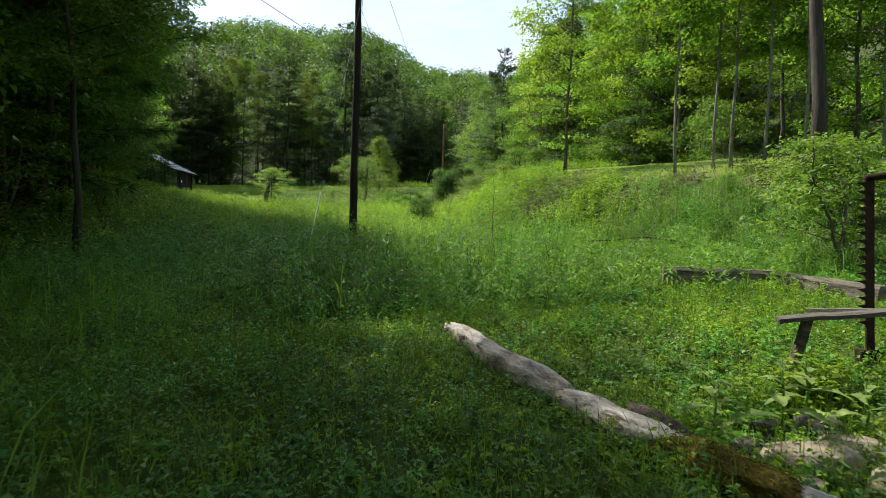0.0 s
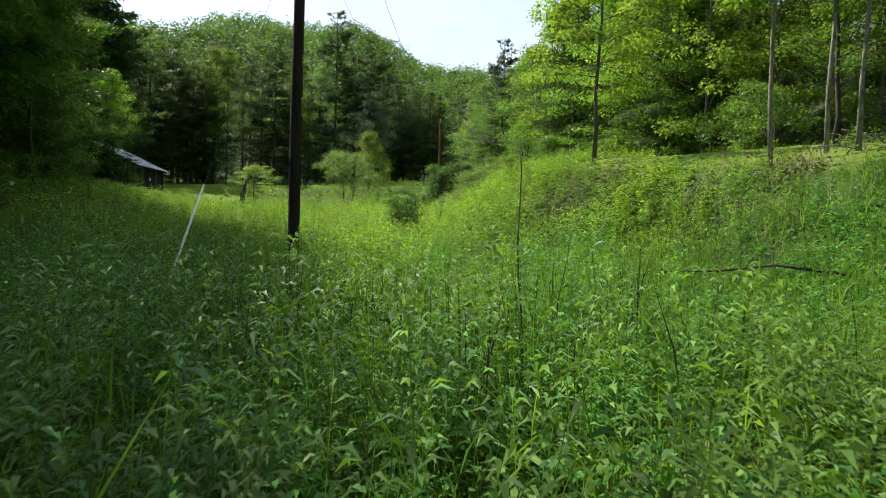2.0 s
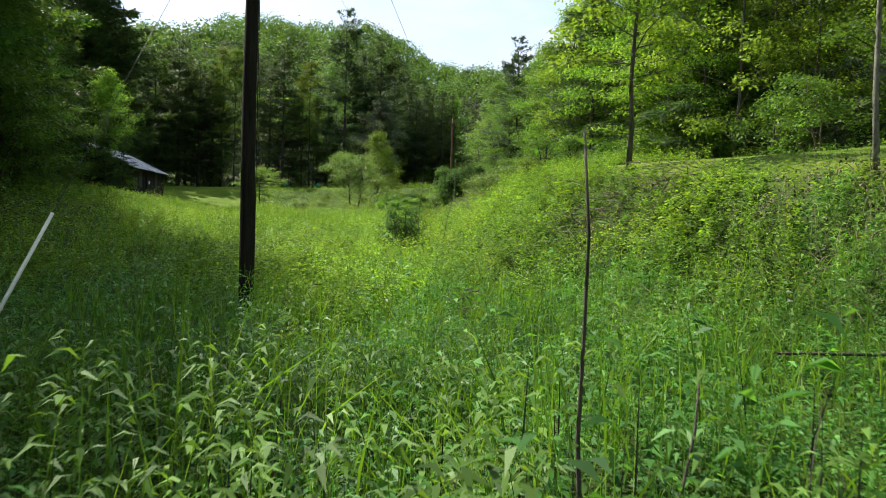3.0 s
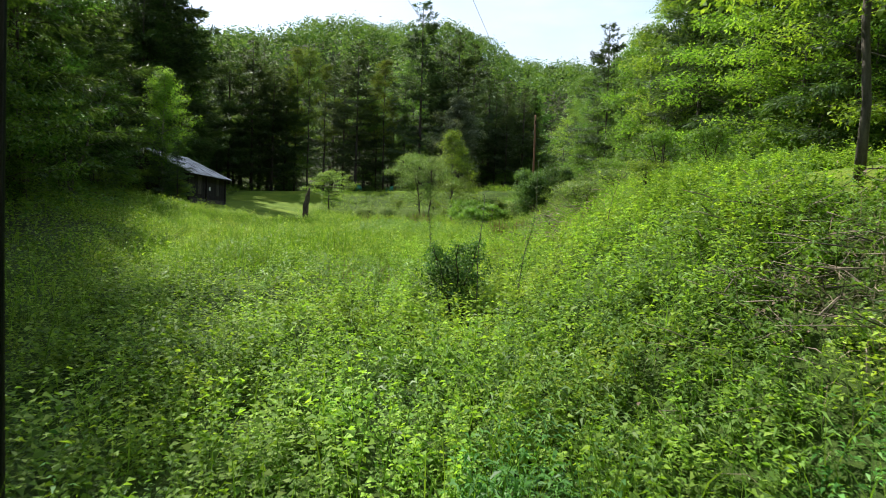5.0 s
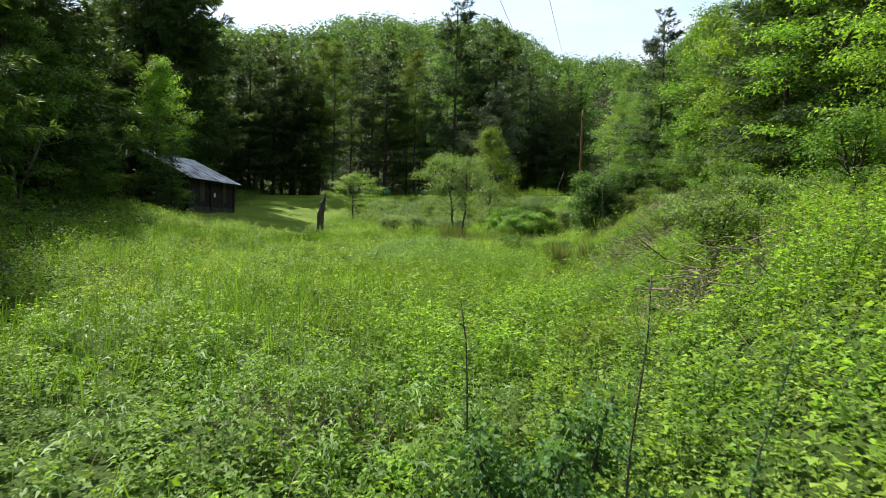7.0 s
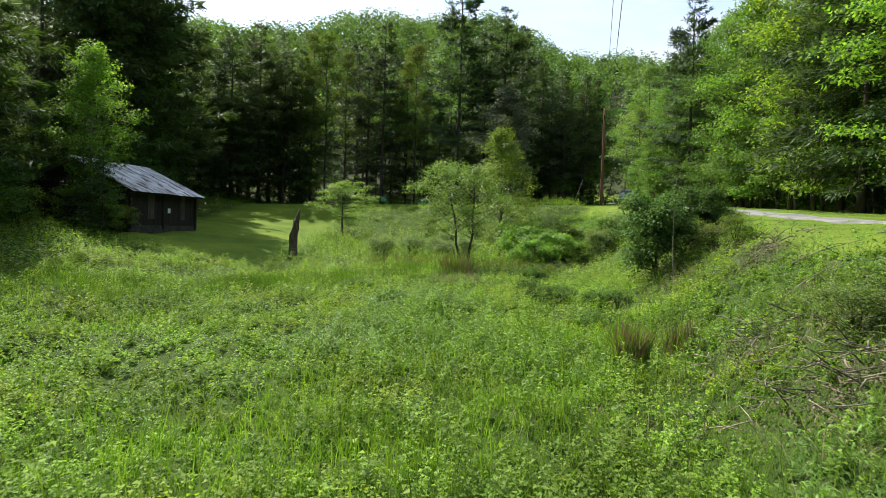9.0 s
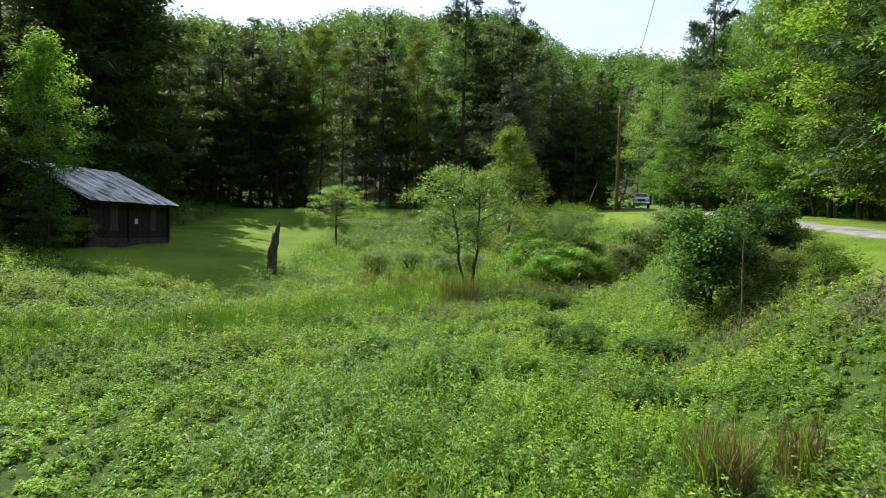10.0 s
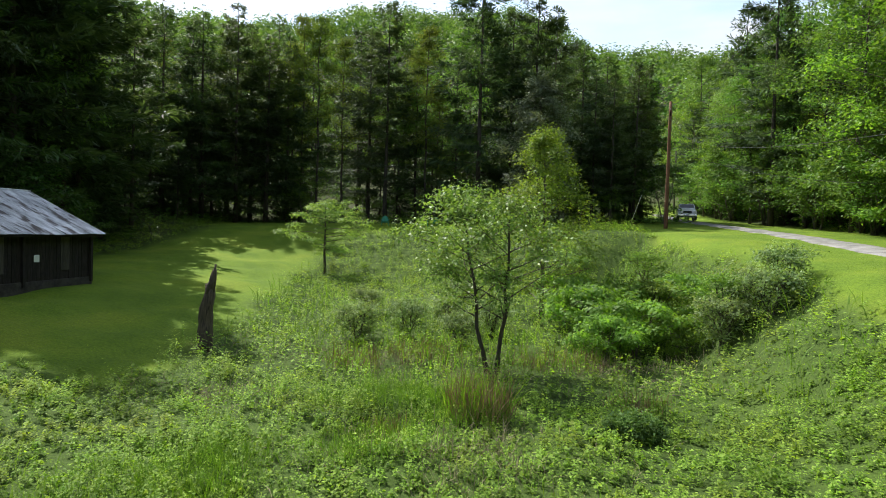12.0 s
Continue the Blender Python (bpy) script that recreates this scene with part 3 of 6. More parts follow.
def place(ob, x, y, scale=1.0, turn=0.0, tall=1.0, sink=0.05, lean=0.0):
    z = float(land(x, y)) - sink
    return Matrix.Translation((x, y, z)) @ Matrix.Rotation(radians(turn), 4, "Z") @ Matrix.Rotation(radians(lean), 4, "X") @ Matrix.Diagonal((scale, scale, scale * tall, 1))


def plant_one(proto, x, y, scale=1.0, turn=0.0, tall=1.0, label="", lean=0.0):
    ob = copy_thing(proto, place(proto, x, y, scale, turn, tall, lean=lean))
    if label:
        tagged(ob, label)
    return ob


WOOD_RNG = np.random.default_rng(11)
PROTOS = {}


def drop_proto(ob):
    """Takes a pattern tree out again once its copies stand."""
    for o in (*ob.children_recursive, ob):
        bpy.data.objects.remove(o)

M_BUSH = leaf_mat("bush_leaf", (0.075, 0.145, 0.024), (0.12, 0.21, 0.034), (0.18, 0.275, 0.05), 0.42, 0.3)
# pattern trees, copied below and then taken away
SLOPE = "tall leafy broadleaf tree on the wooded slope"
PROTOS["maple_a"] = broadleaf(1, 13, 3.4, 0.045, 0.3, 9500, 0.145, M_PALEBARK, M_MAPLE, "maple_tree", "young maple with bright green leaves on a thin stem", "tree", 24, 0.3, 0.8, 0.4, 0.5, whole=True, thick=0.4)
PROTOS["maple_b"] = broadleaf(2, 15, 4.2, 0.085, 0.05, 13500, 0.185, M_BARK, M_MAPLE, "maple_tree", "young maple with bright green leaves on a thin stem", "tree", 28, 0.3, 0.85, 0.45, 0.72, thick=0.45)
PROTOS["broad_a"] = broadleaf(3, 18, 4.8, 0.13, 0.12, 12000, 0.21, M_DARKBARK, M_BROAD, "broadleaf_tree", SLOPE, "tree", 28, 0.4, 0.85, 0.5, 0.85)
PROTOS["broad_b"] = broadleaf(4, 21, 4.4, 0.14, 0.2, 11000, 0.22, M_DARKBARK, M_BROAD, "broadleaf_tree", SLOPE, "tree", 28, 0.4, 0.8, 0.6, 0.85)
PROTOS["near_a"] = broadleaf(17, 14, 3.8, 0.13, 0.2, 26000, 0.15, M_DARKBARK, M_BROAD, "broadleaf_tree", "dark leafy tree on the left, some planted out of view for shade", "tree", 26, 0.35, 0.8, 0.4, 0.62, thick=0.4)
PROTOS["near_b"] = broadleaf(18, 16, 3.4, 0.1, 0.3, 20000, 0.15, M_DARKBARK, M_BROAD, "broadleaf_tree", "slender leafy tree on the left, some planted out of view for shade", "tree", 24, 0.35, 0.75, 0.45, 0.6, thick=0.4)
PROTOS["oak"] = broadleaf(5, 22, 3.2, 0.13, 0.36, 8500, 0.19, M_DARKBARK, M_OAK, "oak_tree", "tall straight oak in thin spring leaf", "tree", 24, 0.4, 0.75, 0.75, 0.62, thick=0.7)
PROTOS["pine_a"] = conifer(6, 27, 4.8, 0.24, 0.14, 19000, 0.6, M_DARKBARK, M_PINE, "pine_tree", "tall dark white pine with layered limbs", "tree", 1.25, 0.0, 0.55, 0.23)
PROTOS["pine_b"] = conifer(7, 22, 4.0, 0.2, 0.22, 12000, 0.58, M_DARKBARK, M_PINE, "pine_tree", "dark white pine with layered limbs", "tree", 1.2, 0.04, 0.55)
PROTOS["hemlock"] = conifer(8, 18, 3.9, 0.2, 0.05, 15000, 0.45, M_DARKBARK, M_HEMLOCK, "hemlock_tree", "dark hemlock with drooping limbs down to the ground", "tree", 0.8, -0.16, 0.45, 0.22)
PROTOS["spire"] = conifer(19, 20, 2.0, 0.16, 0.45, 2600, 0.45, M_DARKBARK, M_PINE, "pine_tree", "thin ragged pine standing above the other trees", "tree", 0.9, 0.1, 0.6)
PROTOS["under"] = broadleaf(9, 5.0, 2.2, 0.05, 0.1, 3600, 0.16, M_BARK, M_BROAD, "understorey_tree", "small leafy understorey tree at the wood's edge", "tree", 10, 0.35, 0.7, 0.5, 0.5, 2)
PROTOS["bush"] = broadleaf(10, 2.2, 1.4, 0.03, 0.05, 4200, 0.1, M_DARKBARK, M_BUSH, "shrub", "leafy green shrub at the meadow's edge", "shrub", 8, 0.45, 0.8, 0.7, 0.3, 3)


def shed_in_sight(x, y, r):
    """True where a crown of that radius would stand between the yard and the shed."""
    return 9 < y < 66 and x + r > -0.475 * y


def wood_block(xs, ys, count, mix, keep, min_gap, scale=(0.8, 1.2)):
    """Scatters trees over a stretch of the plan where keep() says so, no two closer than min_gap."""
    placed, tries = [], 0
    names, weights = zip(*mix)
    weights = np.array(weights) / sum(weights)
    while len(placed) < count and tries < count * 40:
        tries += 1
        x, y = WOOD_RNG.uniform(*xs), WOOD_RNG.uniform(*ys)
        if not keep(x, y) or (x < -6 and shed_in_sight(x, y, 1.2)) or any((x - a) ** 2 + (y - b) ** 2 < min_gap ** 2 for a, b in placed):
            continue
        placed.append((x, y))
        kind, size = WOOD_RNG.choice(names, p=weights), WOOD_RNG.uniform(*scale)
        if -50 < x < -34 and 86 < y < 104:
            size *= 0.65  # lower growth along the far lawn
        plant_one(PROTOS[kind], x, y, size, WOOD_RNG.uniform(0, 360), WOOD_RNG.uniform(0.9, 1.12))
    return placed


PROTOS["thin"] = broadleaf(16, 16, 4.0, 0.12, 0.3, 5000, 0.13, M_DARKBARK, M_BROAD, "broadleaf_tree", "thinly leaved dark tree added at the wood's edge to dapple the yard", "tree", 16, 0.4, 0.8, 0.5, 0.5)
PROTOS["broad_lo"] = broadleaf(13, 19, 4.8, 0.22, 0.3, 4200, 0.38, M_DARKBARK, M_BROAD, "broadleaf_tree", "tall leafy broadleaf tree inside the wood", "tree", 14, 0.4, 0.9, 0.5, 1.2)
PROTOS["pine_lo"] = conifer(14, 25, 4.0, 0.28, 0.15, 4800, 0.75, M_DARKBARK, M_PINE, "pine_tree", "tall dark white pine inside the wood", "tree", 1.6, 0.02, 0.5)
PROTOS["hemlock_lo"] = conifer(15, 18, 3.9, 0.24, 0.05, 4500, 0.62, M_DARKBARK, M_HEMLOCK, "hemlock_tree", "dark hemlock inside the wood", "tree", 1.4, -0.16, 0.4, 0.26)
FRONT_LEFT = (("hemlock", 3), ("near_a", 5), ("pine_b", 2), ("near_b", 3))
# left slope: tall near the meadow's near end, lower further on
OPEN = lambda x, y: not (12.5 < y < 17.5 and x > -16)  # a gap that lets sun through to the yard
wood_block((-34, -9), (0, 31), 18, FRONT_LEFT, lambda x, y: OPEN(x, y) and hill_foot_left(y) - 9 < x < hill_foot_left(y) - 1.5, 2.3, (0.85, 1.02))
wood_block((-40, -9), (-8, 31), 12, (("broad_lo", 1), ("hemlock_lo", 1)), lambda x, y: hill_foot_left(y) - 20 < x < hill_foot_left(y) - 8, 3.0, (0.9, 1.1))
wood_block((-44, -12), (42, 62), 10, FRONT_LEFT, lambda x, y: hill_foot_left(y) - 10 < x < hill_foot_left(y) - 3.0, 2.8, (0.5, 0.75))
wood_block((-30, -12), (30, 42), 8, FRONT_LEFT, lambda x, y: hill_foot_left(y) - 9 < x < hill_foot_left(y) - 1.5, 2.4, (0.75, 0.9))
wood_block((-50, -20), (31, 62), 10, (("broad_lo", 1), ("pine_lo", 1)), lambda x, y: hill_foot_left(y) - 22 < x < hill_foot_left(y) - 9, 3.4, (0.7, 1.0))
wood_block((-44, -24), (50, 64), 9, (("hemlock", 1),), lambda x, y: hill_foot_left(y) - 12 < x < hill_foot_left(y) - 3, 2.6, (0.85, 1.05))
wood_block((-60, -34), (62, 77), 8, (("hemlock", 3), ("broad_a", 2)), lambda x, y: hill_foot_left(y) - 9 < x < hill_foot_left(y) - 2, 2.4, (0.45, 0.62))
wood_block((-60, -34), (77, 96), 17, (("hemlock", 4), ("pine_a", 3), ("broad_a", 2)), lambda x, y: hill_foot_left(y) - 9 < x < hill_foot_left(y) - 1, 2.4, (1.0, 1.2))
wood_block((-80, -40), (55, 120), 16, (("hemlock_lo", 2), ("pine_lo", 2), ("broad_lo", 1)), lambda x, y: hill_foot_left(y) - 28 < x < hill_foot_left(y) - 9, 3.6, (0.7, 0.9))
wood_block((-40, -9), (5, 100), 24, (("under", 1),), lambda x, y: hill_foot_left(y) - 6 < x < hill_foot_left(y) + 0.5, 1.8, (0.7, 1.3))
wood_block((-60, -34), (96, 116), 10, (("hemlock", 3), ("pine_b", 2), ("broad_a", 2)), lambda x, y: hill_foot_left(y) - 9 < x < hill_foot_left(y) - 2, 2.4, (0.7, 0.85))
# unseen trees beside and behind the start, added to block skylight over the yard
for x, y, sc in ((-8.2, 6.4, 0.95), (-5.6, 0.2, 0.95), (-5.2, -4.5, 1.0), (-0.5, -8.5, 1.0)):
    plant_one(PROTOS["near_a"], x, y, sc, x * 50)
plant_one(PROTOS["near_b"], -6.8, 5.2, 1.1, 200)
plant_one(PROTOS["near_a"], -5.2, 2.8, 1.15, 310)
plant_one(PROTOS["near_b"], -3.2, -2.2, 1.2, 20)
# added so that its shadow falls on the weeds beyond the yard
plant_one(PROTOS["near_b"], -8.7, 14.8, 0.78, 150)
# added to shade the left meadow; the last two stand out of view
for x, y, sc in ((-13.6, 22.5, 1.15), (-15.6, 27.5, 1.15), (-17.6, 31.5, 1.15), (-14.6, 25.0, 1.1), (-12.4, 19.6, 1.0), (-9.5, 7.6, 0.95), (-10.6, 9.8, 1.1)):
    plant_one(PROTOS["near_a"], x, y, sc, x * 130 % 360)
# sparse crowns added to break the sun into dapples, mostly out of view
for x, y, sc in ((-9.6, 10.6, 0.95), (-12.0, 17.0, 1.2), (-13.4, 14.6, 1.1)):
    plant_one(PROTOS["thin"], x, y, sc, x * 70 % 360)
for x, y, sc in ((-28.0, 63.5, 0.28), (-30.6, 65.0, 0.3)):
    plant_one(PROTOS["hemlock"], x, y, sc, x * 90 % 360, 1.0, "young dark hemlock beside the old shed")
wood_block((-20, -8), (-14, 3), 9, (("hemlock", 1),), lambda x, y: x < hill_foot_left(y) - 1, 2.4, (0.8, 1.0))
wood_block((-18, -8), (3, 24), 9, (("near_a", 2), ("hemlock", 1), ("under", 1)), lambda x, y: not 12 < y < 20 and hill_foot_left(y) - 5 < x < hill_foot_left(y) - 0.5, 1.8, (0.4, 0.6))
for x, y, sc in ((-39.5, 75.5, 1.2), (-41.5, 73.0, 1.2)):
    plant_one(PROTOS["hemlock"], x, y, sc, x * 31 % 360)
for x, y, sc in ((-39.4, 79.0, 1.1), (-41.5, 81.5, 1.12)):
    plant_one(PROTOS["pine_a"], x, y, sc, x * 31 % 360)
wood_block((-60, -28), (38, 76), 8, (("hemlock_lo", 1),), lambda x, y: hill_foot_left(y) - 26 < x < hill_foot_left(y) - 11, 4.0, (0.9, 1.1))
# behind the lawn
for name, x, y, s in (("pine_a", -18.2, 114.2, 1.12), ("pine_a", -12.8, 115.5, 0.94), ("pine_b", -15.5, 117.5, 1.05), ("pine_a", -28.6, 114.6, 0.9), ("pine_b", -31.5, 117.0, 1.0), ("pine_a", -12, 130, 0.98), ("pine_b", -36, 125, 1.1), ("pine_a", -49, 116, 0.85), ("pine_a", -45.5, 119, 0.8), ("hemlock", -46.5, 107.5, 1.2), ("pine_a", -44.0, 110.0, 0.88), ("hemlock", -41.6, 112.0, 1.15), ("pine_a", -40.4, 114.2, 0.78), ("hemlock", -49.0, 104.5, 1.15), ("hemlock", -44.5, 113.5, 1.2), ("hemlock", -2.4, 117.0, 0.9), ("hemlock", -5.6, 119.5, 1.0), ("pine_b", -1.2, 124.0, 0.8), ("hemlock", -9.8, 113.6, 0.8), ("hemlock", -21.0, 115.4, 0.7), ("oak", -36.4, 113.6, 1.05), ("oak", -38.9, 115.2, 1.08), ("oak", -34.4, 115.8, 0.96), ("oak", -41.2, 117.5, 0.98), ("oak", -24.4, 115.2, 0.98), ("broad_b", -22.2, 118.5, 1.05), ("oak", -26.2, 117.5, 0.9), ("pine_b", -9, 124, 0.95), ("hemlock", -5.5, 126, 0.9), ("hemlock", -3.5, 131, 0.9), ("pine_b", -4.8, 113.0, 0.68), ("pine_b", -6.6, 115.0, 0.72), ("hemlock", -7.9, 118.5, 1.05), ("pine_b", -2.6, 121.0, 0.8)):
    plant_one(PROTOS[name], x, y, s, x * 37 % 360)
plant_one(PROTOS["spire"], -57.7, 143.4, 1.0, 0, (43.0 - float(land(-57.7, 143.4))) / 20.0)
wood_block((-60, -20), (114, 122), 9, (("oak", 4), ("broad_b", 1)), lambda x, y: x < road_line(y) - 6, 2.4, (0.6, 0.85))
wood_block((-70, 0), (122, 152), 26, (("pine_lo", 3), ("broad_lo", 3)), lambda x, y: x < road_line(y) - 6, 3.6, (0.6, 0.9))
wood_block((-50, 1), (113, 122), 18, (("under", 1),), lambda x, y: x < road_line(y) - 5, 1.8, (0.6, 1.2))
wood_block((-52, -2), (116.5, 126), 14, (("hemlock_lo", 1),), lambda x, y: x < road_line(y) - 6, 2.6, (0.4, 0.6))
# right slope above the lane
RIGHT = (("maple_b", 4), ("broad_a", 3), ("broad_b", 2), ("pine_b", 1))
RIGHT_NEAR = (("maple_b", 5), ("broad_b", 3), ("hemlock", 1), ("pine_b", 1))
for name, x, y, s in (("pine_a", 10.2, 115.5, 0.97), ("hemlock", 12.4, 118, 1.1), ("broad_b", 12.6, 110, 1.0), ("broad_a", 13.2, 103, 1.15), ("broad_a", 9.4, 122, 0.95), ("broad_a", 9.4, 131, 0.95), ("maple_b", 13.6, 96.5, 1.35), ("pine_b", 6.8, 146, 0.7), ("broad_b", 14.2, 90.5, 1.15), ("maple_b", 14.6, 86, 1.45), ("maple_b", 17.6, 76.5, 1.4), ("hemlock", 14.8, 78.5, 1.25), ("pine_b", 15.6, 84, 1.1), ("broad_b", 17.2, 82, 1.2), ("maple_b", 16.6, 70, 1.35), ("hemlock", 18.2, 74, 1.1), ("maple_b", 17.4, 62, 1.3), ("hemlock", 18.6, 57, 1.0), ("maple_b", 12.6, 19.5, 0.8), ("maple_b", 14.2, 16.5, 0.85), ("maple_a", 11.6, 16.8, 0.8)):
    plant_one(PROTOS[name], x, y, s, x * 41 % 360)
wood_block((10, 45), (6, 80), 19, RIGHT_NEAR, lambda x, y: hill_foot_right(y) + 1 < x < hill_foot_right(y) + 9, 2.8, (0.9, 1.35))
wood_block((10, 50), (6, 84), 15, (("broad_lo", 3), ("hemlock_lo", 1)), lambda x, y: hill_foot_right(y) + 8 < x < hill_foot_right(y) + 22, 3.2)
wood_block((4, 45), (80, 165), 18, RIGHT, lambda x, y: hill_foot_right(y) + 1.5 < x < hill_foot_right(y) + 9, 2.8, (0.85, 1.2))
wood_block((4, 50), (80, 170), 16, (("broad_lo", 3), ("pine_lo", 1)), lambda x, y: hill_foot_right(y) + 8 < x < hill_foot_right(y) + 22, 3.2, (0.8, 1.0))
wood_block((4, 30), (8, 150), 46, (("under", 1),), lambda x, y: hill_foot_right(y) < x < hill_foot_right(y) + 7, 1.6, (0.7, 1.4))
wood_block((4, 26), (58, 150), 50, (("under", 1),), lambda x, y: hill_foot_right(y) - 0.2 < x < hill_foot_right(y) + 2.5, 1.7, (1.0, 1.7))


def far_woods():
    """Rounded crowns of the woods on the far hills, leaf mass by leaf mass."""
    rng = np.random.default_rng(21)
    tries, n = 60000, 2100
    x, y = rng.uniform(-230, 140, tries), rng.uniform(70, 345, tries)
    ok = ((y > 150) | (x < hill_foot_left(y) - 24) | (x > hill_foot_right(y) + 17)) & (x > -0.68 * y - 10) & (x < 0.36 * y + 14)
    ok &= (np.abs(x - road_line(np.clip(y, -60, 180))) > 6) | (y > 185)
    x, y = x[ok], y[ok]
    keep, cells = [], set()
    for i, (a, b) in enumerate(zip(x, y)):
        cell = (int(a // 5.2), int(b // 5.2))
        if cell not in cells:
            cells.add(cell)
            keep.append(i)
        if len(keep) == n:
            break
    x, y = x[keep], y[keep]
    n = len(x)
    z = land(x, y)
    pine = rng.uniform(0, 1, n) < np.where(y < 230, 0.3, 0.1)

    def crowns(sel, k, hgt, rad, tall, low, high):
        """Crowns over the chosen places; rad narrows towards the top where tall is more than one."""
        cx, cy, cz, m = x[sel][:, None], y[sel][:, None], z[sel][:, None], sel.sum()
        up, ang = rng.uniform(-0.3, 1.0, (m, k)), rng.uniform(0, 2 * np.pi, (m, k))
        ring = np.sqrt(1 - up ** 2) if tall < 2 else (1.02 - np.clip(up, 0, 1)) * rng.uniform(0.5, 1.0, (m, k))
        lump = 1 + 0.25 * np.sin(3 * ang + cx) * np.sin(4 * up + cy)
        rr = rad[:, None] * lump * rng.uniform(0.75, 1.05, (m, k))
        p = np.stack([cx + rr * ring * np.cos(ang), cy + rr * ring * np.sin(ang), cz + hgt[:, None] + tall * rr * up - rad[:, None]], -1).reshape(-1, 3)
        nrm = unit(np.stack([ring * np.cos(ang), ring * np.sin(ang), up], -1).reshape(-1, 3))
        size = rng.uniform(low, high, len(p))
        return small_leaves(p, unit(random_dirs(rng, len(p), -0.6, 0.2) + 0.3 * nrm), unit(nrm + rng.normal(0, 0.3, (len(p), 3)) + [0, 0, 0.3]), size, size * 0.85, 0.1)

    broad, dark = ~pine, pine
    q = crowns(broad, 135, rng.uniform(4.5, 10.5, broad.sum()), rng.uniform(2.4, 4.8, broad.sum()), 1.15, 0.6, 1.25)
    tagged(new("far_woods", quads_mesh("far_woods", q, M_FAR)), "green broadleaf woods covering the far hills", "woods", kind="stuff")
    q = crowns(dark, 120, rng.uniform(2.5, 5.0, dark.sum()), rng.uniform(2.2, 3.2, dark.sum()), 3.0, 0.7, 1.3)
    return tagged(new("far_pines", quads_mesh("far_pines", q, M_PINE)), "dark pines standing among the far broadleaf woods", "woods", kind="stuff")


far_woods()


# ---- meadow growth ----
def field(x, y, s, seed):
    """A slow uneven field between 0 and 1 over the plan."""
    r = np.random.default_rng(seed)
    v = np.zeros_like(np.asarray(x, float))
    for i in range(7):
        a, f, ph = r.uniform(0, 2 * np.pi), s * r.uniform(0.5, 2.0), r.uniform(0, 6.3)
        v = v + np.sin(f * (x * math.cos(a) + y * math.sin(a)) + ph)
    return 1 / (1 + np.exp(-v * 0.9))


def scatter(rng, x0, x1, y0, y1, per_m2, keep):
    n = int((x1 - x0) * (y1 - y0) * per_m2)
    x, y = rng.uniform(x0, x1, n), rng.uniform(y0, y1, n)
    ok = rng.uniform(0, 1, n) < keep(x, y)
    return x[ok], y[ok]


def clumped(rng, x0, x1, y0, y1, per_m2, keep, centres=1.6, spread=0.26):
    """Plants crowded into low mounds, with thinner growth between; gives places and a factor for the height."""
    m = int((x1 - x0) * (y1 - y0) * centres)
    cx, cy, cs = rng.uniform(x0, x1, m), rng.uniform(y0, y1, m), rng.uniform(0.6, 1.5, m)
    n = int((x1 - x0) * (y1 - y0) * per_m2)
    i = rng.integers(0, m, n)
    dx, dy = rng.normal(0, 1, n) * spread * cs[i], rng.normal(0, 1, n) * spread * cs[i]
    r2 = (dx ** 2 + dy ** 2) / (spread * cs[i]) ** 2
    x, y = cx[i] + dx, cy[i] + dy
    high = (0.35 + 1.05 * np.exp(-r2 * 0.5)) * (0.6 + 0.45 * cs[i])
    # a thin even cover between the mounds
    loose = rng.uniform(0, 1, n) < 0.42
    x, y = np.where(loose, rng.uniform(x0, x1, n), x), np.where(loose, rng.uniform(y0, y1, n), y)
    high = np.where(loose, rng.uniform(0.35, 0.8, n), high)
    ok = (rng.uniform(0, 1, n) < keep(x, y)) & (y > y0 - 0.5)
    return x[ok], y[ok], high[ok]


def herbs(rng, x, y, height, per_plant, size, ratio=0.48, start=0.2, spread=0.35, up=0.35, droop=0.3, stem=0.007, fold=0.2, fine=False):
    """Leafy stalks: leaves all round a leaning stem, and the stem itself as a thin blade."""
    n = len(x)
    z = land(x, y)
    base = np.stack([x, y, z], 1)
    lean = rng.normal(0, 0.16, (n, 2))
    top = base + np.concatenate([lean * height[:, None], height[:, None]], 1)
    i = np.repeat(np.arange(n), per_plant)
    u = rng.uniform(start, 1.03, len(i))
    az = rng.uniform(0, 2 * np.pi, len(i))
    p = base[i] + (top - base)[i] * u[:, None]
    d = np.stack([np.cos(az), np.sin(az), rng.normal(up, 0.3, len(i))], 1)
    p = p + d * (rng.uniform(0, spread, len(i)) * height[i] * 0.5 * (1.15 - u))[:, None] * np.array([1, 1, 0.3])
    ln = size[i] * rng.uniform(0.55, 1.4, len(i)) * (1.15 - 0.35 * u)
    upv = unit(np.array([0, 0, 1.0]) + rng.normal(0, 0.35, (len(i), 3)))
    if fine:
        return small_leaves(p, d, upv, ln, ln * ratio * 1.25, droop)
    q = leaves(p, d, upv, ln, ln * ratio, fold, droop)
    a2 = rng.uniform(0, np.pi, n)
    w = np.stack([np.cos(a2), np.sin(a2), 0 * a2], 1) * stem * 0.5
    st = np.stack([base - w, base + w, top + w * 0.4, top - w * 0.4], 1)
    return np.concatenate([q, st])


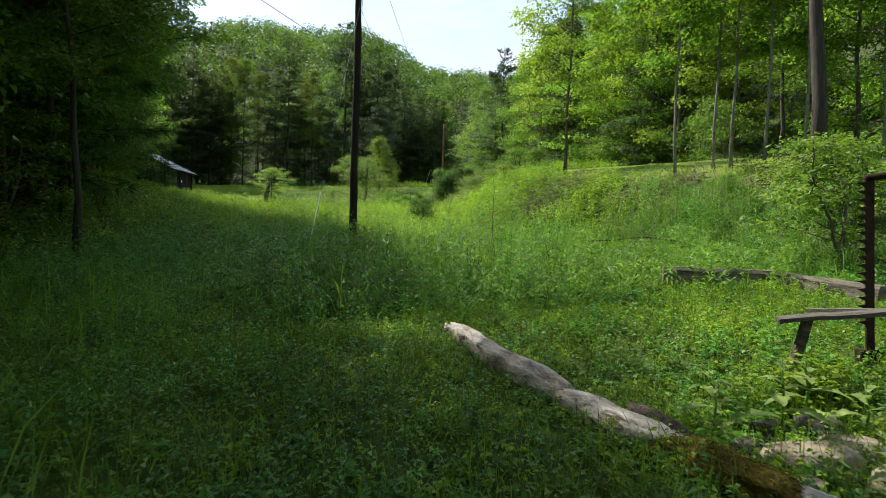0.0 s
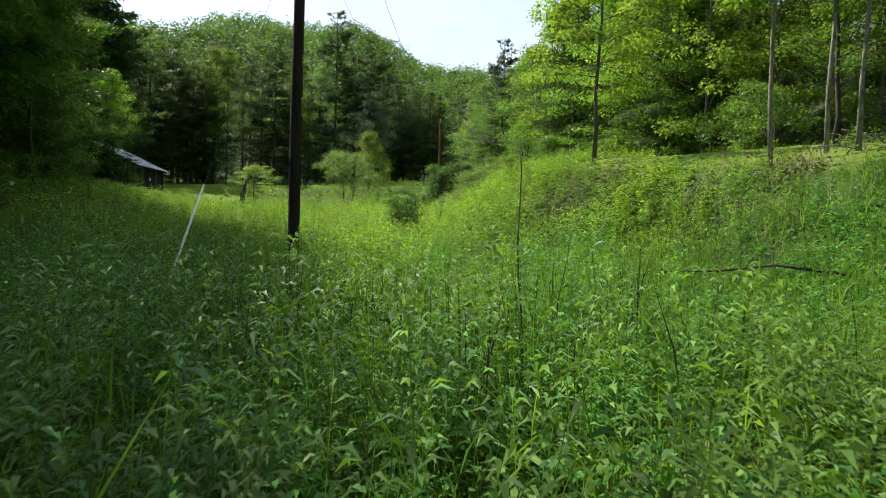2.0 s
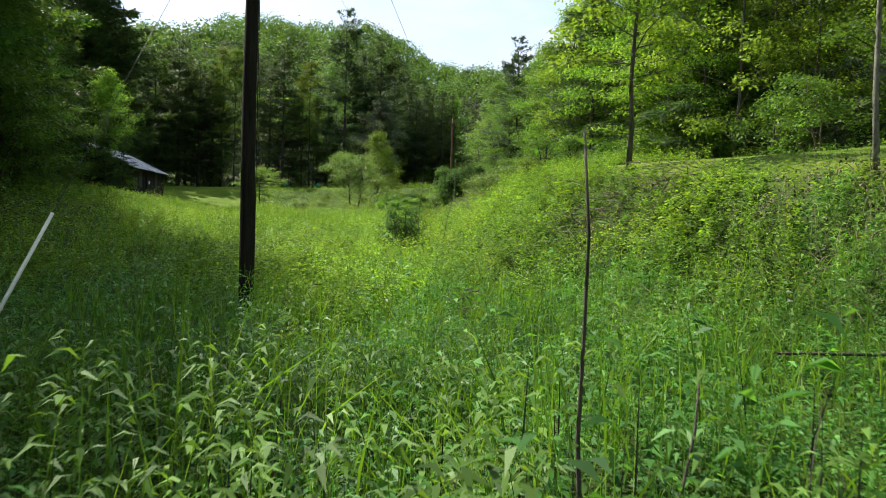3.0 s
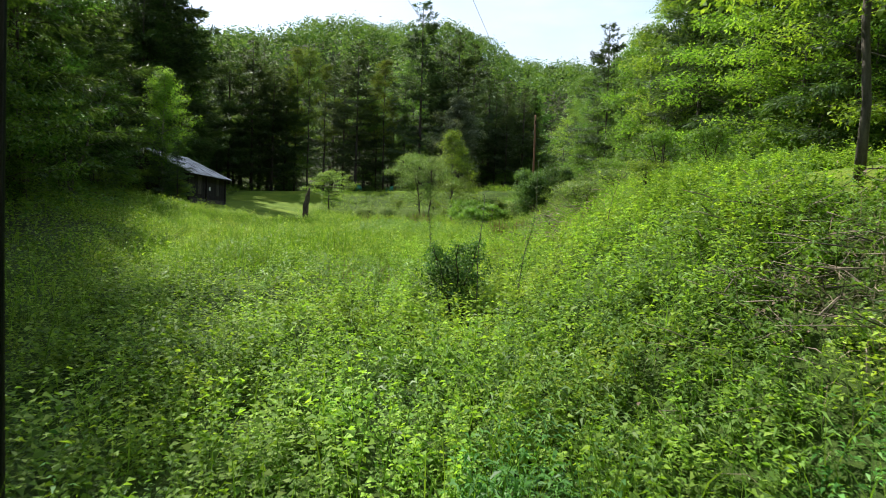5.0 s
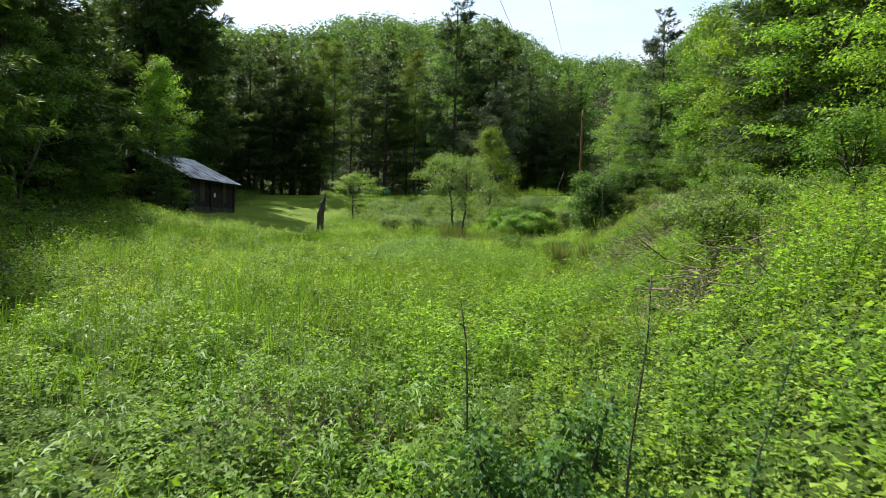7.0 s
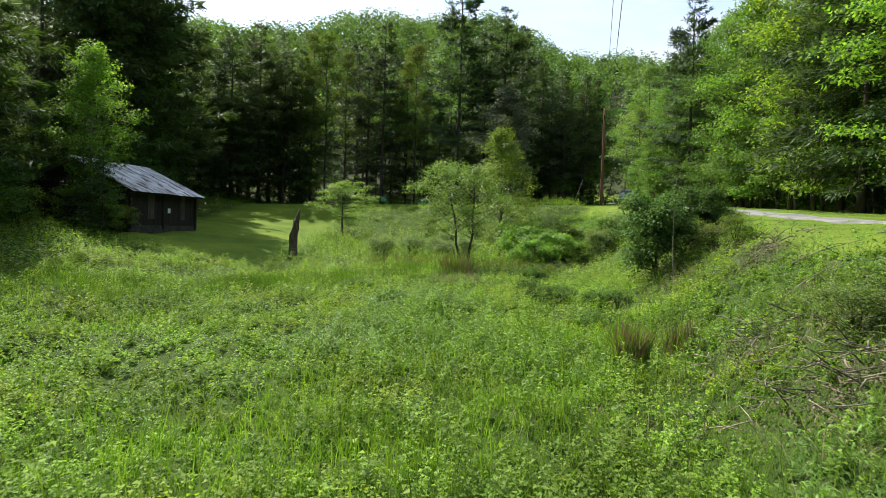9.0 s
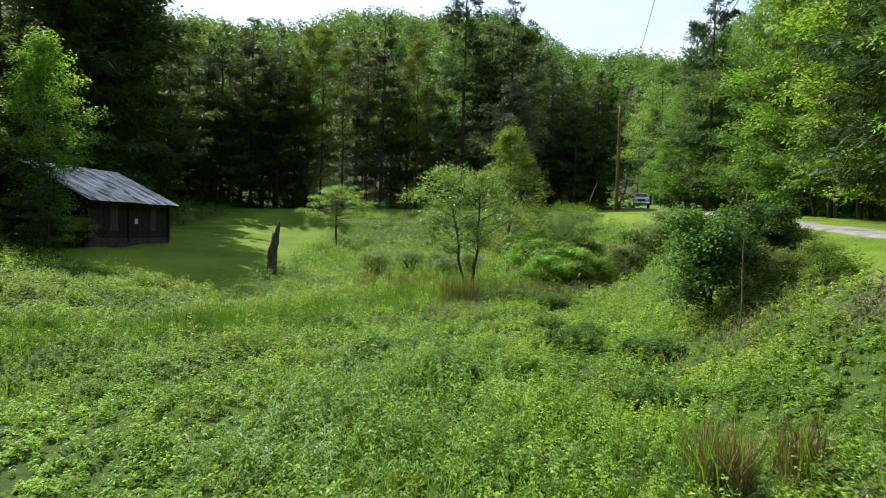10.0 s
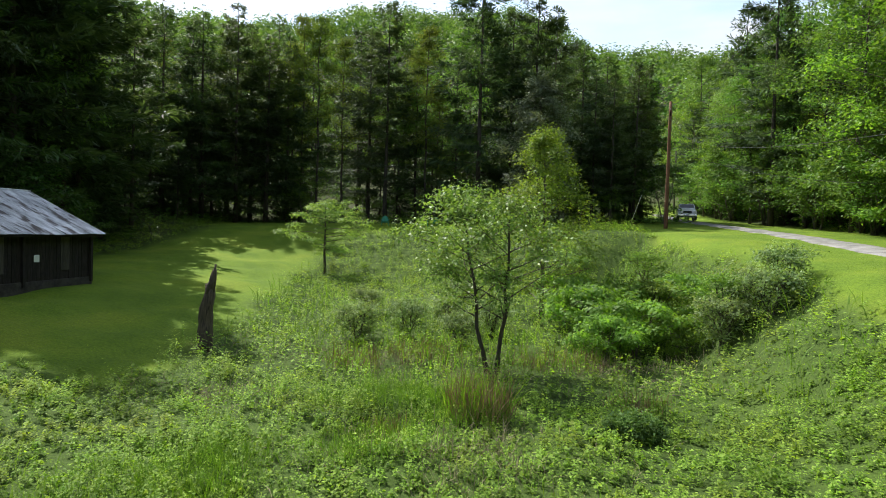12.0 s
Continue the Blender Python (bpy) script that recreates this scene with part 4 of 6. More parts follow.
def blades(rng, x, y, length, width, bend=0.45):
    """Single grass blades: a tapering four-cornered blade that bows over."""
    n = len(x)
    base = np.stack([x, y, land(x, y)], 1)
    az, b = rng.uniform(0, 2 * np.pi, n), np.abs(rng.normal(bend * 0.6, bend * 0.5, n))
    d = np.stack([np.cos(az) * b, np.sin(az) * b, np.ones(n)], 1)
    d = unit(d)
    side = unit(np.cross(d, random_dirs(rng, n, -0.2, 0.2)))
    w, ln = width[:, None] * 0.5, length[:, None]
    mid = base + d * ln * 0.55
    tip = mid + unit(d + np.stack([np.cos(az), np.sin(az), -0.4 * np.ones(n)], 1) * b[:, None]) * ln * 0.45
    return np.stack([base - side * w * 0.6, mid - side * w, tip, mid + side * w], 1)


def meadow_mask(x, y):
    """Where the rough meadow grows: not on the lawn, not on the lane, not deep in the woods."""
    m = 1 - lawn_share(x, y)
    m = m * (x > hill_foot_left(y) - 5) * (x < hill_foot_right(y) + 4)
    return m


BARE = ((3.9, 23.7, 1.5, 0.8), (7.7, 18.7, 1.6, 1.0), (0.95, 43.5, 1.1, 0.9), (2.7, 52.7, 1.0, 0.8), (0.5, 46.4, 1.0, 0.7), (1.8, 45.6, 1.1, 0.9), (1.1, 36.0, 1.2, 1.0), (5.9, 20.9, 0.9, 0.5))


def bare(x, y):
    """Where dead brush and dry leaves keep the green growth down."""
    v = np.zeros_like(np.asarray(x, float))
    for sx0, sy0, rx, ry in BARE:
        v = np.maximum(v, np.exp(-(((x - sx0) / rx) ** 2 + ((y - sy0) / ry) ** 2)))
    return v


def growth(x, y):
    """Height of the growth over the plan, in metres."""
    h = 0.2 + 0.3 * field(x, y, 0.55, 3) + 0.22 * field(x, y, 1.6, 4) + 0.4 * field(x, y, 4.0, 5) ** 2
    trampled = np.exp(-(((x - 1.6) / 3.2) ** 2 + ((y - 4.5) / 3.6) ** 2))
    yard = np.exp(-(((x - 4.0) / 3.2) ** 2 + ((y - 8.2) / 3.0) ** 2))
    crown = smooth((x - bank_top(y) + 2.5) / 2.0)
    return h * (1 - 0.7 * bare(x, y)) * (1 - 0.7 * np.clip(trampled + 1.1 * yard, 0, 1)) * (1 - 0.5 * crown) * (1 - 0.35 * smooth((y - 38) / 6) * (1 - smooth((y - 62) / 8)))


CORRIDOR = (-25.0, 8.0, 1.5, 67.0)


def in_corridor(x, y):
    return (x > curve(y, [0, 28, 42, 58, 70], [-8.5, -9, -17, -24, -24])) & (x < CORRIDOR[1]) & (y > CORRIDOR[2]) & (y < CORRIDOR[3])


def meadow():
    """Leafy weeds in four belts: small by the yard, narrow-leaved beyond it, a close carpet further on, coarse at the sides."""
    rng = np.random.default_rng(31)
    inside = lambda a, b: meadow_mask(a, b) * in_corridor(a, b) * (1 - 0.75 * bare(a, b))
    beyond = lambda a, b: b - 20.5 - 1.5 * np.sin(a * 0.8) - 1.2 * np.sin(a * 2.1 + 1)
    x, y, hi = clumped(rng, -9, 8, 1.9, 8.5, 32, inside)
    h = growth(x, y) * hi * rng.uniform(0.8, 1.3, len(x))
    q1 = herbs(rng, x, y, h, 17, 0.05 * rng.uniform(0.7, 1.4, len(x)), 0.42, 0.1, stem=0.004)
    x, y, hi = clumped(rng, -9, 9, 8.5, 23.5, 36, lambda a, b: inside(a, b) * (beyond(a, b) < 0), 1.3, 0.3)
    h = growth(x, y) * hi * rng.uniform(0.8, 1.4, len(x))
    q2 = herbs(rng, x, y, h, 16, 0.1 * rng.uniform(0.7, 1.3, len(x)), 0.26, 0.12, stem=0.005)
    tagged(new("meadow_weeds", quads_mesh("meadow_weeds", np.concatenate([q1, q2]), M_LANCE)), "tall dense green weeds with narrow leaves", "weeds", kind="stuff")
    x, y = scatter(rng, -4, 6, 17.5, 40, 12, lambda a, b: inside(a, b) * (beyond(a, b) > 0))
    q2 = herbs(rng, x, y, growth(x, y) * rng.uniform(0.8, 1.5, len(x)), 26, 0.066 * rng.uniform(0.7, 1.4, len(x)), 0.6, 0.1, 0.5, stem=0.005)
    near = tagged(new("meadow_weeds", quads_mesh("meadow_weeds", q2, M_MEADOW)), "dense green leafy weeds along the foot of the bank", "weeds", kind="stuff")
    x, y, hi = clumped(rng, -25, 8, 17.5, 67, 33, lambda a, b: inside(a, b) * (beyond(a, b) > 0), 1.1, 0.33)
    h = growth(x, y) * hi * rng.uniform(0.7, 1.3, len(x))
    q3 = herbs(rng, x, y, h, 22, 0.078 * rng.uniform(0.7, 1.35, len(x)), 0.56, 0.15, 0.45, fine=True)
    x, y = scatter(rng, -46, 18, -3, 112, 8.5, lambda a, b: meadow_mask(a, b) * ~in_corridor(a, b))
    h = growth(x, y) * rng.uniform(0.7, 1.4, len(x))
    q4 = herbs(rng, x, y, h, 15, 0.12 * rng.uniform(0.7, 1.3, len(x)), 0.52, 0.15, 0.5, fine=True)
    return tagged(new("meadow_weeds", quads_mesh("meadow_weeds", np.concatenate([q3, q4]), M_MEADOW)), "close green carpet of leafy weeds over the meadow", "weeds", kind="stuff")


def lance_weeds():
    """Tall narrow-leaved stalks in stands."""
    rng = np.random.default_rng(32)
    keep = lambda a, b: meadow_mask(a, b) * np.clip(field(a, b, 0.45, 8) * 2.2 - 1.1 + 1.0 * np.exp(-(((a + 0.8) / 4.5) ** 2 + ((b - 12.2) / 3.0) ** 2)), 0, 1)
    x, y = scatter(rng, -9, 7, 8.5, 60, 14, keep)
    tall = np.exp(-(((x + 0.5) / 4.5) ** 2 + ((y - 12) / 3) ** 2))
    h = (0.6 + 0.5 * tall) * rng.uniform(0.7, 1.25, len(x))
    q = herbs(rng, x, y, h, 20, np.full(len(x), 0.16), 0.19, 0.2, 0.1, 0.6, 0.45, 0.006, 0.12)
    return tagged(new("lance_leaved_weeds", quads_mesh("lance_leaved_weeds", q, M_LANCE)), "tall stalks with narrow drooping green leaves", "weeds", kind="stuff")


def tall_grass():
    rng = np.random.default_rng(33)
    keep = lambda a, b: meadow_mask(a, b) * np.clip(field(a, b, 0.4, 12) * 1.8 - 0.5, 0.06, 1) * (1 - 0.55 * smooth((b - 47) / 5)) * (1 - 0.8 * np.exp(-((a + 2.5) / 3.5) ** 2 - ((b - 8) / 4.5) ** 2))
    x, y = scatter(rng, *CORRIDOR, 70, lambda a, b: keep(a, b) * in_corridor(a, b))
    q1 = blades(rng, x, y, growth(x, y) * rng.uniform(0.7, 1.7, len(x)), rng.uniform(0.008, 0.016, len(x)))
    x, y = scatter(rng, -30, 16, -2, 104, 22, lambda a, b: keep(a, b) * ~in_corridor(a, b))
    q2 = blades(rng, x, y, growth(x, y) * rng.uniform(0.8, 1.7, len(x)), rng.uniform(0.02, 0.035, len(x)))
    return tagged(new("tall_grass", quads_mesh("tall_grass", np.concatenate([q1, q2]), M_GRASS)), "long soft green grass among the weeds", "grass", kind="stuff")


def yard_grass():
    """Short fine grass and small herbs round the log and the old timbers."""
    rng = np.random.default_rng(35)
    near = lambda a, b: meadow_mask(a, b) * np.clip(1.25 - ((a - 0.5) / 7.5) ** 2 - ((b - 5.5) / 6.5) ** 2, 0, 1)
    x, y = scatter(rng, -7, 8, 1.5, 12, 380, near)
    q1 = blades(rng, x, y, rng.uniform(0.07, 0.24, len(x)) * (0.6 + 0.9 * field(x, y, 3.0, 5)), rng.uniform(0.004, 0.009, len(x)), 0.6)
    x, y = scatter(rng, -7, 8, 1.5, 12, 55, near)
    q2 = herbs(rng, x, y, rng.uniform(0.06, 0.22, len(x)) * (0.5 + field(x, y, 3.0, 5)), 7, rng.uniform(0.03, 0.06, len(x)), 0.6)
    x, y = 2.95 + rng.normal(0, 0.2, 70), 5.1 + rng.normal(0, 0.12, 70)
    q3 = herbs(rng, x, y, rng.uniform(0.2, 0.42, 70), 12, rng.uniform(0.05, 0.09, 70), 0.5)
    return tagged(new("yard_grass", quads_mesh("yard_grass", np.concatenate([q1, q2, q3]), M_GRASS)), "short fine grass round the fallen log", "grass", kind="stuff")


def undergrowth():
    """Ferns and seedlings on the floor of the woods."""
    rng = np.random.default_rng(36)
    keep = lambda a, b: ((a > hill_foot_right(b)) & (a < hill_foot_right(b) + 16) | (a < hill_foot_left(b)) & (a > hill_foot_left(b) - 12) | (b > 112) & (b < 124) & (a < road_line(b) - 4) & (a > -56)).astype(float)
    x, y = scatter(rng, -60, 40, 2, 160, 1.3, keep)
    q = herbs(rng, x, y, rng.uniform(0.4, 1.3, len(x)), 9, rng.uniform(0.2, 0.36, len(x)), 0.5, 0.25, 0.5)
    return tagged(new("undergrowth", quads_mesh("undergrowth", q, M_BROAD)), "leafy green undergrowth on the floor of the woods", "undergrowth", kind="stuff")


def ground_ivy():
    """Small leaves lying close over the earth between the taller weeds along the walk."""
    rng = np.random.default_rng(40)
    keep = lambda a, b: meadow_mask(a, b) * (1 - 0.8 * bare(a, b))
    x, y = scatter(rng, -6, 7, 2, 26, 330, keep)
    n = len(x)
    p = np.stack([x, y, land(x, y) + rng.uniform(0.02, 0.16, n)], 1)
    s = rng.uniform(0.028, 0.065, n)
    q = small_leaves(p, random_dirs(rng, n, -0.2, 0.5), unit(np.array([0, 0, 1.0]) + rng.normal(0, 0.45, (n, 3))), s, s * 0.7, 0.2)
    return tagged(new("ground_ivy", quads_mesh("ground_ivy", q, M_LANCE)), "low carpet of small green leaves under the weeds", "weeds", kind="stuff")


ground_ivy()


def dark_stems():
    """Bare dark stems of last year standing among the tall weeds."""
    rng = np.random.default_rng(41)
    x, y = rng.normal(0.5, 1.5, 130), rng.normal(12.4, 0.8, 130)
    q = blades(rng, x, y, rng.uniform(0.6, 1.15, 130), rng.uniform(0.008, 0.014, 130), 0.12)
    return tagged(new("dark_stems", quads_mesh("dark_stems", q, M_DARKBARK)), "thin dark dead stems among the tall weeds", "weeds", kind="stuff")


dark_stems()


def dry_grass():
    """Last year's straw-coloured stems in patches among the green."""
    rng = np.random.default_rng(37)
    spots = ((1.6, 35.5, 2.2, 2.0), (3.8, 23.8, 1.2, 0.9), (0.6, 46.6, 1.3, 0.9), (1.9, 45.6, 1.3, 1.0), (0.4, 45.2, 0.9, 0.6), (0.9, 43.4, 1.0, 0.9), (0.8, 41.8, 1.2, 0.8), (-1.2, 43.3, 1.6, 0.8), (2.6, 52.5, 1.4, 1.2), (2.0, 48.0, 1.0, 0.8), (-1.0, 49.6, 0.9, 0.5), (-8.5, 61.5, 2.5, 1.6), (-12.0, 70.0, 4.5, 2.2), (-6.0, 71.0, 3.5, 1.6), (0.6, 55.5, 1.6, 1.2), (-3.0, 31.0, 1.6, 1.0), (2.2, 60.5, 1.5, 3.0), (6.8, 19.0, 2.5, 1.8), (-15.5, 64.0, 2.0, 1.0))

    def keep(a, b):
        v = np.zeros_like(a)
        for sx0, sy0, rx, ry in spots:
            v = np.maximum(v, np.exp(-(((a - sx0) / rx) ** 2 + ((b - sy0) / ry) ** 2)))
        return v * meadow_mask(a, b) * np.clip(field(a, b, 2.2, 14) * 1.6 - 0.3, 0, 1)

    x, y = scatter(rng, -20, 9, 14, 76, 150, keep)
    q = blades(rng, x, y, rng.uniform(0.3, 0.75, len(x)), rng.uniform(0.006, 0.013, len(x)), 0.9)
    return tagged(new("dry_grass", quads_mesh("dry_grass", q, M_STRAW)), "dry straw-coloured stems in patches of the meadow", "grass", kind="stuff")


def lawn_grass():
    rng = np.random.default_rng(34)
    x, y = scatter(rng, -46, 18, 4, 112, 40, lambda a, b: lawn_share(a, b) * (np.abs(a - lane_line(b)) > 1.7))
    keep = rng.uniform(0, 1, len(x)) < 0.4
    x, y = x[keep], y[keep]
    q = blades(rng, x, y, rng.uniform(0.03, 0.06, len(x)), rng.uniform(0.012, 0.025, len(x)), 0.9)
    return tagged(new("lawn_grass", quads_mesh("lawn_grass", q, M_LAWN)), "short mown light green lawn grass", "grass", kind="stuff")


def wet_grass():
    """Soft bright grass on the wet floor of the meadow."""
    rng = np.random.default_rng(38)
    keep = lambda a, b: meadow_mask(a, b) * np.clip(1.35 * np.exp(-(((a + 3.5) / 4.5) ** 2 + ((b - 42.0) / 5.5) ** 2)) * (0.55 + 0.6 * field(a, b, 0.9, 22)), 0, 1)
    x, y = scatter(rng, -13, 4, 30, 56, 170, keep)
    q = blades(rng, x, y, rng.uniform(0.3, 0.6, len(x)) * (0.7 + 0.5 * field(x, y, 1.5, 23)), rng.uniform(0.007, 0.014, len(x)), 0.5)
    return tagged(new("wet_grass", quads_mesh("wet_grass", q, M_GRASS)), "soft bright green grass on the wet meadow floor", "grass", kind="stuff")


def sedge_band():
    """A winding strip of long soft dark grass where the meadow drains."""
    rng = np.random.default_rng(47)
    line = lambda b: curve(b, [50, 52.5, 54.4, 56.3, 59.2, 63, 66], [-19.5, -16.4, -15.2, -13.4, -12.0, -10.7, -10.2])
    keep = lambda a, b: np.exp(-((a - line(b)) / 1.5) ** 2) * np.clip(field(a, b, 1.3, 48) * 1.7 - 0.2, 0, 1)
    x, y = scatter(rng, -22, -7, 49, 66, 330, keep)
    q = blades(rng, x, y, rng.uniform(0.45, 0.85, len(x)), rng.uniform(0.006, 0.012, len(x)), 0.55)
    return tagged(new("sedge", quads_mesh("sedge", q, M_SEDGE)), "long soft dark green sedge in the wet hollow", "grass", kind="stuff")


M_SEDGE = leaf_mat("sedge_blade", (0.06, 0.12, 0.014), (0.095, 0.18, 0.02), (0.15, 0.25, 0.034), 0.4, 0.5)
sedge_band()


def leaf_litter():
    """Last year's brown leaves on the bank under the maples and round the brush."""
    rng = np.random.default_rng(39)
    spots = ((7.4, 18.8, 1.7, 1.3), (8.8, 17.2, 1.6, 1.2), (4.0, 23.7, 1.2, 0.9), (6.0, 20.8, 1.0, 0.7), (1.0, 43.5, 1.0, 0.9), (2.7, 52.6, 0.9, 0.8), (0.4, 46.0, 0.6, 0.5), (4.6, 26.2, 0.7, 0.6), (1.3, 36.2, 1.2, 0.9))

    def keep(a, b):
        v = np.zeros_like(a)
        for sx0, sy0, rx, ry in spots:
            v = np.maximum(v, np.exp(-(((a - sx0) / rx) ** 2 + ((b - sy0) / ry) ** 2)))
        return v * np.clip(field(a, b, 2.5, 24) * 1.7 - 0.35, 0, 1)

    x, y = scatter(rng, -1, 11, 15, 55, 300, keep)
    n = len(x)
    p = np.stack([x, y, land(x, y) + rng.uniform(0.03, 0.3, n)], 1)
    q = leaves(p, random_dirs(rng, n, -0.3, 0.3), unit(np.array([0, 0, 1.0]) + rng.normal(0, 0.5, (n, 3))), rng.uniform(0.05, 0.1, n), rng.uniform(0.025, 0.055, n), 0.4, 0.3)
    return tagged(new("leaf_litter", quads_mesh("leaf_litter", q, M_DEADLEAF)), "dry brown leaves lying on the bank", "dead leaves", kind="stuff")


M_DEADLEAF = surface_mat("dead_leaves", [(0.3, (0.06, 0.042, 0.026)), (0.7, (0.2, 0.155, 0.105))], 6.0, bump=0.1)
wet_grass()
leaf_litter()
meadow()
lance_weeds()
tall_grass()
yard_grass()
lawn_grass()
undergrowth()
dry_grass()


def nettle_clump(x, y, radius, height, seed):
    """A close stand of dark leafy stalks."""
    rng = np.random.default_rng(seed)
    n = int(260 * radius * radius / 0.25)
    r, a = radius * np.sqrt(rng.uniform(0, 1, n)), rng.uniform(0, 2 * np.pi, n)
    px, py = x + r * np.cos(a) * 1.4, y + r * np.sin(a)
    c = Vector((x, y, float(land(x, y))))
    h = height * (1.05 - 0.5 * (r / radius) ** 2) * rng.uniform(0.7, 1.15, n)
    q = herbs(rng, px, py, h, 13, rng.uniform(0.06, 0.1, n), 0.5, 0.2, 0.4)
    ob = new("nettle_clump", quads_mesh("nettle_clump", q - np.array(c), M_SHRUB))
    ob.matrix_world = Matrix.Translation(c)
    return tagged(ob, "dark green clump of nettles in the meadow", "weeds")


for k, (x, y, r, h) in enumerate(((-3.7, 56.7, 0.6, 0.62), (-4.4, 58.6, 0.45, 0.6), (-3.2, 58.9, 0.4, 0.5), (-1.6, 56.0, 0.6, 0.55), (-4.7, 64.4, 0.5, 0.6), (-8.6, 54.2, 0.5, 0.5), (-6.4, 52.6, 0.55, 0.5), (-11.2, 57.4, 0.5, 0.5), (-2.2, 52.0, 0.5, 0.5))):
    nettle_clump(x, y, r, h, 300 + k)


M_REED = surface_mat("brown_reed", [(0.3, (0.15, 0.085, 0.045)), (0.7, (0.36, 0.24, 0.145))], 3.0, bump=0.1)


def reed_clump(x, y, radius, height, count, seed):
    """A tussock of dry brown stems with some green in it."""
    rng = np.random.default_rng(seed)
    r, a = radius * np.sqrt(rng.uniform(0, 1, count)), rng.uniform(0, 2 * np.pi, count)
    px, py = x + r * np.cos(a), y + r * np.sin(a)
    q = blades(rng, px, py, height * rng.uniform(0.5, 1.2, count), rng.uniform(0.012, 0.022, count), 0.3)
    c = Vector((x, y, float(land(x, y))))
    ob = thing("reed_clump", Matrix.Translation(c), "tussock of dry brown reeds standing in the wet meadow", "reeds")
    half = int(count * 0.55)
    part("dry_tuft", quads_mesh("dry_tuft", q[:half] - np.array(c), M_REED), ob)
    part("green_tuft", quads_mesh("green_tuft", q[half:] - np.array(c), M_GRASS), ob)
    return ob


for k, (x, y, r, h, n) in enumerate(((-1.45, 47.9, 0.38, 1.05, 800), (-0.4, 48.2, 0.34, 0.85, 340), (-8.5, 64.6, 0.85, 1.25, 1000), (-10.4, 62.8, 0.5, 0.6, 160), (-13.5, 68.5, 0.9, 0.9, 300), (-11.5, 70.5, 1.4, 0.8, 420), (-7.0, 71.0, 1.6, 0.8, 420), (-4.5, 66.5, 0.9, 0.7, 260))):
    reed_clump(x, y, r, h, n, 60 + k)


def brush_pile(x, y, radius, count, seed, label, thick=0.008, lift=0.3):
    """Dead sticks thrown together."""
    rng = np.random.default_rng(seed)
    c = Vector((x, y, float(land(x, y))))
    ob = thing("brush_pile", Matrix.Translation(c), label, "brush pile")
    for k in range(count):
        px, py = rng.normal(0, radius * 0.5, 2)
        z0 = float(land(x + px, y + py)) - c.z
        a, ln, e = rng.uniform(0, 6.28), rng.uniform(0.4, 1.3) * radius * 0.5, rng.normal(0.1, 0.22)
        d = Vector((math.cos(a), math.sin(a), e))
        p0 = Vector((px, py, z0 + 0.22 + abs(rng.normal(0.12, lift * 0.6))))
        p1 = p0 + d * ln * 0.5 + Vector((rng.normal(0, 0.06), rng.normal(0, 0.06), rng.normal(0.03, 0.05)))
        p2 = p1 + (d + Vector((rng.normal(0, 0.2), rng.normal(0, 0.2), 0))) * ln * 0.5
        r = thick * rng.uniform(0.5, 1.8)
        s = Solid().tube([p0, p1, p2], [r, r * 0.8, r * 0.35], 5)
        part("stick", s.mesh("stick", M_DRYSTICK if rng.uniform() < 0.7 else M_BARK), ob)
    return ob


M_DRYSTICK = surface_mat("dead_sticks", [(0.3, (0.13, 0.1, 0.07)), (0.7, (0.33, 0.28, 0.21))], 3.0, bump=0.3)
for k, (x, y, r, n, label) in enumerate(((1.3, 36.1, 1.5, 130, "heap of pale dead twigs lying in the weeds on the bank"), (3.6, 23.9, 1.2, 130, "grey dead brush lying on the grassy bank"), (4.7, 23.3, 1.1, 90, "grey dead brush lying on the grassy bank"), (0.9, 43.6, 1.2, 110, "grey dead canes lying on the bank"), (0.5, 46.6, 0.9, 90, "pale dead stems lying beside the reeds"), (2.7, 52.6, 0.9, 50, "brown dead brush beside the dark bush"), (0.9, 19.8, 0.5, 30, "few pale dead sticks lying in the weeds"), (3.2, 26.5, 1.0, 22, "grey dead brush lying on the grassy bank"), (2.6, 49.5, 1.1, 20, "straggling dead canes on the bank"), (8.0, 18.5, 1.0, 18, "dead branches under the roadside trees"), (0.4, 56.0, 1.0, 18, "dead canes beside the dark bush"), (-4.0, 68.0, 0.9, 16, "dead sticks at the foot of the sumac"))):
    brush_pile(x, y, r, n, 80 + k, label, *((0.008, 0.4) if k == 0 else (0.006, 0.2) if k < 3 else ()))


# ---- named trees and shrubs ----
YOUNG = "young maple with a thin straight stem on the road bank"
for x, y, s, n, tall in ((7.35, 20.35, 0.82, "maple_a", 1.05), (8.55, 20.4, 0.85, "maple_a", 1.0), (8.8, 19.7, 0.9, "maple_a", 1.0), (9.2, 18.4, 0.85, "maple_a", 1.1), (9.9, 17.6, 0.85, "maple_a", 1.05)):
    plant_one(PROTOS[n], x, y, s, x * 77 % 360, tall, YOUNG)
plant_one(PROTOS["under"], 7.0, 11.0, 0.6, 40, 0.85, "low leafy sapling beside the rusty mower bar")
plant_one(PROTOS["under"], 8.0, 13.0, 0.45, 140, 0.8, "low leafy sapling under the big trunk")

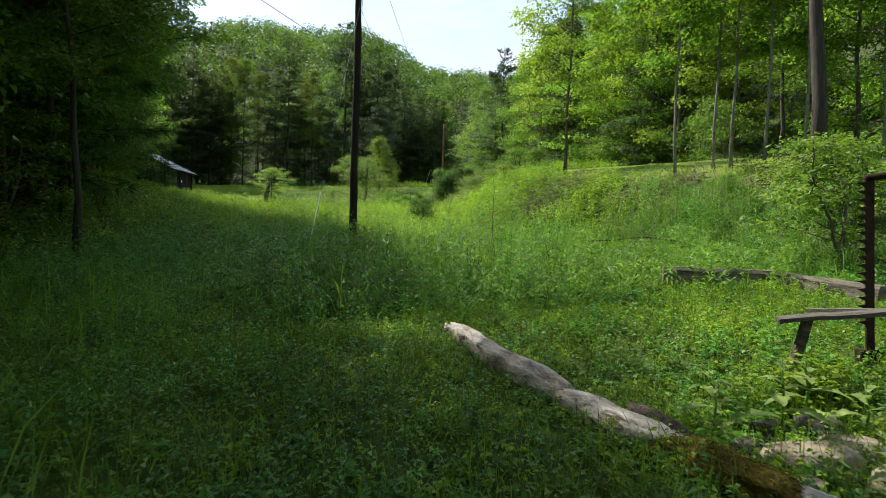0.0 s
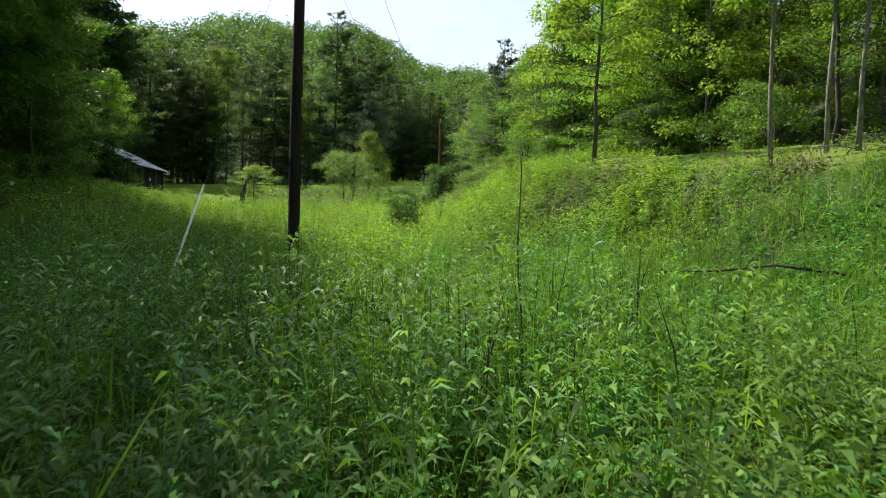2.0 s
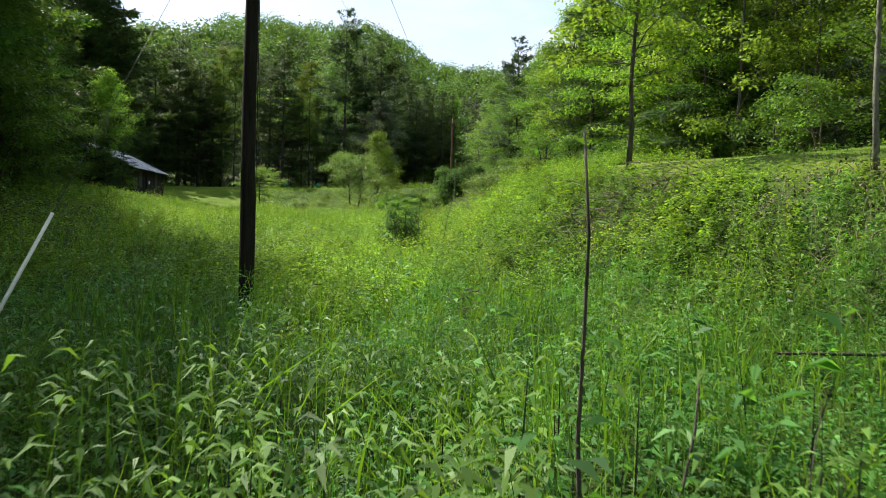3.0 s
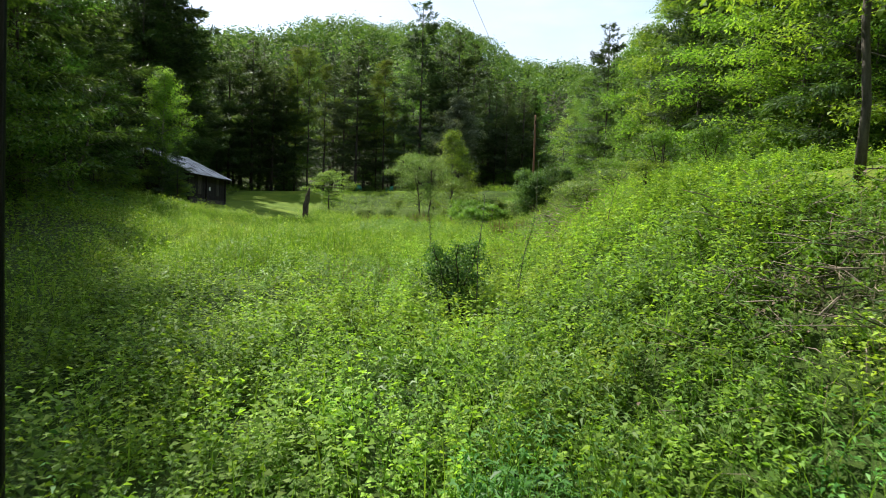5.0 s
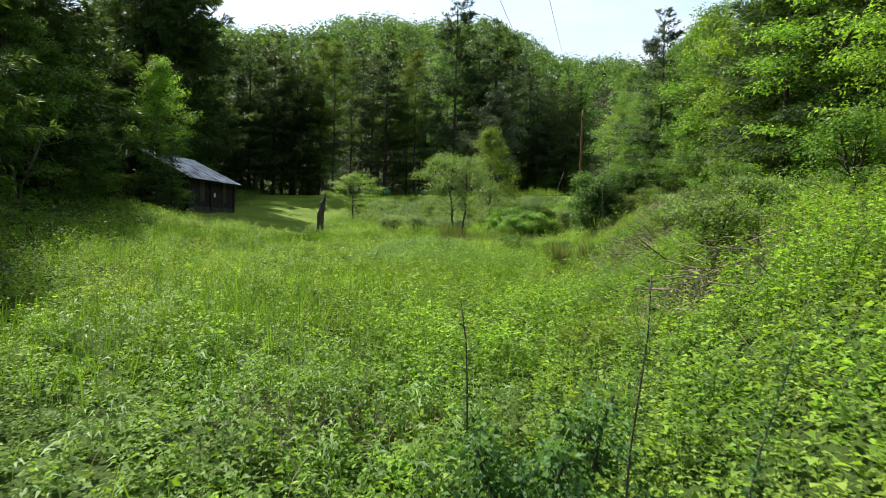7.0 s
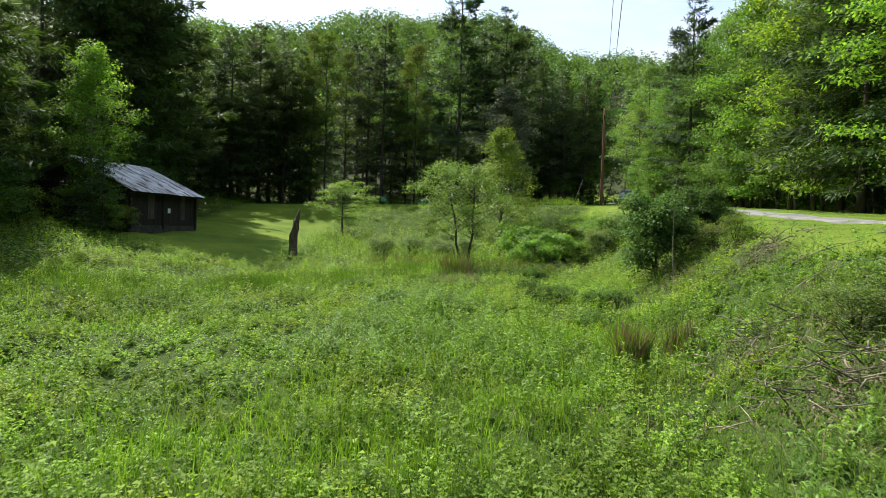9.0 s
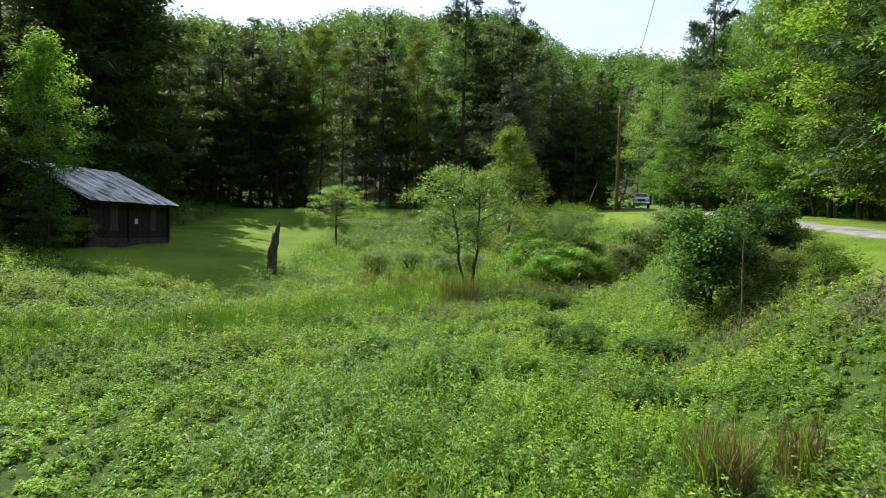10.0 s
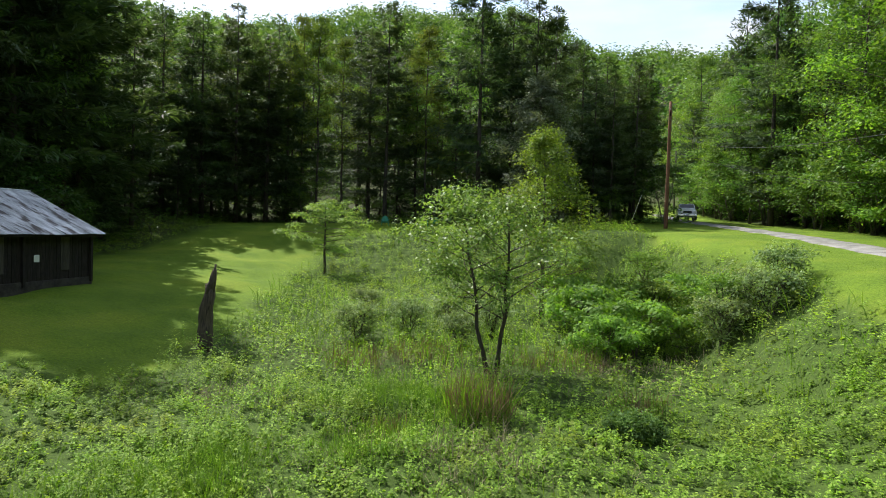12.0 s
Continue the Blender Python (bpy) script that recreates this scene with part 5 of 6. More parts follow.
bank_maple = broadleaf(53, 9.0, 2.8, 0.055, 0.26, 10000, 0.12, M_BARK, M_MAPLE, "maple_tree", "low-branched maple with bright leaves on the bank top", "tree", 24, 0.35, 0.75, 0.45, 0.42, whole=True, thick=0.4)
bank_maple.matrix_world = place(bank_maple, 4.95, 26.5, 1.0, 0)
big = broadleaf(41, 19, 5.0, 0.155, 0.55, 9000, 0.18, M_DARKBARK, M_MAPLE, "roadside_tree", "large tree with a thick dark furrowed trunk", "tree", 18, 0.35, 0.8, 0.4, 0.6)
big.matrix_world = place(big, 8.35, 14.0, 1.0, 20)
birch = broadleaf(42, 10.6, 2.5, 0.08, 0.12, 15000, 0.14, M_PALEBARK, M_MAPLE, "birch_tree", "slim bright green birch standing against the shed", "tree", 34, 0.35, 0.6, 0.7, 0.5, thick=0.85)
birch.matrix_world = place(birch, -30.9, 66.0, 1.0, 10)
dogwood = broadleaf(43, 5.0, 2.9, 0.09, 0.3, 9000, 0.14, M_DARKBARK, M_DOGWOOD, "dogwood_tree", "small dogwood with flat pale green layers on the lawn", "tree", 20, 0.14, 0.75, 0.12, 0.42, thick=0.28)
dogwood.matrix_world = place(dogwood, -24.9, 91.2, 1.0, 0, 1.1)
M_WET = leaf_mat("serviceberry_leaf", (0.085, 0.175, 0.045), (0.125, 0.235, 0.06), (0.19, 0.3, 0.09), 0.38, 0.4, 0.45, 0.25)
wetree = broadleaf(44, 5.6, 2.6, 0.06, 0.3, 9500, 0.1, M_DARKBARK, M_WET, "serviceberry_tree", "thin forked tree with sparse light leaves in wet ground", "tree", 20, 0.4, 0.7, 0.6, 0.36, 2, whole=True, thick=0.8, splay=0.16)
wetree.matrix_world = place(wetree, -9.0, 69.8, 1.12, 150, 1.0)
midmaple = broadleaf(45, 9.6, 3.0, 0.1, 0.06, 18000, 0.13, M_BARK, M_BUSH, "maple_tree", "full young maple standing at the far end of the wet ground", "tree", 40, 0.35, 0.5, 0.7, 0.5, thick=0.85)
midmaple.matrix_world = place(midmaple, -8.4, 81.0, 1.0, 0)
M_BLUEPINE = leaf_mat("grey_pine_needles", (0.09, 0.12, 0.08), (0.125, 0.16, 0.105), (0.17, 0.205, 0.135), 0.3, 0.1, spec=0.2)
bluepine = broadleaf(46, 13.6, 4.4, 0.2, 0.04, 16000, 0.22, M_DARKBARK, M_BLUEPINE, "pine_tree", "rounded grey-green pine behind the lawn", "tree", 40, 0.4, 0.55, 0.6, 0.7, thick=0.8)
bluepine.matrix_world = place(bluepine, -11.2, 107.5, 1.0, 0)
darkbush = broadleaf(47, 3.5, 1.5, 0.04, 0.0, 17000, 0.11, M_DARKBARK, M_SHRUB, "honeysuckle_bush", "big round dark green bush on the bank", "shrub", 12, 0.5, 0.4, 0.45, 0.42, 3, whole=True, thick=0.8)
darkbush.matrix_world = place(darkbush, 0.25, 58.2, 0.92, 0)
copy_thing(darkbush, place(darkbush, 1.9, 59.2, 0.66, 130))
rose = broadleaf(48, 1.75, 0.6, 0.006, 0.05, 6500, 0.058, M_DARKBARK, M_SHRUB, "rose_bush", "dark thorny bush with small leaves and tall shoots", "shrub", 12, 0.5, 0.55, 0.6, 0.13, 5, whole=True, thick=1.0, splay=0.4)
rose.matrix_world = place(rose, -1.05, 28.6, 0.84, 0)
M_SUMAC = leaf_mat("sumac_leaf", (0.085, 0.17, 0.024), (0.13, 0.235, 0.034), (0.19, 0.3, 0.05), 0.48, 0.3, 0.55, 0.2)
sumac = broadleaf(49, 2.5, 2.0, 0.025, 0.1, 5500, 0.15, M_BARK, M_SUMAC, "sumac_shrub", "spreading sumac with long drooping leaves", "shrub", 10, 0.25, 0.7, 0.4, 0.3, 3, 0.4)
for x, y, s in ((-5.4, 72.4, 0.7), (-4.2, 74.0, 0.85), (-5.9, 75.6, 0.95), (-3.6, 77.4, 0.95), (-2.6, 74.6, 0.6), (-6.6, 78.5, 1.0), (-1.8, 79.5, 0.8)):
    copy_thing(sumac, place(sumac, x, y, s, x * 50 % 360))
drop_proto(sumac)
M_PALE = leaf_mat("pale_willow_leaf", (0.12, 0.19, 0.075), (0.165, 0.24, 0.1), (0.23, 0.3, 0.15), 0.4, 0.3)
willow = broadleaf(50, 1.6, 1.4, 0.014, 0.05, 4200, 0.095, M_DARKBARK, M_PALE, "willow_shrub", "low grey-green willow shrub in the wet ground", "shrub", 10, 0.5, 0.8, 0.9, 0.2, 4)
for x, y, s in ((-15.2, 73, 0.9), (-12.5, 77, 0.8), (-17, 79, 0.8), (-10, 76, 0.9), (-13, 83, 0.9), (-1.2, 73.8, 1.0), (0.2, 73.2, 1.0), (1.0, 74.6, 0.95), (-0.2, 76.0, 1.0), (-11, 73.5, 0.8), (-13.4, 74.6, 0.9)):
    copy_thing(willow, place(willow, x, y, s, x * 91 % 360))
drop_proto(willow)
EDGE = "leafy green shrub on the road bank"
for x, y, s in ((2.4, 56.0, 0.45), (3.4, 43.5, 0.6), (4.4, 38.5, 0.75), (3.2, 33.0, 0.45), (4.9, 34.5, 0.6), (-1.0, 75.0, 1.0), (-3.5, 77.5, 1.1), (-6.0, 77.5, 1.0), (-12, 92, 0.8), (-17, 94, 0.7), (-7, 92, 0.9), (-3, 88, 1.0)):
    plant_one(PROTOS["bush"], x, y, s, x * 63 % 360, 1.0, EDGE)
LOW = "low leafy shrub at the foot of the shaded slope"
for x, y, s in ((-14.5, 27, 0.7), (-12.6, 23, 0.6), (-17.5, 33, 0.7), (-20.5, 39, 0.8), (-23.0, 45, 0.7), (-26.5, 52, 0.9), (-29, 57, 0.9), (-31.0, 61, 0.9), (-29.4, 66.6, 0.75), (-28.6, 64.4, 0.8), (-31.6, 65.0, 1.0), (-10.2, 17, 0.7), (-8.5, 11, 0.6)):
    plant_one(PROTOS["bush"], x, y, s, x * 57 % 360, 1.0, LOW)


def multiflora(x, y, scale, seed):
    """An arching wild rose with small white blossoms over it."""
    ob = broadleaf(seed, 1.4, 1.5, 0.012, 0.0, 6500, 0.07, M_DARKBARK, M_ROSE, "wild_rose", "arching wild rose with small white blossoms", "shrub", 12, 0.5, 0.5, 0.6, 0.22, 4)
    ob.matrix_world = place(ob, x, y, scale, seed * 40)
    rng = np.random.default_rng(seed)
    crown = [c for c in ob.children if c.name.startswith("crown")][0]
    co = np.empty(len(crown.data.vertices) * 3, np.float32)
    crown.data.vertices.foreach_get("co", co)
    co = co.reshape(-1, 3)
    high = co[co[:, 2] > 0.55]
    c = high[rng.integers(0, len(high), 230)] + [0, 0, 0.03]
    petals = []
    for k in range(5):
        g = 2 * np.pi * k / 5 + rng.uniform(0, 6, len(c))
        d = np.stack([np.cos(g), np.sin(g), rng.uniform(0.1, 0.5, len(c))], 1)
        petals.append(small_leaves(c, d, np.tile([0, 0, 1.0], (len(c), 1)), np.full(len(c), 0.022), np.full(len(c), 0.022), 0.0))
    part("blossom", quads_mesh("blossom", np.concatenate(petals), M_PETAL), ob, "small white blossoms")
    return ob


M_ROSE = leaf_mat("wild_rose_leaf", (0.1, 0.16, 0.045), (0.15, 0.225, 0.065), (0.21, 0.29, 0.1), 0.42, 0.4)
M_PETAL = leaf_mat("white_petal", (0.6, 0.6, 0.55), (0.7, 0.7, 0.66), (0.78, 0.78, 0.74), 0.3, 2.0)
for k, (x, y, sc) in enumerate(((2.0, 38.8, 0.9), (3.0, 40.3, 0.8), (2.5, 44.3, 0.75), (1.9, 45.3, 0.6), (2.0, 57.4, 0.6), (2.8, 59.4, 0.6))):
    multiflora(x, y, sc, 160 + k)


def tall_stalk(x, y, height, lean, seed, leafy=46, leaf=M_LANCE):
    """A bare woody weed stalk of last year with a few leaves."""
    rng = np.random.default_rng(seed)
    ob = thing("weed_stalk", Matrix.Translation((x, y, float(land(x, y)))), "tall thin weed stalk standing above the grass", "weed")
    pts = [Vector((lean * t * height + 0.02 * math.sin(t * 9), 0.015 * math.cos(t * 7), t * height)) for t in np.linspace(0, 1, 8)]
    part("stem", Solid().tube(pts, list(np.linspace(0.011, 0.004, 8) * (2.0 if height > 3 else 1.0)), 5).mesh("stem", M_BARK), ob)
    n = leafy
    u = rng.uniform(0.1, 1, n)
    p = np.array([tuple(along(pts, v)) for v in u])
    d = random_dirs(rng, n, 0.1, 0.8)
    part("leaves", quads_mesh("leaves", leaves(p, d, unit(np.array([0, 0, 1.0]) + rng.normal(0, 0.3, (n, 3))), rng.uniform(0.05, 0.1, n), rng.uniform(0.012, 0.022, n), 0.1, 0.3), leaf), ob)
    return ob


for k, (x, y, h, l) in enumerate(((0.95, 11.6, 2.0, -0.04), (1.25, 12.0, 1.2, 0.1), (-0.6, 28.3, 2.3, 0.05), (-1.4, 28.9, 2.0, -0.12), (0.1, 28.9, 1.7, 0.2), (3.0, 21.0, 1.4, 0.3), (1.9, 31.0, 1.6, 0.25), (2.6, 46.0, 1.5, 0.2), (0.35, 55.2, 3.6, 0.0))):
    tall_stalk(x, y, h, l, 120 + k, *((260, M_SHRUB) if 28 < y < 29.5 else ()))


# ---- poles and cables ----
def cable(points, sag, radius, material, name="cable", label="thin black overhead cable"):
    """A span between two points, hanging in a shallow curve; the thing stands at its first end."""
    a, b = Vector(points[0]), Vector(points[1])
    pts = [a.lerp(b, t) - a - Vector((0, 0, sag * 4 * t * (1 - t))) for t in np.linspace(0, 1, 17)]
    s = Solid().tube(pts, [radius] * 17, 5)
    ob = new(name, s.mesh(name, material))
    ob.matrix_world = Matrix.Translation(a)
    return tagged(ob, label, "cable")


def utility_pole(x, y, height, r0, r1, bark, label, arm_z=None, lean=0.0):
    z = float(land(x, y))
    ob = thing("utility_pole", Matrix.Translation((x, y, z)) @ Matrix.Rotation(radians(lean), 4, "Y"), label, "utility pole")
    n = 12
    pts = [Vector((0.008 * math.sin(i * 1.3), 0.008 * math.cos(i), -0.4 + (height + 0.4) * i / (n - 1))) for i in range(n)]
    part("pole", Solid().tube(pts, list(np.linspace(r0, r1, n)), 14).mesh("pole", bark), ob)
    if arm_z:
        s = Solid().box(-0.06, 0.06, -0.16, -0.1, arm_z - 0.18, arm_z + 0.18, bevel=0.01)
        part("bracket", s.mesh("bracket", M_RUST), ob, "small rusted iron bracket")
        for dz in (-0.5, 0.35):
            ins = Solid().lathe([(0.01, -0.06), (0.05, -0.05), (0.035, -0.01), (0.055, 0.02), (0.03, 0.06), (0.01, 0.07)], 12, pose(0, -0.22, arm_z + dz))
            part("insulator", ins.mesh("insulator", M_STONE), ob, "grey ceramic insulator")
        wire = Solid().tube([(r0 + 0.004, 0.02, 0.1), (r0 * 0.93 + 0.004, 0.02, height * 0.5), (r1 + 0.02, 0.02, height - 0.6)], [0.008] * 3, 5)
        part("ground_wire", wire.mesh("ground_wire", M_CABLE), ob, "dark ground wire stapled to the pole")
    return ob


def guy_wire(anchor, top, guard_len, label):
    """A stay from the ground to the pole with a plastic guard over its foot."""
    a = Vector((anchor[0], anchor[1], float(land(*anchor))))
    d = Vector(top) - a
    ob = thing("guy_wire", Matrix.Translation(a), label, "guy wire")
    part("wire", Solid().tube([-0.1 * d.normalized(), d * 0.5, d], [0.004] * 3, 5).mesh("wire", M_STEELWIRE), ob)
    u = d.normalized()
    part("guard", Solid().tube([u * 0.7, u * (0.7 + guard_len / 2), u * (0.7 + guard_len)], [0.016, 0.017, 0.015], 9).mesh("guard", M_GUARD), ob, "pale plastic guard tube")
    return ob


utility_pole(-2.91, 20.2, 10.6, 0.122, 0.09, M_POLE, "dark creosoted wooden utility pole standing in the meadow", 8.3)
guy_wire((-3.05, 13.9), (-2.85, 20.1, 8.6), 1.6, "steel stay wire with a pale guard beside the meadow pole")
utility_pole(-0.45, 104.0, 10.4, 0.16, 0.11, M_REDPOLE, "red-brown wooden utility pole at the edge of the lawn", 9.4)
utility_pole(5.0, 150.0, 9.5, 0.14, 0.1, M_BARK, "grey wooden utility pole far along the lane", 8.6)
guy_wire((-3.4, 103.6), (-0.5, 104.0, 17.5), 2.3, "stay wire with a pale guard beside the lawn pole")
cable([(-2.85, 20.2, 11.4), (-0.45, 104.0, 18.9)], 1.6, 0.009, M_CABLE)
cable([(-2.85, 20.1, 8.6), (-0.45, 104.0, 17.5)], 3.0, 0.005, M_CABLE)
cable([(-0.45, 104.0, 18.0), (5.0, 150.0, 23.0)], 1.0, 0.014, M_CABLE)
cable([(-0.4, 104.0, 15.4), (22.0, 86.0, 13.5)], 2.4, 0.016, M_CABLE, label="thin black service cable crossing to the wooded slope")
cable([(-2.95, 20.15, 6.9), (-9.4, -3.5, 7.15)], 0.15, 0.009, M_CABLE, label="thin black service cable running into the near trees")


# ---- the shed ----
def shed():
    rng = np.random.default_rng(51)
    z = float(land(-30.5, 71.5)) - 0.05
    ob = thing("shed", Matrix.Translation((-29.25, 71.2, z)) @ Matrix.Rotation(radians(4), 4, "Z"), "old dark wooden shed with a weathered tin roof", "shed")
    eave, ridge, half = 2.42, 4.45, 4.15
    front, rear = -0.5, -8.1
    # stone footing
    s = Solid()
    for x0, x1, y0, y1 in ((front - 0.32, front + 0.06, -half + 0.3, half - 0.3), (rear - 0.06, rear + 0.32, -half + 0.3, half - 0.3), (rear + 0.32, front - 0.32, -half + 0.3, -half + 0.62), (rear + 0.32, front - 0.32, half - 0.62, half - 0.3)):
        s.box(x0, x1, y0, y1, -0.5, 0.34, bevel=0.03)
    foot = part("footing", s.mesh("footing", M_FOOTING), ob, "dry-laid grey stone footing")
    # inner walls behind the boards
    s = Solid()
    s.box(front - 0.14, front - 0.03, -half + 0.4, half - 0.4, 0.34, eave - 0.1)
    s.box(rear + 0.03, rear + 0.14, -half + 0.4, half - 0.4, 0.34, eave - 0.1)
    s.box(rear + 0.14, front - 0.14, -half + 0.4, -half + 0.5, 0.34, eave - 0.1)
    s.box(rear + 0.14, front - 0.14, half - 0.5, half - 0.4, 0.34, eave - 0.1)
    part("wall_core", s.mesh("wall_core", M_SHEDWOOD), ob)
    # vertical boards, front and back
    y = -half + 0.38
    pale = ((-1.9, -1.25), (1.75, 2.35))
    while y < half - 0.4:
        w = rng.uniform(0.17, 0.25)
        greyed = any(a < y + w / 2 < b for a, b in pale)
        top = eave - 0.05 + rng.uniform(-0.02, 0.02)
        low = 0.75 if greyed else 0.3 + rng.uniform(-0.06, 0.06)
        t = 0.028 + rng.uniform(0, 0.014) + (0.03 if greyed else 0)
        part("board", Solid().box(front - 0.03, front - 0.03 + t, y, y + w - 0.012, low, top, bevel=0.004).mesh("board", M_DOORWOOD if greyed else M_SHEDWOOD), ob, "greyed shutter board" if greyed else "")
        part("board", Solid().box(rear + 0.03 - 0.03, rear + 0.03, y, y + w - 0.012, 0.3, top, bevel=0.004).mesh("board", M_SHEDWOOD), ob)
        y += w
    # gable boards
    mid = (front + rear) / 2
    for ys, sgn in ((-half + 0.4, -1), (half - 0.4, 1)):
        x = rear + 0.05
        while x < front - 0.05:
            w = rng.uniform(0.18, 0.26)
            xm = x + w / 2
            roof = eave + (ridge - eave) * (1 - abs(xm - mid) / (mid - rear + 0.5)) - 0.12
            y0, y1 = (ys - 0.03, ys) if sgn < 0 else (ys, ys + 0.03)
            part("board", Solid().box(x, x + w - 0.012, y0, y1, 0.3, roof, bevel=0.004).mesh("board", M_SHEDWOOD), ob)
            x += w
    # roof sheets of ribbed tin, both slopes, over rafters
    n = 13
    sheet_w = 2 * half / n
    for side in (1, -1):
        for k in range(n):
            y0 = -half + k * sheet_w
            verts, faces = [], []
            cols = 13
            jog = rng.uniform(-0.03, 0.05)
            for i in range(cols):
                yy = y0 + (sheet_w + 0.02) * i / (cols - 1)
                rib = 0.018 * (1 if i % 3 == 0 else 0) + 0.004 * (k % 2)
                for r in range(4):
                    f = r / 3
                    xx = mid + side * (0.02 + f * (mid * -1 + 0.0 + jog * (r == 3)))
                    zz = ridge - f * (ridge - eave) + rib + 0.015 * math.sin(f * 3.1 + k)
                    verts.append((xx, yy, zz))
            for i in range(cols - 1):
                for r in range(3):
                    a = i * 4 + r
                    faces.append((a, a + 1, a + 5, a + 4) if side > 0 else (a, a + 4, a + 5, a + 1))
            sol = Solid()
            sol.add(verts, faces)
            me = sol.mesh("roof_sheet", M_TIN)
            sheet = part("roof_sheet", me, ob)
            mod = sheet.modifiers.new("thick", "SOLIDIFY")
            mod.thickness = 0.006
    s = Solid()
    for xx in (-0.12, mid, 2 * mid + 0.12):
        zz = ridge - abs(xx - mid) / abs(mid) * (ridge - eave) - 0.1
        s.box(xx - 0.05, xx + 0.05, -half + 0.05, half - 0.05, zz - 0.07, zz + 0.05)
    part("purlin", s.mesh("purlin", M_SHEDWOOD), ob)
    part("ridge_cap", Solid().tube([(mid, -half - 0.02, ridge + 0.03), (mid, 0, ridge + 0.035), (mid, half + 0.02, ridge + 0.03)], [0.05] * 3, 8).mesh("ridge_cap", M_TIN), ob, "bent tin ridge cap")
    for yy in (-half + 0.42, -0.3, half - 0.42):
        part("post", Solid().box(front + 0.012, front + 0.14, yy - 0.07, yy + 0.07, 0.1, eave - 0.03, bevel=0.012).mesh("post", M_SHEDWOOD), ob)
    part("notice", Solid().box(front + 0.02, front + 0.03, 0.32, 0.62, 1.18, 1.5).mesh("notice", M_PAPER), ob, "small blank white notice")
    return ob


shed()


# ---- the snag ----
def snag():
    rng = np.random.default_rng(52)
    ob = thing("snag", Matrix.Translation((-19.45, 68.9, float(land(-19.45, 68.9)) - 0.1)) @ Matrix.Rotation(radians(5), 4, "Y"), "broken dead tree trunk with a splintered top", "dead tree")
    pts = [Vector((0.05 * math.sin(i * 0.9), 0.03 * math.cos(i * 1.4), 0.26 * i)) for i in range(10)]
    rad = [0.33, 0.28, 0.27, 0.26, 0.25, 0.25, 0.24, 0.22, 0.2, 0.16]
    part("trunk", Solid().tube(pts, rad, 14, True, 0.12, rng).mesh("trunk", M_SNAG), ob)
    for k, (dx, dy, h, r) in enumerate(((0.07, 0.02, 0.95, 0.13), (-0.1, 0.03, 0.4, 0.1), (0.0, -0.09, 0.5, 0.09), (0.12, -0.02, 1.15, 0.06))):
        b = Vector((dx, dy, 2.1))
        part("splinter", Solid().tube([b, b + Vector((0.02, 0, h * 0.6)), b + Vector((0.05 * (1 if k != 1 else -1), 0.01, h))], [r, r * 0.95, r * 0.5], 7, True, 0.2, rng).mesh("splinter", M_SNAG), ob)
    return ob


M_SNAG = surface_mat("rotten_trunk", [(0.3, (0.03, 0.025, 0.02)), (0.7, (0.14, 0.11, 0.08))], 3.0, (6, 6, 0.7), 0.95, 1.0, blotch=((0.19, 0.15, 0.1), 2.0, 0.62))
snag()


# ---- old timbers, log, stones and mower near the start ----
def log_run(name, pts, radii, label, seed, material):
    """A barkless log: long grain ridges, checks and knots over a slightly bent line, with ragged ends."""
    a, n, sides = Vector(pts[0]), 46, 26
    line = [Vector(p) - a for p in pts]
    off = Vector((seed * 7.3, seed * 3.1, seed))
    verts, faces = [], []
    for i in range(n):
        t = i / (n - 1)
        c = along(line, min(t, 0.9999))
        d = (along(line, min(t + 0.03, 0.9999)) - along(line, max(t - 0.03, 0))).normalized()
        u = d.cross(Vector((0, 0, 1))).normalized()
        w = u.cross(d)
        r = float(np.interp(t * (len(radii) - 1), range(len(radii)), radii))
        for k in range(sides):
            g = 2 * math.pi * k / sides
            dirv = u * math.cos(g) + w * math.sin(g)
            q = Vector((t * 2.5, math.cos(g) * 2.2, math.sin(g) * 2.2)) + off
            grain = noise.noise(Vector((t * 1.2, math.cos(g) * 6, math.sin(g) * 6)) + off)
            rr = r * (1 + 0.2 * noise.noise(q) + 0.13 * grain - (0.16 if grain > 0.42 else 0))
            end = min(i, n - 1 - i)
            slip = 0.1 * noise.noise(Vector((math.cos(g) * 3, math.sin(g) * 3, i * 0.01)) + off) if end < 2 else 0
            verts.append(c + dirv * rr + d * slip)
    for i in range(n - 1):
        for k in range(sides):
            a0, a1 = i * sides + k, i * sides + (k + 1) % sides
            faces.append((a0, a1, a1 + sides, a0 + sides))
    faces.append(tuple(range(sides - 1, -1, -1)))
    faces.append(tuple((n - 1) * sides + k for k in range(sides)))
    sol = Solid()
    sol.add(verts, faces, True)
    ob = new(name, sol.mesh(name, material))
    d0 = line[-1].normalized()
    turn = d0.to_track_quat("X", "Z").to_matrix().to_4x4()
    ob.data.transform(turn.inverted())
    ob.matrix_world = Matrix.Translation(a) @ turn
    return tagged(ob, label, "log")


def on_ground(x, y, up):
    return (x, y, float(land(x, y)) + up)


def line_on_ground(a, b, n, up, wave=0.03):
    return [on_ground(a[0] + (b[0] - a[0]) * t + wave * math.sin(t * 8), a[1] + (b[1] - a[1]) * t + wave * math.cos(t * 6), up) for t in np.linspace(0, 1, n)]


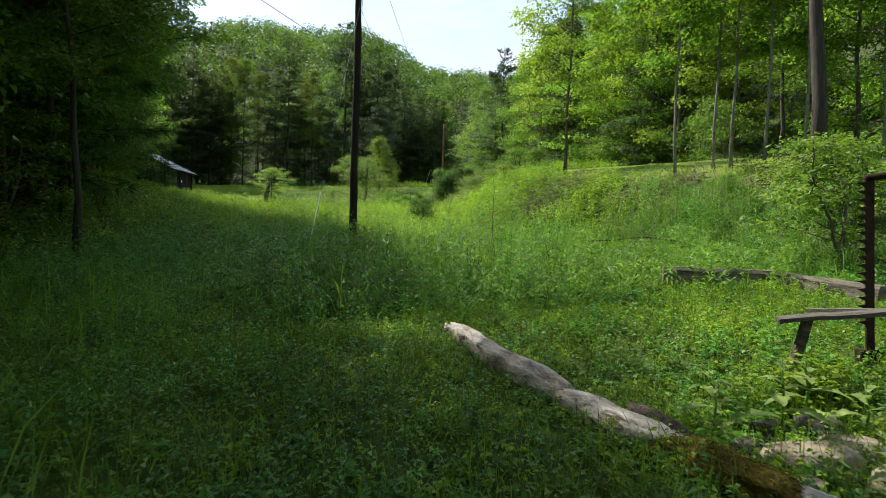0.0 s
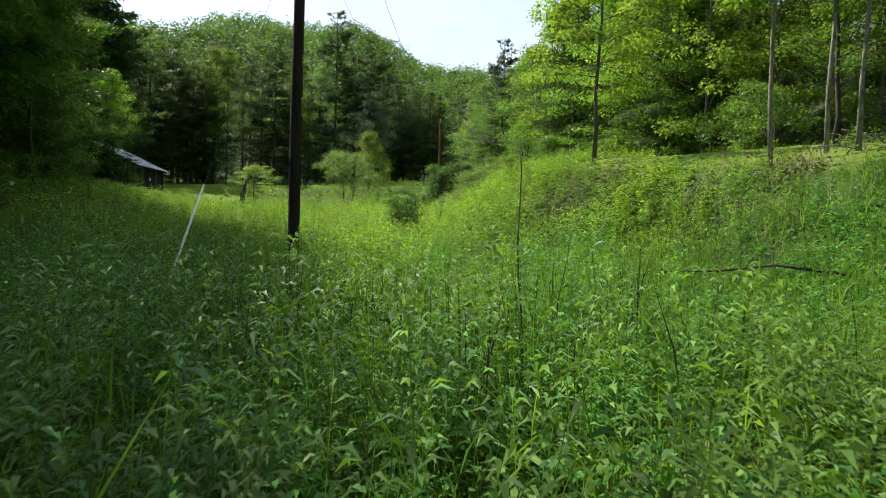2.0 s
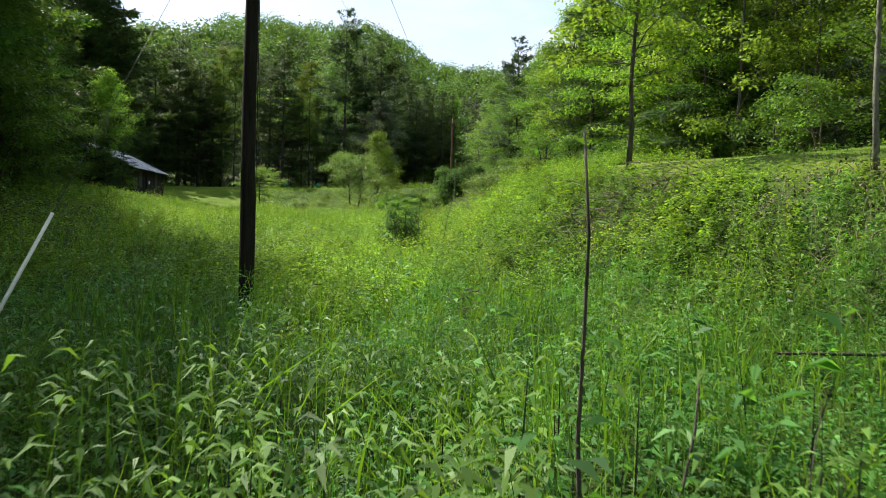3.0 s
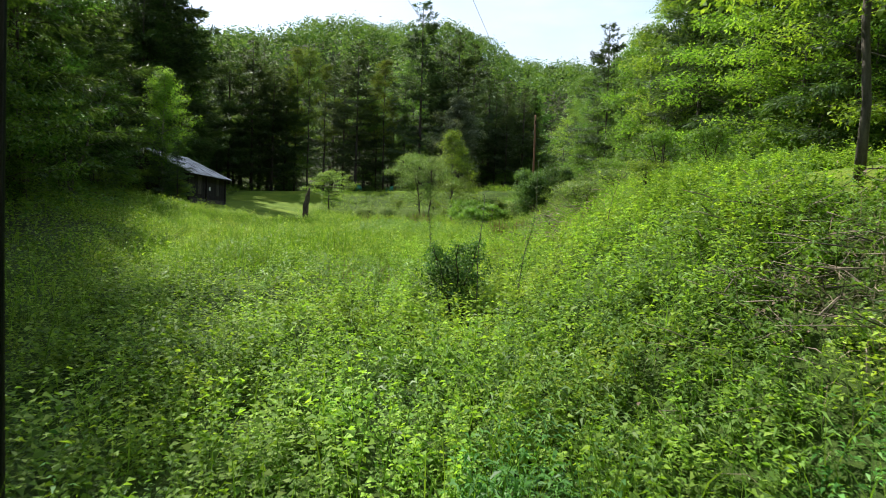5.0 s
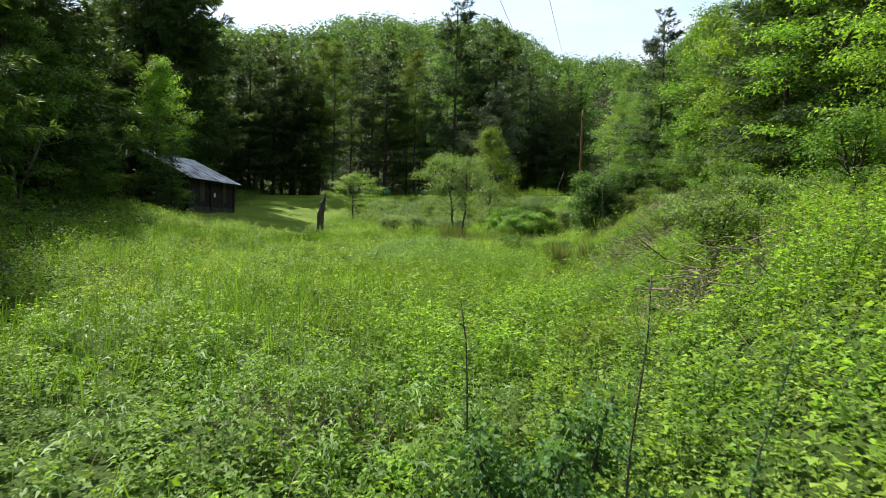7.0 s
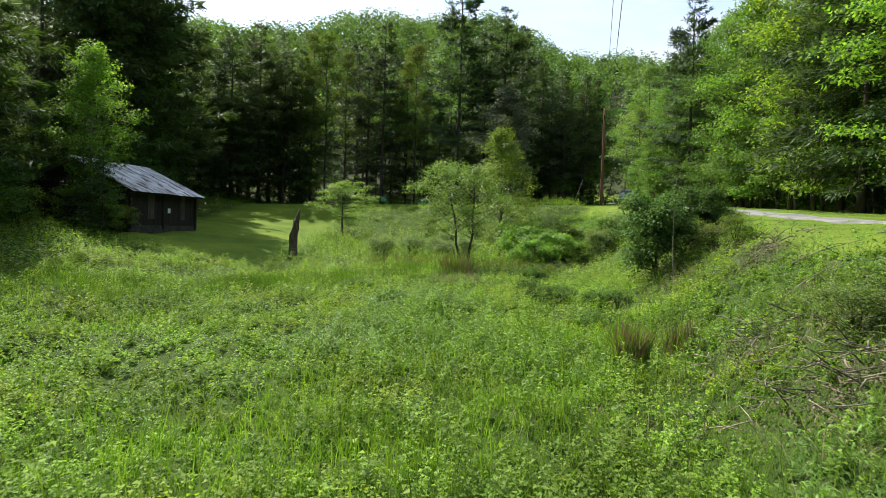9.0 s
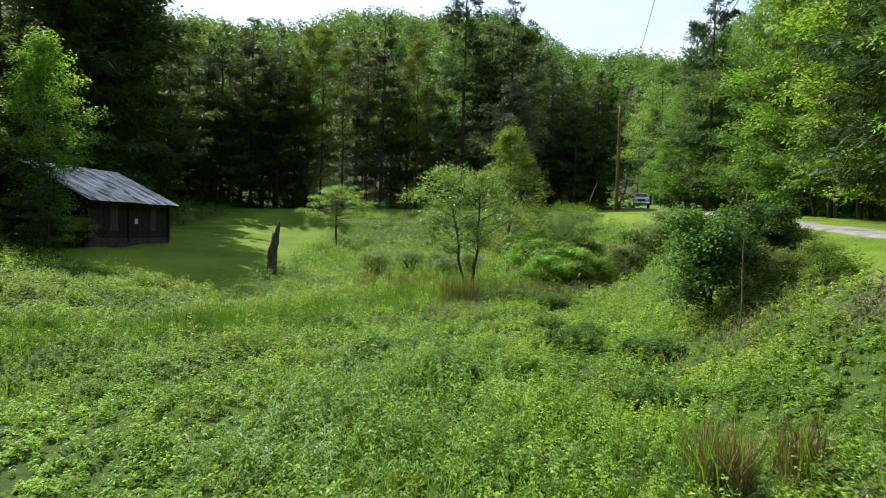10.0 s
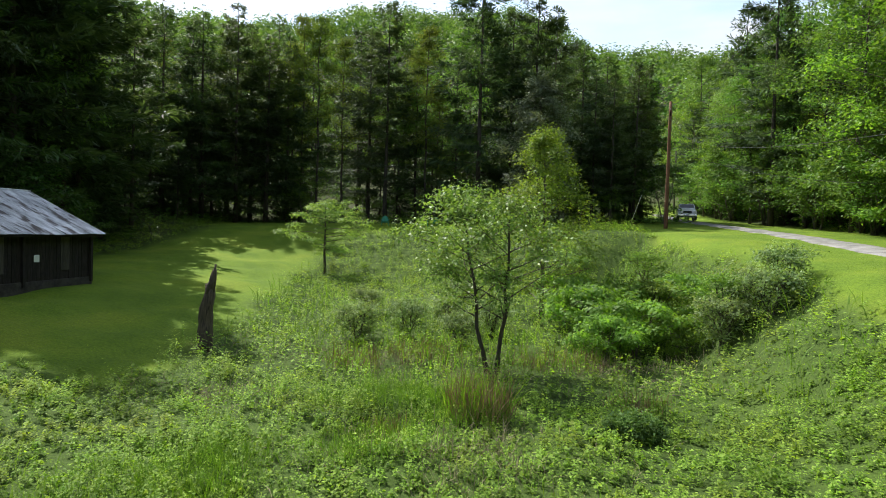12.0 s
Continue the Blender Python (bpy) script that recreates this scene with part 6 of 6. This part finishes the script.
log_run("fallen_log", line_on_ground((0.1, 7.25), (0.98, 4.85), 9, 0.1), [0.08, 0.11, 0.118, 0.122, 0.126, 0.128, 0.13, 0.125, 0.09], "weathered grey barkless log lying in the grass", 61, M_LOG)
log_run("fallen_log", line_on_ground((0.95, 4.8), (1.5, 3.85), 7, 0.1), [0.07, 0.1, 0.112, 0.105, 0.11, 0.1, 0.06], "pale split log rotting into the grass", 62, M_LOG)
log_run("rotten_log", line_on_ground((1.36, 4.35), (1.56, 3.9), 5, 0.16), [0.05, 0.07, 0.07, 0.06, 0.03], "dark broken bark piece beside the log", 63, M_SNAG)
log_run("fallen_log", line_on_ground((1.72, 3.5), (2.4, 2.4), 7, 0.08), [0.05, 0.08, 0.085, 0.085, 0.085, 0.085, 0.07], "pale split log running on towards the stones", 64, M_LOG)


def moss_mound():
    """Moss over the rotten middle of the log."""
    rng = np.random.default_rng(65)
    c = Vector(on_ground(1.62, 3.68, 0.0))
    ob = thing("moss_mound", Matrix.Translation(c), "orange-brown moss grown over the rotten log", "moss")
    bm = bmesh.new()
    bmesh.ops.create_icosphere(bm, subdivisions=4, radius=1.0)
    for v in bm.verts:
        k = 1 + 0.22 * noise.noise(v.co * 2.3) + 0.1 * noise.noise(v.co * 6)
        v.co = Vector((v.co.x * 0.15 * k, v.co.y * 0.6 * k, v.co.z * 0.12 * k + 0.07))
    bm.transform(Matrix.Rotation(radians(28), 4, "Z"))
    me = bpy.data.meshes.new("mound")
    bm.to_mesh(me)
    bm.free()
    me.materials.append(M_MOSS)
    mound = part("mound", me, ob)
    pts = np.array([tuple(v.co) for v in me.vertices])
    pts = pts[pts[:, 2] > 0.05]
    pick = pts[rng.integers(0, len(pts), 2600)] + rng.normal(0, 0.008, (2600, 3))
    d = unit(random_dirs(rng, 2600, 0.0, 0.9))
    part("moss_fringe", quads_mesh("moss_fringe", leaves(pick, d, unit(rng.normal(0, 1, (2600, 3))), rng.uniform(0.02, 0.06, 2600), rng.uniform(0.005, 0.011, 2600), 0.1, 0.2), M_MOSSTUFT), ob)
    return ob


M_MOSSTUFT = leaf_mat("moss_tuft", (0.07, 0.06, 0.012), (0.15, 0.12, 0.02), (0.26, 0.2, 0.04), 0.3, 2.0)
moss_mound()


def stone(x, y, sx, sy, sz, turn, seed, label, material=None, up=0.3):
    bm = bmesh.new()
    bmesh.ops.create_icosphere(bm, subdivisions=4, radius=1.0)
    off = Vector((seed * 3.1, seed * 1.7, 0))
    for v in bm.verts:
        c = v.co
        box = Vector([math.copysign(abs(a) ** 0.55, a) for a in c])
        k = 1 + 0.16 * noise.noise(c * 1.6 + off) + 0.06 * noise.noise(c * 5 + off)
        v.co = Vector((box.x * sx * k, box.y * sy * k, box.z * sz * k))
    me = bpy.data.meshes.new("stone")
    bm.to_mesh(me)
    bm.free()
    for f in me.polygons:
        f.use_smooth = True
    me.materials.append(material or M_ROCK)
    ob = new("stone", me)
    ob.matrix_world = Matrix.Translation((x, y, float(land(x, y)) + sz * up)) @ Matrix.Rotation(radians(turn), 4, "Z") @ Matrix.Rotation(radians(6), 4, "X")
    return tagged(ob, label, "stone", "stones beside the log")


stone(2.32, 3.86, 0.3, 0.16, 0.13, 8, 1, "flat tan sandstone block lying by the log")
stone(1.98, 4.0, 0.12, 0.1, 0.1, 30, 2, "small grey stone beside the log", M_FOOTING)
stone(2.72, 4.1, 0.2, 0.14, 0.12, -20, 3, "flat tan sandstone block lying by the log")
stone(2.62, 3.55, 0.18, 0.13, 0.1, 40, 4, "rough tan stone half sunk in weeds")
stone(2.3, 4.35, 0.2, 0.13, 0.11, 15, 5, "dark stone behind the sandstone block", M_FOOTING)
stone(2.05, 3.45, 0.12, 0.09, 0.08, 55, 6, "small tan stone half sunk in weeds")
stone(2.75, 4.5, 0.24, 0.16, 0.12, 70, 7, "dark stone behind the sandstone block", M_FOOTING)


def timber(a, b, width, height, label, material=M_TIMBER, ends=(0.0, 0.0), name="timber"):
    """A squared old beam between two points, its top edges rounded by weather."""
    a, b = Vector(a), Vector(b)
    d = b - a
    m = Matrix.Translation(a) @ d.to_track_quat("X", "Z").to_matrix().to_4x4()
    bm = bmesh.new()
    n = 12
    rings = []
    for i in range(n + 1):
        x = d.length * i / n
        wob = 0.012 * noise.noise(Vector((x * 2.2, a.x, a.y)))
        ring = []
        for yy, zz in ((-1, -1), (1, -1), (1.0, 0.6), (0.75, 1), (-0.75, 1), (-1.0, 0.6)):
            ring.append(bm.verts.new((x, yy * width / 2 + wob, zz * height / 2 + wob * 1.2 + 0.006 * noise.noise(Vector((x * 9, yy * 3, zz * 3))))))
        rings.append(ring)
    for i in range(n):
        for k in range(6):
            bm.faces.new((rings[i][k], rings[i][(k + 1) % 6], rings[i + 1][(k + 1) % 6], rings[i + 1][k]))
    bm.faces.new(rings[0][::-1])
    bm.faces.new(rings[-1])
    bmesh.ops.recalc_face_normals(bm, faces=bm.faces)
    me = bpy.data.meshes.new(name)
    bm.to_mesh(me)
    bm.free()
    me.materials.append(material)
    ob = new(name, me)
    ob.matrix_world = m
    return tagged(ob, label, "timber")


timber(on_ground(3.35, 9.62, 0.17), on_ground(4.95, 9.3, 0.17), 0.22, 0.26, "weathered squared beam of an old frame in the grass")
timber(on_ground(5.02, 9.2, 0.15), on_ground(5.5, 7.85, 0.14), 0.2, 0.24, "pale weathered squared beam joining the other at a corner")
timber((2.93, 5.5, 0.93), (4.6, 4.95, 1.2), 0.2, 0.045, "grey weathered plank propped above the grass", M_PLANK, name="plank")
timber((3.45, 5.95, 0.98), (3.85, 5.45, 1.04), 0.09, 0.03, "short pale board lying under the plank", name="board")
timber(on_ground(3.0, 5.44, -0.05), (3.14, 5.42, 0.955), 0.08, 0.07, "dark stub of wood propping the plank", M_SNAG, name="prop")
timber(on_ground(4.2, 5.1, -0.1), (4.22, 5.12, 1.11), 0.14, 0.12, "dark stub of wood propping the plank", M_SNAG, name="prop")
timber(on_ground(0.5, 7.98, 0.05), on_ground(0.75, 7.9, 0.06), 0.3, 0.06, "short grey board end lying in the weeds", name="board")


def mower_bar():
    """The raised cutter bar of an old sickle mower: bar, guards and knife sections, and its arm."""
    z0 = float(land(4.03, 5.9))
    ob = thing("mower_bar", Matrix.Translation((4.03, 5.9, z0)), "rusted upright sickle mower bar with pointed guards", "farm tool")
    top = 2.22 - z0
    part("bar", Solid().box(-0.04, 0.04, -0.012, 0.012, 0.0, top, pose(0, 0, 0, 0, -3.0, 0), 0.004).mesh("bar", M_RUST), ob)
    k = 0
    z = 0.35
    while z < top - 0.05:
        x = -0.045 - math.sin(radians(3)) * z
        s = Solid()
        s.add([(x + 0.01, -0.012, z - 0.022), (x + 0.01, 0.012, z - 0.022), (x + 0.01, 0.012, z + 0.022), (x + 0.01, -0.012, z + 0.022), (x - 0.075, 0, z + 0.006)], [(0, 1, 4), (1, 2, 4), (2, 3, 4), (3, 0, 4), (3, 2, 1, 0)])
        part("guard", s.mesh("guard", M_RUST), ob)
        z += 0.076
    xt = -math.sin(radians(3)) * top
    part("arm", Solid().tube([(xt - 0.04, 0, top), (xt + 0.12, -0.02, top + 0.03), (xt + 0.4, -0.06, top - 0.02), (0.9, -0.12, 0.9), (1.1, -0.15, 0.0)], [0.03, 0.035, 0.03, 0.03, 0.035], 8).mesh("arm", M_RUST), ob, "bent rusty lifting arm")
    part("shoe", Solid().box(-0.12, 0.1, -0.06, 0.06, -0.02, 0.1, bevel=0.015).mesh("shoe", M_RUST), ob, "rusty iron shoe on the ground")
    part("rod", Solid().tube([(0.05, 0.0, 0.95), (0.4, -0.05, 0.7), (0.9, -0.1, 0.35)], [0.008] * 3, 5).mesh("rod", M_RUST), ob)
    return ob


mower_bar()


M_THISTLE = leaf_mat("thistle_leaf", (0.13, 0.21, 0.05), (0.19, 0.28, 0.075), (0.26, 0.35, 0.12), 0.4, 2.0)


def big_leaf_plant(x, y, height, count, size, seed):
    rng = np.random.default_rng(seed)
    ob = thing("thistle_plant", Matrix.Translation(on_ground(x, y, 0)), "large-leaved thistle standing by the stones", "weed")
    part("stem", Solid().tube([(0, 0, -0.05), (0.02, 0.01, height * 0.5), (0.0, 0.03, height)], [0.012, 0.009, 0.004], 6).mesh("stem", M_LANCE), ob)
    for k in range(count):
        u = (k + 0.5) / count
        az = k * 2.4 + rng.uniform(-0.3, 0.3)
        d = np.array([math.cos(az), math.sin(az), 0.9 - 1.0 * (1 - u)])
        ln = size * (1.15 - 0.7 * u) * rng.uniform(0.8, 1.2)
        verts, faces = [], []
        side = np.array([-math.sin(az), math.cos(az), 0])
        dn = d / np.linalg.norm(d)
        n = 9
        for i in range(n):
            t = i / (n - 1)
            c = np.array([0, 0, height * u * 0.9]) + dn * ln * t - np.array([0, 0, 0.5 * ln * t * t])
            w = ln * 0.2 * math.sin(math.pi * min(t * 0.92 + 0.08, 1)) * (1.0 if i % 2 else 0.55) + 0.004
            verts += [tuple(c - side * w + [0, 0, 0.25 * w]), tuple(c), tuple(c + side * w + [0, 0, 0.25 * w])]
        for i in range(n - 1):
            a = i * 3
            faces += [(a, a + 1, a + 4, a + 3), (a + 1, a + 2, a + 5, a + 4)]
        s = Solid()
        s.add(verts, faces, True)
        part("leaf", s.mesh("leaf", M_THISTLE), ob)
    return ob


for k, (x, y, h, n, s) in enumerate(((2.35, 4.3, 0.62, 12, 0.42), (1.95, 4.45, 0.42, 9, 0.36), (2.8, 4.8, 0.5, 10, 0.42), (2.5, 3.4, 0.3, 8, 0.28), (2.15, 5.0, 0.35, 8, 0.32), (3.0, 4.4, 0.45, 9, 0.38), (2.85, 5.15, 0.4, 8, 0.34))):
    big_leaf_plant(x, y, h, n, s, 140 + k)


# ---- on the far lawn ----
def lawn_chair(x, y, turn):
    """A slatted garden armchair with a fan back."""
    ob = thing("lawn_chair", Matrix.Translation(on_ground(x, y, 0.0)) @ Matrix.Rotation(radians(turn), 4, "Z"), "green slatted garden armchair standing on the lawn", "chair", "chairs on the far lawn")
    for k in range(6):
        yy = -0.3 + k * 0.105
        part("seat_slat", Solid().box(-0.28, 0.28, yy, yy + 0.09, 0.36 - 0.02 * k, 0.385 - 0.02 * k, bevel=0.006).mesh("seat_slat", M_GREENPAINT), ob)
    for k in range(6):
        xx = -0.27 + k * 0.092
        h = 0.98 - 0.03 * abs(k - 2.5) ** 1.6
        part("back_slat", Solid().box(xx, xx + 0.08, 0.0, 0.022, 0.0, h - 0.3, Matrix.Translation((0, 0.3, 0.28)) @ Matrix.Rotation(radians(-18), 4, "X"), 0.006).mesh("back_slat", M_GREENPAINT), ob)
    for sgn in (-1, 1):
        part("arm", Solid().box(sgn * 0.36 - 0.06, sgn * 0.36 + 0.06, -0.4, 0.42, 0.55, 0.58, bevel=0.008).mesh("arm", M_GREENPAINT), ob)
        part("leg", Solid().box(sgn * 0.33 - 0.02, sgn * 0.33 + 0.02, -0.36, -0.26, -0.02, 0.55, bevel=0.006).mesh("leg", M_GREENPAINT), ob)
        part("leg", Solid().box(sgn * 0.33 - 0.02, sgn * 0.33 + 0.02, 0.26, 0.36, -0.02, 0.55, bevel=0.006).mesh("leg", M_GREENPAINT), ob)
    return ob


lawn_chair(-25.2, 105.0, 20)
lawn_chair(-20.8, 105.6, -25)


def pickup(x, y, turn):
    """A white pickup truck facing down the lane; its front points to -y."""
    ob = thing("pickup_truck", Matrix.Translation(on_ground(x, y, 0.1)) @ Matrix.Rotation(radians(turn), 4, "Z"), "white pickup truck parked on the gravel lane", "truck")

    def shell(name, stations, material, label=""):
        """A body lofted through cross-sections (y, half width, bottom, top, shoulder inset)."""
        bm = bmesh.new()
        rings = []
        for yy, w, z0, z1, inset in stations:
            ring = [bm.verts.new(p) for p in ((-w, yy, z0), (-w, yy, z0 + (z1 - z0) * 0.6), (-w + inset, yy, z1), (w - inset, yy, z1), (w, yy, z0 + (z1 - z0) * 0.6), (w, yy, z0))]
            rings.append(ring)
        for a, b in zip(rings, rings[1:]):
            for k in range(6):
                bm.faces.new((a[k], a[(k + 1) % 6], b[(k + 1) % 6], b[k]))
        bm.faces.new(rings[0])
        bm.faces.new(rings[-1][::-1])
        bmesh.ops.recalc_face_normals(bm, faces=bm.faces)
        bmesh.ops.bevel(bm, geom=[e for e in bm.edges if e.calc_face_angle(0) > 0.5], offset=0.04, segments=2, affect="EDGES")
        me = bpy.data.meshes.new(name)
        bm.to_mesh(me)
        bm.free()
        me.materials.append(material)
        return part(name, me, ob, label)

    shell("body", [(-2.75, 0.92, 0.5, 1.05, 0.1), (-2.6, 0.98, 0.42, 1.12, 0.08), (-1.4, 1.0, 0.42, 1.18, 0.06), (-1.2, 1.0, 0.42, 1.2, 0.05), (2.8, 1.0, 0.45, 1.25, 0.03)], M_WHITE)
    cab = shell("cab", [(-1.25, 0.9, 1.15, 1.22, 0.05), (-0.65, 0.86, 1.15, 1.85, 0.14), (0.75, 0.86, 1.15, 1.87, 0.14), (1.05, 0.88, 1.15, 1.25, 0.05)], M_WHITE)
    for nm, y0, z0, y1, z1, w0, w1 in (("windshield", -1.18, 1.27, -0.72, 1.8, 0.82, 0.68),):
        s = Solid()
        s.add([(-w0, y0 - 0.012, z0), (w0, y0 - 0.012, z0), (w1, y1 - 0.012, z1), (-w1, y1 - 0.012, z1), (-w0, y0 + 0.01, z0), (w0, y0 + 0.01, z0), (w1, y1 + 0.01, z1), (-w1, y1 + 0.01, z1)], [(0, 1, 2, 3), (7, 6, 5, 4), (0, 4, 5, 1), (1, 5, 6, 2), (2, 6, 7, 3), (3, 7, 4, 0)])
        part(nm, s.mesh(nm, M_DARKGLASS), ob, "dark windshield")
    for sgn in (-1, 1):
        part("side_window", Solid().box(sgn * 0.85 - 0.02, sgn * 0.85 + 0.02, -0.6, 0.7, 1.32, 1.72, bevel=0.01).mesh("side_window", M_DARKGLASS), ob)
        part("headlight", Solid().box(sgn * 0.76 - 0.16, sgn * 0.76 + 0.16, -2.78, -2.7, 0.82, 1.0, bevel=0.03).mesh("headlight", M_LAMP), ob, "clear headlight")
        mirror = Solid().box(sgn * 1.12 - 0.1, sgn * 1.12 + 0.1, -0.98, -0.88, 1.25, 1.48, bevel=0.03)
        part("mirror", mirror.mesh("mirror", M_CABLE), ob, "black door mirror")
        for yy in (-1.75, 1.75):
            wheel = part("wheel", Solid().lathe([(0.2, -0.12), (0.33, -0.13), (0.39, -0.1), (0.39, 0.1), (0.33, 0.13), (0.2, 0.12)], 24, pose(sgn * 0.88, yy, 0.38, 0, 90, 0)).mesh("tyre", M_TYRE), ob, "black tyre")
            part("rim", Solid().lathe([(0.05, -0.125), (0.2, -0.135), (0.21, 0.0), (0.2, 0.135), (0.05, 0.125)], 16, pose(sgn * 0.88, yy, 0.38, 0, 90, 0)).mesh("rim", M_CHROME), wheel, "bright metal rim")
    part("grille", Solid().box(-0.44, 0.44, -2.8, -2.72, 0.78, 0.98, bevel=0.02).mesh("grille", M_CABLE), ob, "black grille")
    part("bumper", Solid().box(-0.98, 0.98, -2.88, -2.68, 0.46, 0.66, bevel=0.04).mesh("bumper", M_CHROME), ob, "chrome front bumper")
    part("number_plate", Solid().box(-0.16, 0.16, -2.9, -2.88, 0.5, 0.62).mesh("number_plate", M_PAPER), ob, "blank pale plate")
    return ob


pickup(3.55, 124.0, -4)

log_run("fallen_branch", [on_ground(3.3, 15.2, 0.45), on_ground(4.0, 15.0, 0.4), on_ground(4.7, 14.9, 0.42), on_ground(5.4, 14.6, 0.36)], [0.012, 0.016, 0.018, 0.02], "thin dark fallen branch lying on the weeds", 71, M_DARKBARK)
for k, (x, y, turn, ln) in enumerate(((1.4, 47.6, 20, 1.2), (2.2, 49.6, -35, 1.3), (0.8, 44.2, -40, 1.3), (1.0, 43.2, -60, 1.0), (-1.6, 50.2, 5, 0.8))):
    dx, dy = ln * math.cos(radians(turn)), ln * math.sin(radians(turn))
    log_run("fallen_branch", [on_ground(x, y, 0.4), on_ground(x + dx / 2, y + dy / 2, 0.46), on_ground(x + dx, y + dy, 0.42)], [0.012, 0.01, 0.005], "bleached dead branch lying over the bank weeds", 90 + k, M_DRYSTICK)

for pattern in PROTOS.values():
    drop_proto(pattern)
